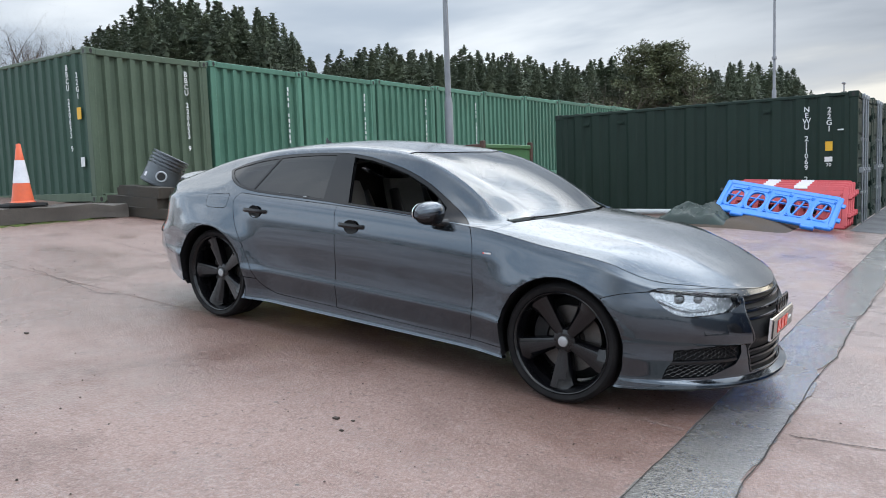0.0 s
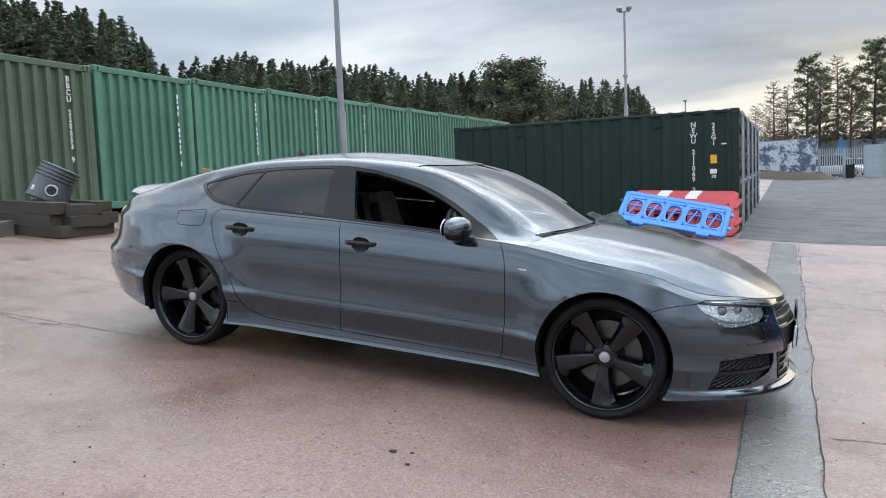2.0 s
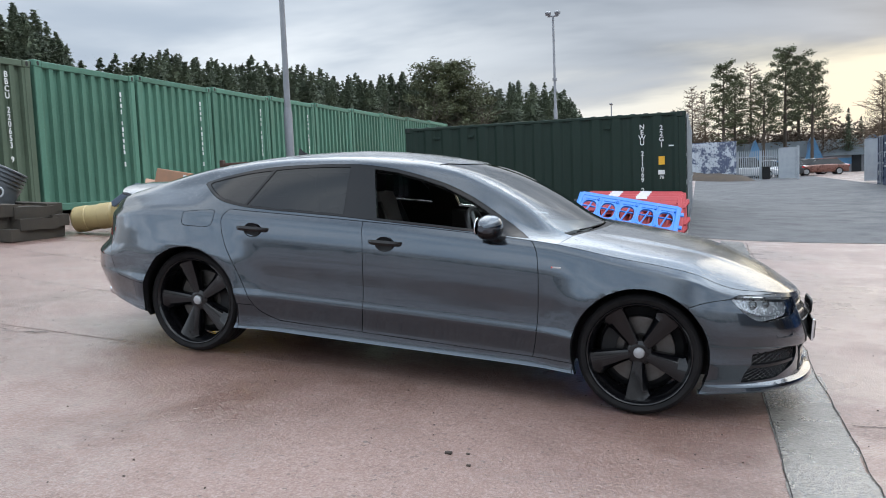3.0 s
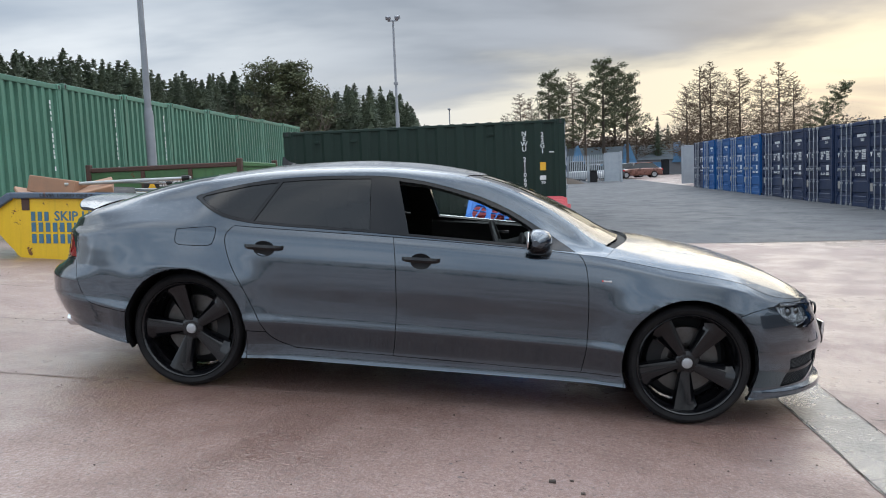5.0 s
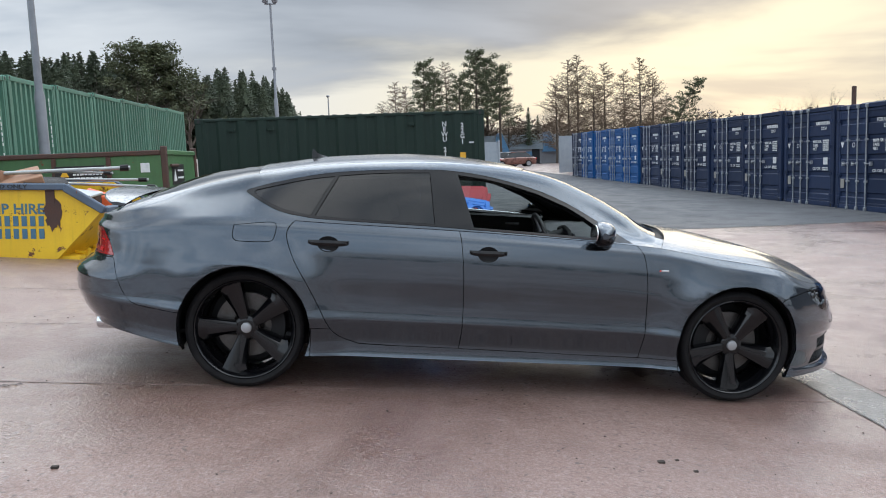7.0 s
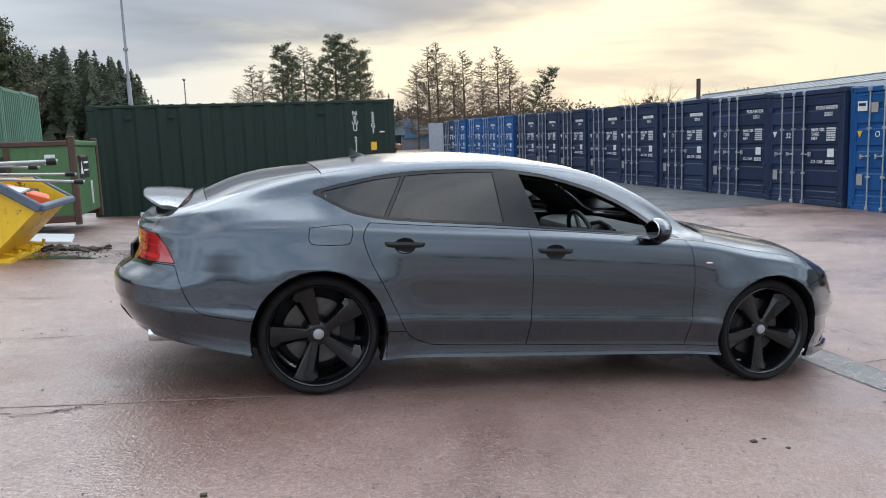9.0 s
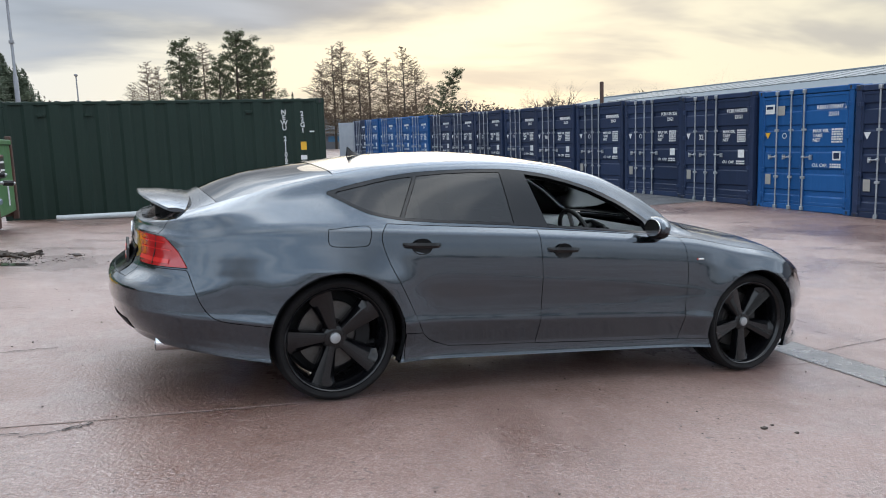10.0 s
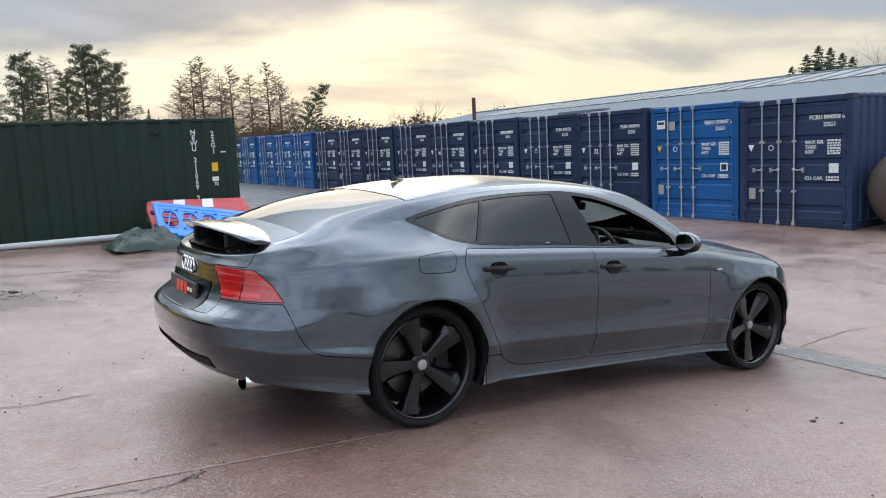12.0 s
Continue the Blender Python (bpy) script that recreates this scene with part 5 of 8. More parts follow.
# rear valance: black mesh band and tail pipes
part("rear_valance", Geo().sheet([[(tail(y, z) - 0.004, y, z) for y in np.linspace(-0.50, 0.50, 31)] for z in (0.345, 0.365, 0.388, 0.405)][::-1]), MATT_BLACK, car, "black honeycomb rear valance", True)
for i in range(22):
    y = -0.48 + i * 0.046
    part("valance_rib", Geo().tube([(tail(y, 0.348) - 0.006, y, 0.348), (tail(y, 0.402) - 0.006, y + 0.012, 0.402)], 0.004, 5), GLOSS_BLACK, car)
for side in (-1, 1):
    pipe = Geo().at(pose(tail(0.62, 0.33) + 0.085, side * 0.60, 0.300, 0, -90, 0) @ Matrix.Diagonal((1.15, 1.75, 1, 1))).lathe([(0.032, -0.12), (0.037, -0.05), (0.041, 0.055), (0.044, 0.060), (0.046, 0.055), (0.044, -0.12)], 28)
    part("tail_pipe", pipe, CHROME, car, "polished oval tail pipe", True)
    hole = Geo().at(pose(tail(0.62, 0.33) + 0.07, side * 0.60, 0.300, 0, -90, 0) @ Matrix.Diagonal((1.15, 1.75, 1, 1))).lathe([(0.0, 0.0), (0.04, 0.0)], 24)
    part("pipe_inside", hole, MATT_BLACK, car)
    # lamp detail
    tl = CAR_PART["tail_lamp", side]
    for z0, z1, ya, yb in ((0.735, 0.757, 0.47, 0.72), (0.80, 0.806, 0.45, 0.72), (0.835, 0.842, 0.44, 0.68)):
        rows = [[(tail(y, z) - 0.004, side * y, z) for y in np.linspace(ya, yb, 12)] for z in (z0, z1)]
        part("lamp_band", Geo().sheet(rows if side > 0 else [r[::-1] for r in rows]), RED_LENS_BRIGHT, tl, "", True)
    seam = [(tail(0.62, z) - 0.003, side * 0.615, z) for z in (0.72, 0.79, 0.872)]
    part("lamp_seam", Geo().tube(seam, 0.003, 5), MATT_BLACK, tl)

# raised spoiler on struts over a black tray
rows = []
for y in np.linspace(-0.60, 0.60, 25):
    q = (y / 0.60) ** 2
    e = q ** 3
    xt, zt, xl, zl = -2.455 + 0.08 * q + 0.06 * e, 1.062 - 0.035 * q - 0.020 * e, -2.19 - 0.03 * q - 0.02 * e, 1.066 - 0.032 * q - 0.028 * e
    rows.append([(xl, y, zl - 0.012), (xl + 0.01, y, zl), ((xt + xl) / 2, y, (zt + zl) / 2 + 0.010), (xt, y, zt + 0.008), (xt - 0.006, y, zt), (xt + 0.01, y, zt - 0.012), ((xt + xl) / 2, y, (zt + zl) / 2 - 0.012)])
g = Geo().sheet(rows, True)
g.quads(rows[0], [tuple(range(7))]).quads(rows[-1], [tuple(range(7))[::-1]])
part("spoiler", g, PAINT_WET, car, "raised rear spoiler with rain drops", True)
tray = []
for y in np.linspace(-0.60, 0.60, 25):
    q = (y / 0.60) ** 2
    tray.append([(-2.435 + 0.13 * q, y, 0.945 - 0.02 * q), (-2.30 + 0.07 * q, y, 0.992 - 0.05 * q)])
part("spoiler_tray", Geo().sheet(tray), GLOSS_BLACK, car, "black spoiler recess", True)
for y in (-0.30, 0.30):
    part("strut", Geo().box((-2.37, y - 0.02, 0.95), (-2.29, y + 0.02, 1.025), 0.008), MATT_BLACK, car)
    part("strut", Geo().tube([(-2.31, y + 0.05, 0.96), (-2.36, y + 0.05, 1.015)], 0.010, 8), MATT_BLACK, car)

# handles, badges, mirrors, aerial, wipers
for side in (-1, 1):
    for x0, x1, z, door in ((-0.19, 0.03, 0.852, "front_door"), (-1.115, -0.885, 0.872, "rear_door")):
        d = CAR_PART[door, side]
        y = flank((x0 + x1) / 2, z)
        xm = (x0 + x1) / 2
        # flat disc on the door skin, the handle cup's shadow put in as black
        cup = Geo()
        cup.at(pose(xm, side * (y + 0.007), z - 0.014, -90 if side < 0 else 90, 0, 0)).lathe([(0.0, 0.0), (0.055, 0.0), (0.064, -0.004)], 28)
        c = part("handle_recess", cup, MATT_BLACK, d, "flat dark disc for the shaded handle recess", True)
        c.matrix_local = pose(xm, 0, z) @ Matrix.Diagonal((0.95, 1, 0.72, 1)) @ pose(-xm, 0, -z)
        secs = []
        for i in range(15):
            t = i / 14
            x = x0 + (x1 - x0) * t
            out = 0.040 * (1 - (2 * t - 1) ** 6)
            hh = 0.0155 * (1 - 0.35 * (2 * t - 1) ** 4)
            yy = flank(x, z)
            secs.append([(x, side * (yy + out * 0.45 + 0.002), z + hh * 0.7), (x, side * (yy + out), z + hh), (x, side * (yy + out + 0.006), z), (x, side * (yy + out), z - hh), (x, side * (yy + out * 0.45 + 0.002), z - hh * 0.7)])
        part("handle", Geo().sheet(secs if side < 0 else [s[::-1] for s in secs], True), GLOSS_BLACK, d, "gloss black door handle", True)
    part("side_badge", Geo().box((0.952, side * (flank(0.98, 0.79) + 0.001), 0.788), (0.998, side * (flank(0.98, 0.79) + 0.004), 0.797), 0.002), CHROME, CAR_PART["front_wing", side], "small silver side badge")
    part("side_badge", Geo().box((0.944, side * (flank(0.98, 0.79) + 0.001), 0.788), (0.951, side * (flank(0.98, 0.79) + 0.004), 0.797), 0.002), PLATE_RED, CAR_PART["front_wing", side])

    # door mirror
    rows = []
    for i in range(13):
        t = i / 12
        y = 0.895 + 0.185 * t
        k = math.sin(math.pi * min(1, 0.12 + 0.88 * t) ** 0.8) ** 0.45 if t < 1 else 0.05
        k = max(k, 0.25)
        ring = []
        for j in range(16):
            a = 2 * math.pi * j / 16
            cx, sz = math.cos(a), math.sin(a)
            cx = math.copysign(abs(cx) ** 0.75, cx)
            sz = math.copysign(abs(sz) ** 0.85, sz)
            ring.append((0.575 + (0.085 if cx > 0 else 0.05) * k * cx - 0.02 * t, side * y, 1.000 + 0.068 * k * sz - 0.006 * t))
        rows.append(ring if side < 0 else ring[::-1])
    top = Geo().sheet(rows, True)
    top.quads(rows[0], [tuple(range(16))]).quads(rows[-1], [tuple(range(16))[::-1]])
    mir = part("door_mirror", top, PAINT_WET, car, "grey door mirror with black base", True)
    part("mirror_base", Geo().tube([(0.63, side * 0.87, 0.925), (0.61, side * 0.925, 0.935), (0.585, side * 0.96, 0.955)], [0.035, 0.030, 0.034], 12), GLOSS_BLACK, mir, "", True)
    band = []
    for i in range(13):
        t = i / 12
        y = 0.90 + 0.172 * t
        k = max(math.sin(math.pi * min(1, 0.12 + 0.88 * t) ** 0.8) ** 0.45 if t < 1 else 0.05, 0.25) * 1.03
        ring = []
        for j in range(9):
            a = math.pi + math.pi * j / 8
            cx, sz = math.cos(a), math.sin(a)
            cx = math.copysign(abs(cx) ** 0.75, cx)
            sz = math.copysign(abs(sz) ** 0.85, sz)
            ring.append((0.575 + (0.085 if cx > 0 else 0.05) * k * cx - 0.02 * t, side * y, 0.992 + 0.068 * k * sz - 0.006 * t))
        band.append(ring if side < 0 else ring[::-1])
    part("mirror_shell", Geo().sheet(band), GLOSS_BLACK, mir, "gloss black lower mirror shell", True)
    part("mirror_glass", Geo().at(pose(0.518, side * 0.99, 0.998, 0, 90, 0) @ Matrix.Diagonal((0.052, 0.075, 1, 1))).prism([(math.cos(a), math.sin(a)) for a in np.linspace(0, 2 * math.pi, 24)[:-1]], -0.003, 0.003), CHROME, mir, "mirror glass")
fin_top = [(-1.10, 0, 1.349), (-1.13, 0, 1.356), (-1.16, 0, 1.368), (-1.185, 0, 1.392), (-1.195, 0, 1.390), (-1.192, 0, 1.335)]
fin_foot = [(-1.085, 0.006, 1.344), (-1.11, 0.018, 1.342), (-1.15, 0.020, 1.338), (-1.18, 0.014, 1.334), (-1.195, 0.010, 1.332), (-1.20, 0.008, 1.330)]
part("aerial_fin", Geo().sheet([fin_top, [(x, -y, z) for x, y, z in fin_foot]]).sheet([fin_foot, fin_top]), GLOSS_BLACK, car, "small black roof aerial fin", True)
part("rear_view_mirror", Geo().box((0.40, -0.12, 1.165), (0.435, 0.12, 1.225), 0.02).tube([(0.43, 0, 1.21), (0.40, 0, 1.27)], 0.012, 8), MATT_BLACK, car, "black rear-view mirror", True)
for ya, yb in ((-0.50, 0.08), (0.05, 0.58)):
    pts = []
    for t in np.linspace(0, 1, 10):
        y = ya + (yb - ya) * t
        x = 0.93 + 0.20 * (1 - (y / 0.8) ** 2) - 0.02
        pts.append((x, y, 0.968 + 0.022 * (1 - (y / 0.8) ** 2) - 0.004))
    part("wiper", Geo().tube(pts, 0.006, 6).box((pts[0][0] - 0.02, ya - 0.015, 0.945), (pts[0][0] + 0.025, ya + 0.015, 0.968), 0.006), MATT_BLACK, car, "black windscreen wiper")


# ---- cabin ----
def seat(y):
    s = part("seat", Geo().box((-0.55, y - 0.25, 0.34), (0.02, y + 0.25, 0.52), 0.07), LEATHER_GREY, car, "light grey leather seat with dark headrest", True)
    back = []
    for i in range(11):
        t = i / 10
        z = 0.48 + 0.60 * t
        x = -0.46 - 0.24 * t
        w = 0.235 - 0.06 * t ** 3
        back.append([(x + 0.03, y - w, z), (x + 0.075, y - w * 0.8, z), (x + 0.050, y - w * 0.4, z), (x + 0.050, y + w * 0.4, z), (x + 0.075, y + w * 0.8, z), (x + 0.03, y + w, z), (x - 0.06, y + w * 0.9, z), (x - 0.075, y, z), (x - 0.06, y - w * 0.9, z)])
    g = Geo().sheet(back, True)
    g.quads(back[-1], [tuple(range(9))])
    part("backrest", g, LEATHER_GREY, s, "light grey leather backrest", True)
    for sy in (-1, 1):
        part("bolster", Geo().tube([(-0.40, y + sy * 0.215, 0.50), (-0.50, y + sy * 0.215, 0.72), (-0.62, y + sy * 0.185, 1.0)], [0.055, 0.055, 0.04], 10), LEATHER_BLACK, s, "black leather side bolster", True)
    for i in range(5):
        z = 0.62 + i * 0.045
        x = -0.46 - 0.24 * (z - 0.48) / 0.60 + 0.052
        part("seat_flute", Geo().tube([(x, y - 0.10, z), (x + 0.002, y, z), (x, y + 0.10, z)], 0.016, 8), LEATHER_GREY, s, "", True)
    part("headrest", Geo().box((-0.80, y - 0.14, 1.07), (-0.67, y + 0.14, 1.235), 0.05), LEATHER_BLACK, s, "black headrest", True)
    for sy in (-0.06, 0.06):
        part("headrest_post", Geo().tube([(-0.735, y + sy, 1.0), (-0.735, y + sy, 1.1)], 0.008, 8), CHROME, s)


seat(-0.37), seat(0.37)
bench = part("rear_bench", Geo().box((-1.45, -0.66, 0.36), (-0.95, 0.66, 0.52), 0.06), LEATHER_BLACK, car, "dark rear bench", True)
part("rear_backrest", Geo().at(pose(-1.48, 0, 0.5, 0, -20, 0)).box((-0.07, -0.62, 0), (0.07, 0.62, 0.52), 0.05), LEATHER_BLACK, bench, "", True)
for y in (-0.38, 0.38):
    part("rear_headrest", Geo().box((-1.70, y - 0.12, 0.98), (-1.60, y + 0.12, 1.10), 0.04), LEATHER_BLACK, bench, "", True)
part("cabin_floor", Geo().box((-1.9, -0.80, 0.28), (0.95, 0.80, 0.31), 0.01), MATT_BLACK, car, "dark carpet")
rows = []
for y in np.linspace(-0.76, 0.76, 21):
    hood_up = 0.035 * math.exp(-((y + 0.37) / 0.16) ** 2)
    rows.append([(1.02, y, 0.93), (0.80, y, 0.935), (0.62, y, 0.93 + hood_up), (0.52, y, 0.895 + hood_up), (0.50, y, 0.80), (0.56, y, 0.62), (0.60, y, 0.45)])
dash = part("dashboard", Geo().sheet(rows), DASH_GREY, car, "grey dashboard", True)
part("instrument_hood", Geo().tube([(0.50, -0.55, 0.90), (0.49, -0.50, 0.955), (0.49, -0.37, 0.975), (0.49, -0.24, 0.955), (0.50, -0.19, 0.90)], 0.016, 8), MATT_BLACK, dash, "", True)
part("instrument_panel", Geo().box((0.50, -0.54, 0.82), (0.52, -0.20, 0.95), 0.01), GLOSS_BLACK, dash)
part("centre_console", Geo().box((-0.4, -0.12, 0.3), (0.55, 0.12, 0.62), 0.04), MATT_BLACK, car, "dark centre console", True)
sw_m = pose(0.36, -0.37, 0.875, 0, 68, 0)
sw = part("steering_wheel", Geo().at(sw_m).tube([(0.183 * math.cos(a), 0.183 * math.sin(a), 0) for a in np.linspace(0, 2 * math.pi, 37)], 0.016, 10, False), LEATHER_BLACK, car, "black leather steering wheel", True)
part("wheel_hub", Geo().at(sw_m).lathe([(0.0, -0.035), (0.06, -0.03), (0.075, 0.0), (0.05, 0.05), (0.04, 0.16)], 20), MATT_BLACK, sw, "", True)
for a in (0, 90, 180):
    part("wheel_spoke", Geo().at(sw_m @ pose(0, 0, 0, 0, 0, a + 90)).box((0.05, -0.018, -0.012), (0.175, 0.018, 0.008), 0.006), SATIN_CAP, sw)
part("rear_view_mirror", Geo().box((0.36, -0.11, 1.185), (0.40, 0.11, 1.245), 0.018).tube([(0.40, 0, 1.22), (0.47, 0, 1.262)], 0.012, 8), MATT_BLACK, car, "rear view mirror", True)
for side in (-1, 1):
    rows = []
    for z, d in ((0.955, 0.055), (0.94, 0.085), (0.86, 0.095), (0.74, 0.10), (0.70, 0.14), (0.66, 0.10), (0.36, 0.09)):
        rows.append([(x, side * (flank(x, min(z, 0.95)) - d), z) for x in np.linspace(-0.22, 0.75, 9)])
    part("door_trim", Geo().sheet(rows), LEATHER_BLACK, CAR_PART["front_door", side], "black inner door trim", True)
    part("door_pull", Geo().box((0.28, side * 0.80 - 0.01, 0.875), (0.40, side * 0.80 + 0.01, 0.90), 0.008), CHROME, CAR_PART["front_door", side], "chrome inner door pull")
part("parcel_shelf", Geo().box((-2.2, -0.62, 0.92), (-1.62, 0.62, 0.95), 0.01), MATT_BLACK, car)
part("headliner", Geo().sheet([[(x + bow(x) * (1 - (y / 0.9) ** 2), y, z_mid(x + 0.0) - 0.05 - 0.10 * (y / 0.6) ** 2) for y in np.linspace(-0.58, 0.58, 9)] for x in np.linspace(0.0, -1.35, 14)]), LEATHER_GREY, car, "light headliner", True)


# ---- things in the yard ----
YELLOW_PAINT = material("yellow_skip_paint", (0.78, 0.50, 0.015), (0.66, 0.40, 0.015), 0.5, scale=2, fine=40, bump=0.06, streak=0.25, rust=0.11)
SKIP_RIM = material("blue_grey_skip_rim", (0.085, 0.12, 0.17), (0.06, 0.08, 0.11), 0.55, scale=3, fine=40, bump=0.1, rust=0.10)
SKIP_GREEN = material("green_waste_container_paint", (0.060, 0.150, 0.055), (0.045, 0.115, 0.045), 0.55, scale=1.5, fine=40, bump=0.06, streak=0.4, rust=0.07)
RUST_STEEL = material("rusty_steel", (0.085, 0.040, 0.028), (0.045, 0.025, 0.020), 0.7, scale=5, fine=60, bump=0.3)
LETTER_BLUE = material("blue_stencil_paint", (0.045, 0.13, 0.22), (0.06, 0.15, 0.2), 0.55, scale=15, bump=0)
ORANGE = material("orange_cone_plastic", (0.75, 0.13, 0.045), (0.6, 0.10, 0.04), 0.45, scale=6, fine=60, bump=0.05)
CONE_WHITE = material("reflective_cone_sleeve", (0.72, 0.72, 0.76), (0.58, 0.58, 0.62), 0.4, scale=8, bump=0)
BLUE_PLASTIC = material("blue_barrier_plastic", (0.022, 0.205, 0.70), (0.018, 0.16, 0.56), 0.42, scale=5, fine=80, bump=0.05)
RED_PLASTIC = material("faded_red_barrier_plastic", (0.50, 0.055, 0.065), (0.40, 0.045, 0.055), 0.5, scale=5, fine=80, bump=0.05)
TIMBER = material("old_timber", (0.050, 0.041, 0.031), (0.020, 0.018, 0.014), 0.85, scale=4, fine=60, bump=0.6, streak=0.2)
STONE = material("old_concrete", (0.105, 0.092, 0.080), (0.055, 0.048, 0.042), 0.85, scale=3, fine=50, bump=0.5)
MOSS = material("moss", (0.085, 0.125, 0.018), (0.05, 0.075, 0.015), 0.95, scale=10, fine=90, bump=0.8)
IRON = material("dark_cast_iron", (0.105, 0.120, 0.132), (0.060, 0.068, 0.076), 0.40, 0.35, scale=4, fine=80, bump=0.1)
TARP = material("dark_green_tarpaulin", (0.020, 0.040, 0.035), (0.012, 0.022, 0.019), 0.55, scale=4, fine=60, bump=0.3)
PALE = material("pale_board", (0.50, 0.52, 0.53), (0.38, 0.40, 0.42), 0.5, scale=3, bump=0.05)
CARDBOARD = material("damp_cardboard", (0.34, 0.19, 0.12), (0.24, 0.14, 0.09), 0.8, scale=4, fine=70, bump=0.15)
ALU = material("dull_aluminium", (0.40, 0.42, 0.42), (0.28, 0.29, 0.29), 0.45, 0.5, scale=6, fine=80, bump=0.05)
CREAM = material("cream_plastic_drum", (0.42, 0.33, 0.15), (0.32, 0.25, 0.12), 0.5, scale=4, bump=0.1)
POST_PAINT = material("grey_lamp_post_paint", (0.24, 0.25, 0.27), (0.17, 0.18, 0.20), 0.5, 0.2, scale=4, fine=40, bump=0.05, streak=0.2)
BROWN_TANK = material("brown_tank_paint", (0.075, 0.052, 0.042), (0.05, 0.036, 0.03), 0.6, scale=3, fine=50, bump=0.1, streak=0.3)
DEBRIS = material("dark_debris", (0.030, 0.024, 0.020), (0.055, 0.042, 0.034), 0.9, scale=12, fine=80, bump=0.5)


def bars_print(parent, x, y, z, w, h, mat, n):
    """Unreadable digits as upright bars."""
    step = w / n
    for i in range(n):
        part("print", Geo().box((x + i * step, y - 0.006, z), (x + i * step + step * 0.62, y, z + h), 0.002), mat, parent)


def yellow_skip():
    """A builder's skip: sloping ends, rolled rim, side ribs, stencilled side; local x along its length."""
    s = thing("skip", "yellow steel builder's skip with rust patches, full of scrap", "skip", pose(-4.955, 3.63, 0.475, 0, 2.5, 0))
    lo, hi, h, w = 0.615, 1.155, 0.84, 1.55
    side = [(-lo, 0.02), (lo, 0.02), (hi, h), (-hi, h)]
    for y0, y1 in ((0.0, 0.02), (w - 0.02, w)):
        g = Geo().at(pose(0, y0, 0, 90, 0, 0)).prism([(-lo, 0.0), (lo, 0.0), (hi, h - 0.26), (0.735, h), (-0.735, h), (-hi, h - 0.26)], 0.0, -(y1 - y0))
        part("side_panel", g, YELLOW_PAINT, s)
    for sx in (-1, 1):
        q = [(sx * lo, 0.02, 0), (sx * lo, w - 0.02, 0), (sx * hi, w - 0.02, h - 0.26), (sx * hi, 0.02, h - 0.26)]
        q2 = [(x - sx * 0.02, y, z + 0.004) for x, y, z in q]
        g = Geo().quads(q + q2, [(0, 1, 2, 3), (7, 6, 5, 4), (0, 4, 5, 1), (1, 5, 6, 2), (2, 6, 7, 3), (3, 7, 4, 0)])
        part("end_panel", g, YELLOW_PAINT, s)
        part("rim", Geo().box((sx * hi - 0.05, -0.03, h - 0.31), (sx * hi + 0.05, w + 0.03, h - 0.24), 0.02), SKIP_RIM, s, "blue-grey rolled rim")
        for y in (0.25, 0.8, 1.35):
            part("bracket", Geo().tube([(sx * (lo + 0.10), y, 0.06), (sx * (lo + 0.24), y, 0.03), (sx * (lo + 0.26), y, 0.10)], 0.022, 6), YELLOW_PAINT, s)
        part("foot_bar", Geo().box((sx * lo - 0.04, 0.05, -0.03), (sx * (lo + 0.22), w - 0.05, 0.03), 0.01), YELLOW_PAINT, s)
    part("base", Geo().box((-lo, 0.01, -0.02), (lo, w - 0.01, 0.02), 0.008), YELLOW_PAINT, s)
    for y0, y1 in ((-0.055, 0.0), (w, w + 0.055)):
        part("rim", Geo().box((-0.75, y0, h - 0.055), (0.75, y1, h + 0.02), 0.018), SKIP_RIM, s, "blue-grey rolled rim")
        for sx in (-1, 1):
            ang = math.degrees(math.atan2(0.26, hi - 0.735))
            g = Geo().at(pose(sx * 0.74, (y0 + y1) / 2, h - 0.018, 0, sx * ang, 0)).box((0 if sx > 0 else -0.50, -0.028, -0.05), (0.50 if sx > 0 else 0, 0.028, 0.045), 0.015)
            part("rim", g, SKIP_RIM, s, "blue-grey rolled rim")
    part("stiffener", Geo().box((0.515, -0.012, h - 0.20), (0.615, -0.002, h - 0.03), 0.004), RUST_STEEL, s, "rusty stiffener plate")
    part("stiffener", Geo().box((-0.615, -0.012, h - 0.20), (-0.515, -0.002, h - 0.03), 0.004), RUST_STEEL, s, "rusty stiffener plate")
    rust = Geo().at(pose(0.59, -0.003, 0.52, 90, 0, 0)).prism([(0.10 * (1 + 0.45 * noise.noise((math.cos(a) * 2, math.sin(a) * 2, 1))) * math.cos(a), 0.17 * (1 + 0.5 * noise.noise((math.cos(a) * 3, math.sin(a) * 3, 4))) * math.sin(a)) for a in np.linspace(0, 2 * math.pi, 40)[:-1]], 0, 0.002)
    part("rust_patch", rust, RUST_STEEL, s, "flaking rust patch")
    lettering("SKIP HIRE", 0.165, LETTER_BLUE, s, pose(0.150, -0.004, 0.565) @ FACE, width=1.0)
    bars_print(s, -0.50, -0.002, 0.508, 0.26, 0.115, LETTER_BLUE, 3)
    bars_print(s, -0.50, -0.002, 0.375, 1.02, 0.115, LETTER_BLUE, 11)
    bars_print(s, -0.50, -0.002, 0.232, 1.02, 0.115, LETTER_BLUE, 11)
    lettering("LEVEL LOAD ONLY", 0.062, BLACK_PRINT, s, pose(0.0, -0.0565, h - 0.018) @ FACE, width=1.3)
    return s


yellow_skip()
# what lies in the skip
rng = random.Random(5)


def scrap_box(name, label, c, size, rot, mat):
    g = Geo().box([-v / 2 for v in size], [v / 2 for v in size], 0.01)
    ob = part(name, g, mat, None, label)
    ob.matrix_world = pose(*c, *rot)
    return tagged(ob, label, name.replace("_", " "))


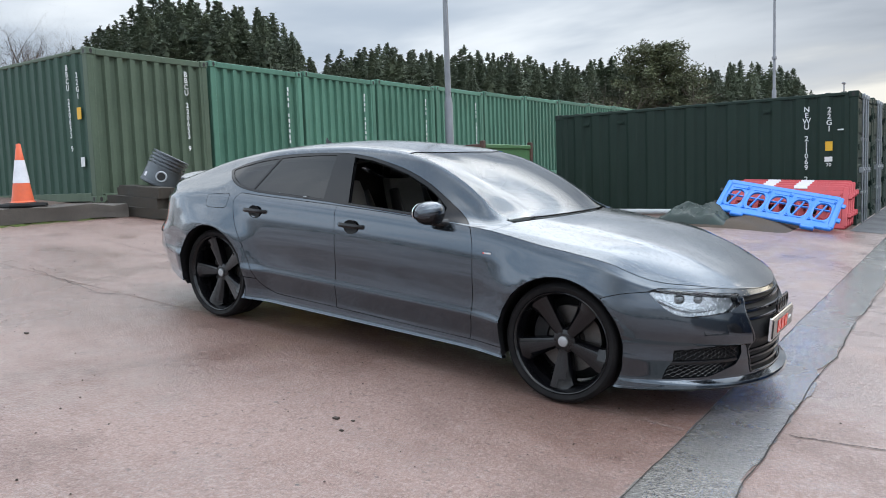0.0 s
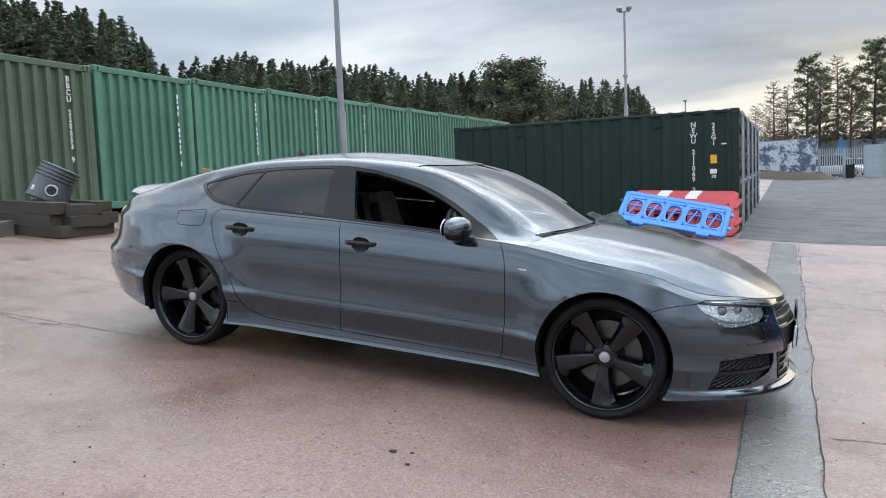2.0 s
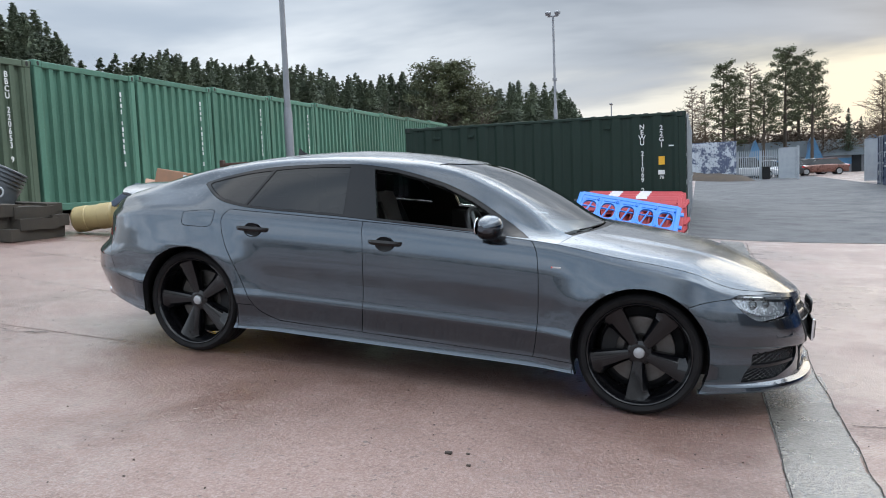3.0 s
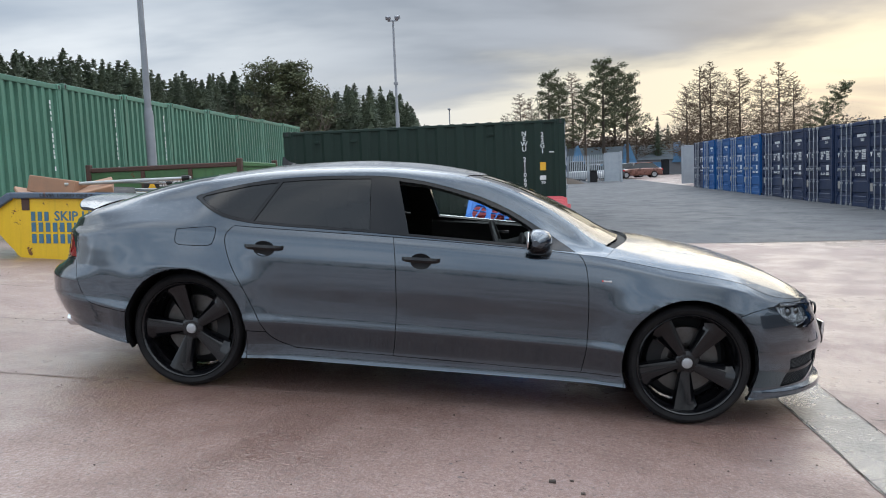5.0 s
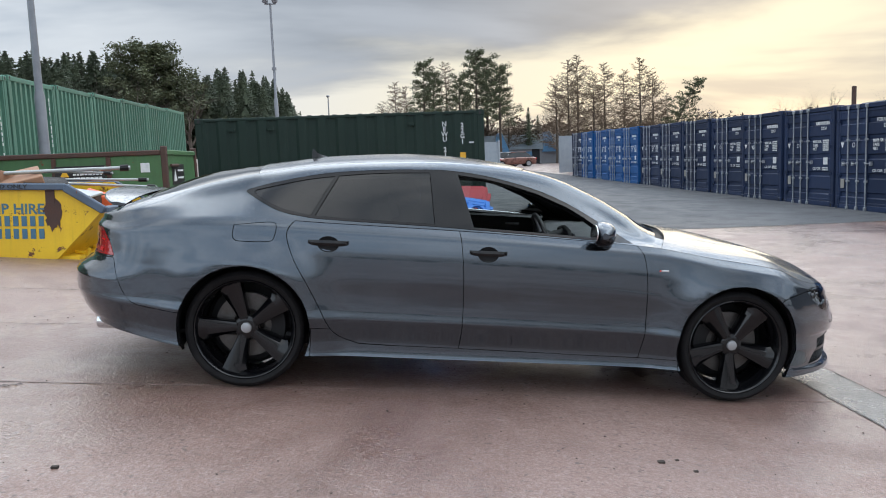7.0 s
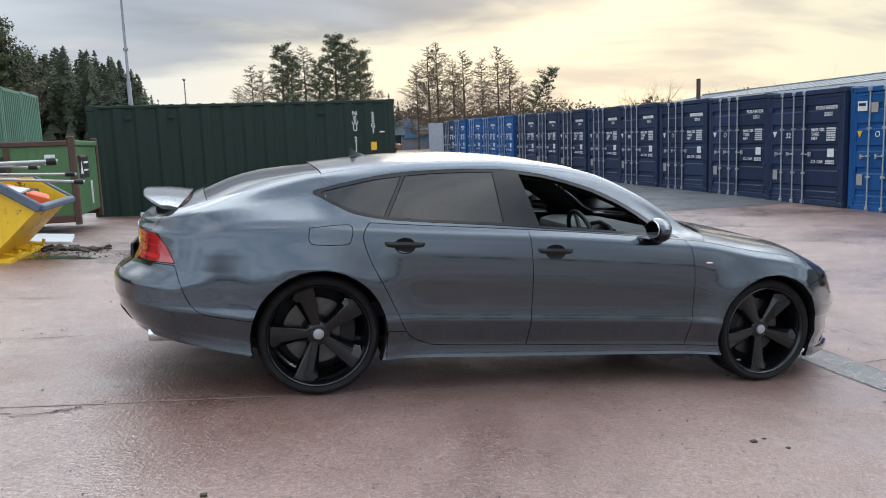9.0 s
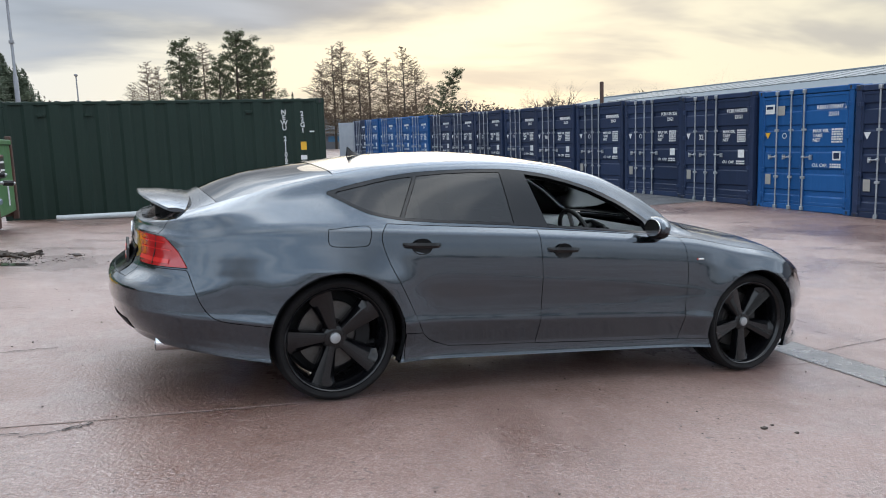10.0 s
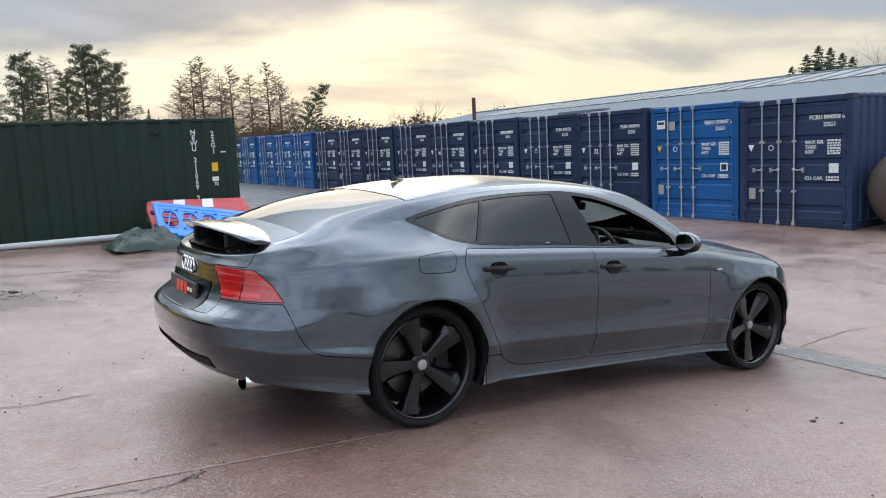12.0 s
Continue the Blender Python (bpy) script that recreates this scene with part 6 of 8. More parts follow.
scrap_box("cardboard_box", "damp flattened brown cardboard box in skip", (-5.10, 4.25, 1.34), (0.75, 0.55, 0.10), (14, -12, 25), CARDBOARD)
scrap_box("cardboard_box", "damp crushed brown cardboard box in skip", (-5.42, 4.45, 1.38), (0.8, 0.6, 0.22), (-10, 8, -15), CARDBOARD)
scrap_box("cardboard_sheet", "torn brown cardboard sheet in skip", (-5.78, 4.3, 1.33), (0.5, 0.6, 0.05), (8, 14, 40), CARDBOARD)
scrap_box("board", "pale painted board lying in skip", (-4.40, 4.2, 1.19), (0.75, 0.32, 0.03), (10, 8, -18), PALE)
scrap_box("plastic_crate", "orange plastic crate in skip", (-4.12, 4.6, 1.08), (0.45, 0.4, 0.12), (5, 20, 15), ORANGE)
scrap_box("rubbish_bag", "black rubbish bag in skip", (-4.72, 4.35, 1.27), (0.5, 0.4, 0.16), (12, 4, 30), MATT_BLACK)
scrap_box("rubble_heap", "mixed dark rubble filling the skip", (-4.955, 4.40, 1.02), (1.75, 1.35, 0.28), (0, 1, 1.5), DEBRIS)
for i, (a, b, r) in enumerate((((-5.25, 4.1, 1.44), (-3.75, 4.55, 1.46), 0.024), ((-5.5, 4.6, 1.37), (-3.6, 4.75, 1.30), 0.016), ((-4.9, 4.2, 1.33), (-3.55, 4.9, 1.20), 0.018), ((-5.1, 4.8, 1.46), (-3.9, 4.35, 1.40), 0.015))):
    g = Geo().tube([a, [(p + q) / 2 + 0.004 for p, q in zip(a, b)], b], r, 10)
    ob = thing("metal_pole", "dull metal pole thrown into skip", "pole")
    part("tube", g, ALU, ob, "", True)
    d = (Vector(b) - Vector(a)).normalized()
    part("clamp", Geo().tube([Vector(b) - d * 0.12, Vector(b) - d * 0.02], r * 1.7, 8), MATT_BLACK, ob, "black end clamp")


def green_waste_container():
    s = thing("waste_container", "green open waste container with rusty brown frame", "skip", pose(-6.85, 7.3, 0.50, 0, 0, -1))
    L, W, H = 2.80, 1.85, 1.25
    for y in (0.03, W - 0.05):
        part("side_panel", Geo().box((0.06, y, 0.14), (L - 0.06, y + 0.02, H - 0.06), 0.004), SKIP_GREEN, s)
    for x in (0.03, L - 0.05):
        part("end_panel", Geo().box((x, 0.06, 0.14), (x + 0.02, W - 0.06, H - 0.06), 0.004), SKIP_GREEN, s)
    part("floor_panel", Geo().box((0.05, 0.05, 0.12), (L - 0.05, W - 0.05, 0.15), 0.004), RUST_STEEL, s)
    for x in (0.0, L - 0.09):
        for y in (0.0, W - 0.09):
            part("corner_post", Geo().box((x, y, 0.0), (x + 0.09, y + 0.09, H + 0.06), 0.012), RUST_STEEL, s, "rusty corner post")
    for y in (0.0, W - 0.07):
        part("top_rail", Geo().box((0.09, y, H - 0.08), (L - 0.09, y + 0.07, H), 0.012), RUST_STEEL, s, "rusty top rail")
        part("bottom_rail", Geo().box((0.09, y, 0.04), (L - 0.09, y + 0.07, 0.15), 0.012), RUST_STEEL, s, "rusty bottom rail")
    for x in (0.0, L - 0.07):
        part("end_rail", Geo().box((x, 0.09, H - 0.08), (x + 0.07, W - 0.09, H), 0.012), SKIP_GREEN, s)
    for x in (1.0, 1.85):
        part("side_rib", Geo().box((x, -0.005, 0.15), (x + 0.07, 0.03, H - 0.08), 0.008), RUST_STEEL, s, "rusty side rib")
    part("warning_sign", Geo().box((1.05, -0.010, 0.70), (1.83, 0.026, 1.04), 0.003), BLACK_PRINT, s, "black warning sign")
    tri = Geo().at(pose(1.20, -0.012, 0.93) @ FACE).prism([(-0.07, -0.06), (0.07, -0.06), (0, 0.07)], 0, 0.004)
    part("warning_mark", tri, YELLOW_PRINT, s)
    part("print", bars(3, 0.45, 0.03, 0.06), WHITE_PRINT, s).matrix_local = pose(1.33, -0.012, 0.98)
    part("sticker", Geo().box((2.38, 0.018, 0.90), (2.52, 0.031, 1.05), 0.002), WHITE_PRINT, s, "square white sticker")
    part("warning_sign", Geo().box((L - 0.035, 0.35, 0.68), (L - 0.024, 1.05, 1.02), 0.003), BLACK_PRINT, s, "black warning sign")
    tri = Geo().at(pose(L - 0.022, 0.50, 0.84, 90, 0, 90)).prism([(-0.09, -0.10), (0.09, -0.10), (0, 0.10)], 0, 0.004)
    part("warning_mark", tri, WHITE_PRINT, s)
    part("print", Geo().box((L - 0.026, 0.66, 0.90), (L - 0.018, 0.98, 0.93), 0.002), WHITE_PRINT, s)
    part("print", Geo().box((L - 0.026, 0.66, 0.78), (L - 0.018, 0.98, 0.81), 0.002), WHITE_PRINT, s)
    part("scrape", Geo().box((L - 0.032, 1.12, 0.25), (L - 0.026, 1.25, 0.62), 0.003), PALE, s, "pale scraped patch")
    part("latch", Geo().tube([(L + 0.02, 0.15, 1.0), (L + 0.02, 0.55, 1.0)], 0.025, 8), RUST_STEEL, s, "rusty latch bar")


green_waste_container()
scrap_box("board", "white board lying on damp ground", (-4.35, 6.1, ground_z(-4.35, 6.1) + 0.03), (0.75, 0.9, 0.05), (1, 5.3, 8), PALE)


# ---- traffic cone, slab, timber stack and the big piston ----
def traffic_cone(m):
    c = thing("traffic_cone", "large orange traffic cone with white reflective sleeve", "cone", m)
    H = 0.94
    r = lambda z: 0.165 - 0.135 * z / H
    part("base", Geo().at(pose(0, 0, 0, 0, 0, 22)).lathe([(0.0, 0.0), (0.34, 0.0), (0.35, 0.02), (0.34, 0.05), (0.20, 0.07), (0.0, 0.07)], 8), MATT_BLACK, c, "black rubber base")
    part("lower_cone", Geo().lathe([(0.19, 0.06), (r(0.07), 0.09), (r(0.36), 0.36)], 32), ORANGE, c, "", True)
    part("sleeve", Geo().lathe([(r(0.36) + 0.003, 0.36), (r(0.70) + 0.003, 0.70)], 32), CONE_WHITE, c, "white reflective sleeve", True)
    part("upper_cone", Geo().lathe([(r(0.70), 0.70), (r(0.88), 0.88), (0.035, 0.885), (0.035, 0.93), (0.025, 0.945), (0.0, 0.945)], 32), ORANGE, c, "", True)


def rough_block(name, label, cat, lo, hi, mat, seed, wob=0.03, n=(14, 8, 3), kind=""):
    """A block with worn, uneven faces."""
    g = bmesh.new()
    bmesh.ops.create_cube(g, size=1.0)
    bmesh.ops.subdivide_edges(g, edges=list(g.edges), cuts=6, use_grid_fill=True)
    for v in g.verts:
        p = Vector([lo[i] + (v.co[i] + 0.5) * (hi[i] - lo[i]) for i in range(3)])
        d = Vector([noise.noise(p * 2.3 + Vector((seed, i * 7, 0))) + 0.5 * noise.noise(p * 7 + Vector((seed, i * 5, 3))) for i in range(3)])
        v.co = p + d * wob
    ob = bm_part(name, g, mat, None, label)
    return tagged(ob, label, cat, "", kind)


rough_block("kerb_slab", "worn concrete slab edged with moss", "slab", (-9.4, 0.2, 0.72), (-7.35, 2.15, 0.92), STONE, 3, 0.05)
moss_g = Geo()
rng = random.Random(11)
for i in range(260):
    t = rng.random()
    x, y = -7.55 + 0.25 * rng.random() - 0.1 * t, 0.0 + 2.1 * t
    z = ground_z(x, y)
    r = 0.02 + 0.05 * rng.random()
    moss_g.at(pose(x, y, z, 0, 5, rng.random() * 90) @ Matrix.Diagonal((1, 1, 0.35, 1))).lathe([(r, 0.0), (r * 0.8, r * 0.5), (r * 0.3, r * 0.8), (0.0, r * 0.85)], 6)
tagged(part("moss", moss_g, MOSS, None, "yellow-green moss along the slab", True), "", "moss", "", "stuff")
traffic_cone(pose(-8.40, 1.10, 0.925, 0, 0, 10))


def beam(m, L, h, w, label="weathered dark timber baulk in a stack"):
    ob = rough_block("timber_baulk", label, "timber", (-L / 2, -w / 2, 0), (L / 2, w / 2, h), TIMBER, m.translation.x * 3 + m.translation.z * 9, 0.018)
    ob.matrix_world = m
    return tagged(ob, "", "", "timber stack")


for k, (z, pull) in enumerate(((0.70, 0.0), (0.86, -0.10), (1.02, 0.02))):
    beam(pose(-7.32 + pull, 2.35 + 0.05 * k, z, 0, 3, 4 - 6 * k), 1.5 - 0.1 * k, 0.155, 0.26)
    beam(pose(-7.32 - pull, 3.12, z, 0, 3, -3), 1.4, 0.155, 0.26)
    beam(pose(-7.95 + pull * 0.5, 2.74, z + 0.004, 3, 0, 84 + 4 * k), 0.62, 0.15, 0.25)
    beam(pose(-6.72 - pull * 0.5, 2.74, z - 0.06, 3, 0, 92 - 3 * k), 0.62, 0.15, 0.25)
rough_block("earth_fill", "dark soil inside the timber stack", "soil", (-7.75, 2.45, 0.7), (-6.85, 3.10, 1.12), EARTH, 8, 0.05)


def piston():
    """An upturned engine piston: ribbed crown, cross hole with a raised rim."""
    p = thing("engine_piston", "huge dark cast-iron piston with ring grooves, tilted on timber", "piston", pose(-7.40, 2.72, 1.165, 0, 28, 50) @ Matrix.Scale(0.9, 4))
    prof = [(0.0, 0.0), (0.27, 0.0), (0.315, 0.02), (0.318, 0.05), (0.312, 0.055), (0.312, 0.33)]
    z = 0.33
    for i in range(4):
        prof += [(0.322, z), (0.322, z + 0.034), (0.276, z + 0.036), (0.276, z + 0.058)]
        z += 0.060
    prof += [(0.320, z), (0.320, z + 0.02), (0.305, z + 0.03), (0.0, z + 0.03)]
    part("piston_body", Geo().lathe(prof, 56), IRON, p, "", True)
    rim = Geo().at(pose(0.02, -0.302, 0.20, 90, 0, 0)).lathe([(0.070, -0.02), (0.070, 0.018), (0.085, 0.022), (0.098, 0.012), (0.098, -0.02)], 32)
    part("pin_boss", rim, GALVANISED, p, "bright worn rim of the pin hole", True)
    # flat black disc on the uncut body paints the shade within the hole
    part("pin_hole", Geo().at(pose(0.02, -0.316, 0.20, 90, 0, 0)).lathe([(0.0, 0.0), (0.072, 0.0)], 28), BLACK_PRINT, p, "black disc for the shaded pin hole")
    part("stamp", Geo().box((-0.26, -0.215, 0.10), (-0.20, -0.19, 0.18), 0.01), CONE_WHITE, p, "white paint mark")


piston()

# cream drum lying beside the timber
drum = thing("plastic_drum", "cream plastic drum lying on its side", "drum", pose(-6.75, 3.95, 0.90, 0, 84, 20))
part("drum_body", Geo().lathe([(0.0, -0.30), (0.16, -0.30), (0.19, -0.27), (0.195, -0.1), (0.185, -0.09), (0.185, 0.09), (0.195, 0.1), (0.19, 0.27), (0.16, 0.30), (0.0, 0.30)], 28), CREAM, drum, "", True)
part("cap", Geo().at(pose(0.10, 0, 0.30)).lathe([(0.0, 0.03), (0.03, 0.03), (0.03, 0.0)], 14), MATT_BLACK, drum, "black screw cap")


# ---- plastic barriers, tarpaulin and litter ----
def barrier_geo(solid):
    """A moulded barrier panel in the local xz plane, 1.95 by 0.98 m."""
    g = Geo()
    g.box((0.06, -0.03, 0.86), (1.89, 0.03, 0.98), 0.02)
    g.box((0.03, -0.03, 0.06), (1.92, 0.03, 0.20), 0.02)
    g.box((0.0, -0.035, 0.10), (0.10, 0.035, 0.95), 0.025).box((1.85, -0.035, 0.10), (1.95, 0.035, 0.95), 0.025)
    for x in (0.46, 0.82, 1.18, 1.54):
        g.box((x - 0.06, -0.028, 0.18), (x - 0.015, 0.028, 0.88), 0.015)
    top = 0.60 if solid else 0.80
    if solid:
        g.box((0.08, -0.030, 0.60), (1.87, 0.030, 0.88), 0.01)
    for c in (0.255, 0.615, 0.975, 1.335, 1.695):
        for k in range(28):
            a0, a1 = 2 * math.pi * k / 28, 2 * math.pi * (k + 1) / 28
            hole = lambda a: (c + math.copysign(abs(math.cos(a)) ** 0.7, math.cos(a)) * 0.135, 0.50 + math.copysign(abs(math.sin(a)) ** 0.8, math.sin(a)) * 0.235)

            def cell(a):
                k2 = min(0.182 / max(abs(math.cos(a)), 1e-6), 0.37 / max(abs(math.sin(a)), 1e-6))
                return c + math.cos(a) * k2, 0.52 + math.sin(a) * k2

            g.at(pose(0, 0.02, 0, 90, 0, 0)).prism([hole(a0), cell(a0), cell(a1), hole(a1)], 0, 0.04)
        g.at(Matrix.Identity(4))
        for dx in (-0.02,):
            g.at(pose(c + dx, 0, 0.49, 0, 14, 0)).box((-0.013, -0.018, -0.215), (0.013, 0.018, 0.215), 0.005)
        g.at(pose(c - 0.01, 0, 0.56)).box((-0.13, -0.016, -0.011), (0.13, 0.016, 0.011), 0.004)
        g.at(Matrix.Identity(4))
        for dx, dz in ((-0.15, 0.24), (0.15, 0.78)):
            g.at(pose(c + dx, -0.02, dz, 90, 0, 0)).lathe([(0.030, 0.0), (0.030, 0.020), (0.020, 0.024), (0.012, 0.012), (0.0, 0.012)], 10)
        g.at(pose(c, 0, 0.775)).box((-0.11, -0.030, -0.012), (0.11, -0.018, 0.012), 0.005)
        g.at(pose(c, 0, 0.235)).box((-0.10, -0.030, -0.012), (0.10, -0.018, 0.012), 0.005)
        g.at(Matrix.Identity(4))
    for x in (0.30, 1.45):
        g.box((x, -0.035, 0.0), (x + 0.22, 0.035, 0.08), 0.015)
    return g


def barrier(label, mat, m, stripes, me, feet=True):
    b = thing("barrier", label, "barrier", m, "stacked plastic barriers")
    part("panel", me, mat, b)
    for z in (0.30, 0.70):
        part("connector", Geo().box((1.945, -0.02, z), (2.01, 0.02, z + 0.10), 0.01), mat, b)
        part("connector", Geo().box((-0.06, -0.02, z - 0.1), (0.005, 0.02, z), 0.01), MATT_BLACK, b, "dark worn connector lug")
    if stripes:
        for x in (0.50, 1.06):
            part("reflective_strip", Geo().box((x, -0.042, 0.895), (x + 0.22, -0.031, 0.968), 0.002), CONE_WHITE, b, "white reflective strip")
    for x in (0.34, 1.50) if feet else ():
        part("foot", Geo().box((x, -0.10, -0.02), (x + 0.14, 0.10, 0.05), 0.015), MATT_BLACK, b, "black rubber foot")
    return b


red_me = barrier_geo(True).data("panel", RED_PLASTIC)
blue_me = barrier_geo(False).data("panel", BLUE_PLASTIC)
for i in range(4):
    barrier("faded red plastic barrier in a leaning stack", RED_PLASTIC, pose(-0.40 + 0.02 * i, 9.78 + 0.11 * i, 0.06 + 0.012 * i, -38 + 2 * i, 2.5, 7), True, red_me)


def frame_from(origin, along, up):
    ux = (Vector(along) - Vector(origin)).normalized()
    uz = Vector(up) - Vector(origin)
    uz = (uz - ux * uz.dot(ux)).normalized()
    uy = uz.cross(ux)
    m = Matrix((ux, uy, uz)).transposed().to_4x4()
    m.translation = origin
    return m


barrier("bright blue plastic barrier leaning on red ones", BLUE_PLASTIC, frame_from((-0.50, 9.18, 0.40), (1.42, 9.22, 0.02), (-0.36, 9.90, 0.86)), False, blue_me, False)

heap = []
for i in range(25):
    row = []
    for j in range(25):
        u, v = i / 24 * 2 - 1, j / 24 * 2 - 1
        x, y = -0.25 + 1.15 * u, 9.55 + 1.05 * v
        h = max(0.0, 1 - u * u) * max(0.0, 1 - v * v)
        row.append((x, y, ground_z(x, y) - 0.03 + 0.25 * h ** 0.7 * (0.8 + 0.5 * noise.noise((x * 2, y * 2, 1)))))
    heap.append(row)
tagged(part("earth_heap", Geo().sheet([list(r) for r in zip(*heap)]), EARTH, None, "low heap of dark earth by container", True), "", "earth", "", "stuff")
cover = []
for i in range(31):
    row = []
    for j in range(31):
        u, v = i / 30 * 2 - 1, j / 30 * 2 - 1
        x, y = -0.74 + 0.60 * u, 9.10 + 0.5 * v
        h = max(0.0, 1 - abs(u) ** 2.4) * max(0.0, 1 - abs(v) ** 2.4)
        fold = 0.10 * noise.noise((x * 4, y * 4, 2)) + 0.16 * (0.35 - abs(noise.noise((x * 6, y * 6, 5)))) + 0.09 * (0.3 - abs(noise.noise((x * 14, y * 14, 8))))
        row.append((x + 0.05 * noise.noise((x * 6, y * 6, 9)), y, ground_z(x, y) + 0.03 + 0.27 * h ** 0.6 + fold * (0.3 + 0.7 * h)))
    cover.append(row)
tagged(part("tarpaulin", Geo().sheet([list(r) for r in zip(*cover)]), TARP, None, "crumpled dark green tarpaulin over a heap", True), "", "tarpaulin")
tagged(part("plastic_pipe", Geo().tube([(-3.62, 10.76, 0.33), (-2.2, 10.75, 0.315), (-0.80, 10.74, 0.305)], 0.055, 12), PALE, None, "long pale plastic pipe along container base", True), "", "pipe")
bag = Geo().sheet([[(0.15 + 0.20 * u + 0.02 * noise.noise((u * 4, v * 4, 3)), 8.95 + 0.07 * v, ground_z(0.2, 8.95) + 0.02 + 0.07 * (1 - u * u) * (1 - v * v) + 0.03 * noise.noise((u * 3, v * 3, 7))) for u in np.linspace(-1, 1, 13)] for v in np.linspace(-1, 1, 9)])
tagged(part("plastic_bag", bag, PALE, None, "crumpled white plastic bag on ground", True), "", "litter")

# ---- lamp posts ----
def lamp_post():
    p = thing("lamp_post", "tall grey steel lamp post beside green containers", "lamp post", pose(-7.76, 11.6, ground_z(-7.76, 11.6), 0, 0, 0))
    part("base_section", Geo().lathe([(0.12, 0.0), (0.11, 0.05), (0.105, 2.6), (0.078, 2.75)], 20), POST_PAINT, p, "", True)
    part("shaft", Geo().lathe([(0.078, 2.74), (0.06, 6.0), (0.05, 8.0)], 20), POST_PAINT, p, "", True)
    part("bracket", Geo().tube([(0, 0, 7.95), (0.3, -0.1, 8.2), (0.8, -0.3, 8.28)], 0.03, 8), POST_PAINT, p, "", True)
    part("lamp_head", Geo().box((0.7, -0.42, 8.22), (1.3, -0.18, 8.34), 0.05), POST_PAINT, p, "")


def flood_mast(x, y, z0, top, heads):
    p = thing("floodlight_mast", "tall grey mast with twin floodlights", "lamp post", pose(x, y, z0))
    h = top - z0
    part("mast", Geo().lathe([(0.16, 0.0), (0.15, h * 0.45), (0.10, h * 0.46), (0.08, h)], 14), POST_PAINT, p, "", True)
    part("collar", Geo().lathe([(0.0, h * 0.62), (0.17, h * 0.62), (0.17, h * 0.635), (0.0, h * 0.635)], 12), POST_PAINT, p)
    part("cross_arm", Geo().box((-0.42, -0.05, h - 0.05), (0.42, 0.05, h + 0.05), 0.02), POST_PAINT, p)
    for sx in (-1, 1):
        g = Geo().at(pose(sx * 0.36, -0.1, h + 0.22, 35, 0, sx * -20)).box((-0.20, -0.16, -0.15), (0.20, 0.12, 0.15), 0.05)
        part("floodlight", g, POST_PAINT, p, "grey floodlight")


lamp_post()
flood_mast(-8.45, 53.2, 0.9, 13.5, 2)

# ---- brown tank beside the blue row ----
tank = thing("tank", "brown painted steel tank lying on its side", "tank", pose(11.02, 2.62, 0.48, 0, 90, 0))
part("shell", Geo().lathe([(0.0, -0.16), (0.35, -0.13), (0.62, -0.04), (0.72, 0.08), (0.73, 0.3), (0.73, 3.0), (0.6, 3.12), (0.0, 3.2)], 40), BROWN_TANK, tank, "", True)
for x in (0.5, 2.4):
    part("cradle", Geo().box((0.55, -0.6, x), (0.85, 0.6, x + 0.2), 0.02), RUST_STEEL, tank)


# ---- trees and woods ----
NEEDLES = material("dark_conifer_needles", (0.112, 0.138, 0.082), (0.040, 0.058, 0.038), 0.8, scale=0.5, fine=9, bump=0)
PINE_GREEN = material("pine_needles", (0.105, 0.118, 0.055), (0.048, 0.060, 0.031), 0.8, scale=0.8, fine=9, bump=0)
BARK = material("grey_brown_bark", (0.095, 0.075, 0.058), (0.055, 0.043, 0.034), 0.9, scale=3, fine=20, bump=0.4)
TWIGS = material("bare_brown_twigs", (0.120, 0.086, 0.062), (0.075, 0.054, 0.040), 0.9, scale=1, fine=12, bump=0)
DEAD_LARCH = material("bare_larch_twigs", (0.150, 0.105, 0.068), (0.10, 0.07, 0.046), 0.9, scale=1, fine=12, bump=0)


class Leaves:
    """Loose triangles, gathered quickly."""

    def __init__(self):
        self.p = []

    def tri(self, a, b, c):
        self.p += [a, b, c]

    def array(self):
        return np.array(self.p, dtype=np.float64).reshape(-1, 3)


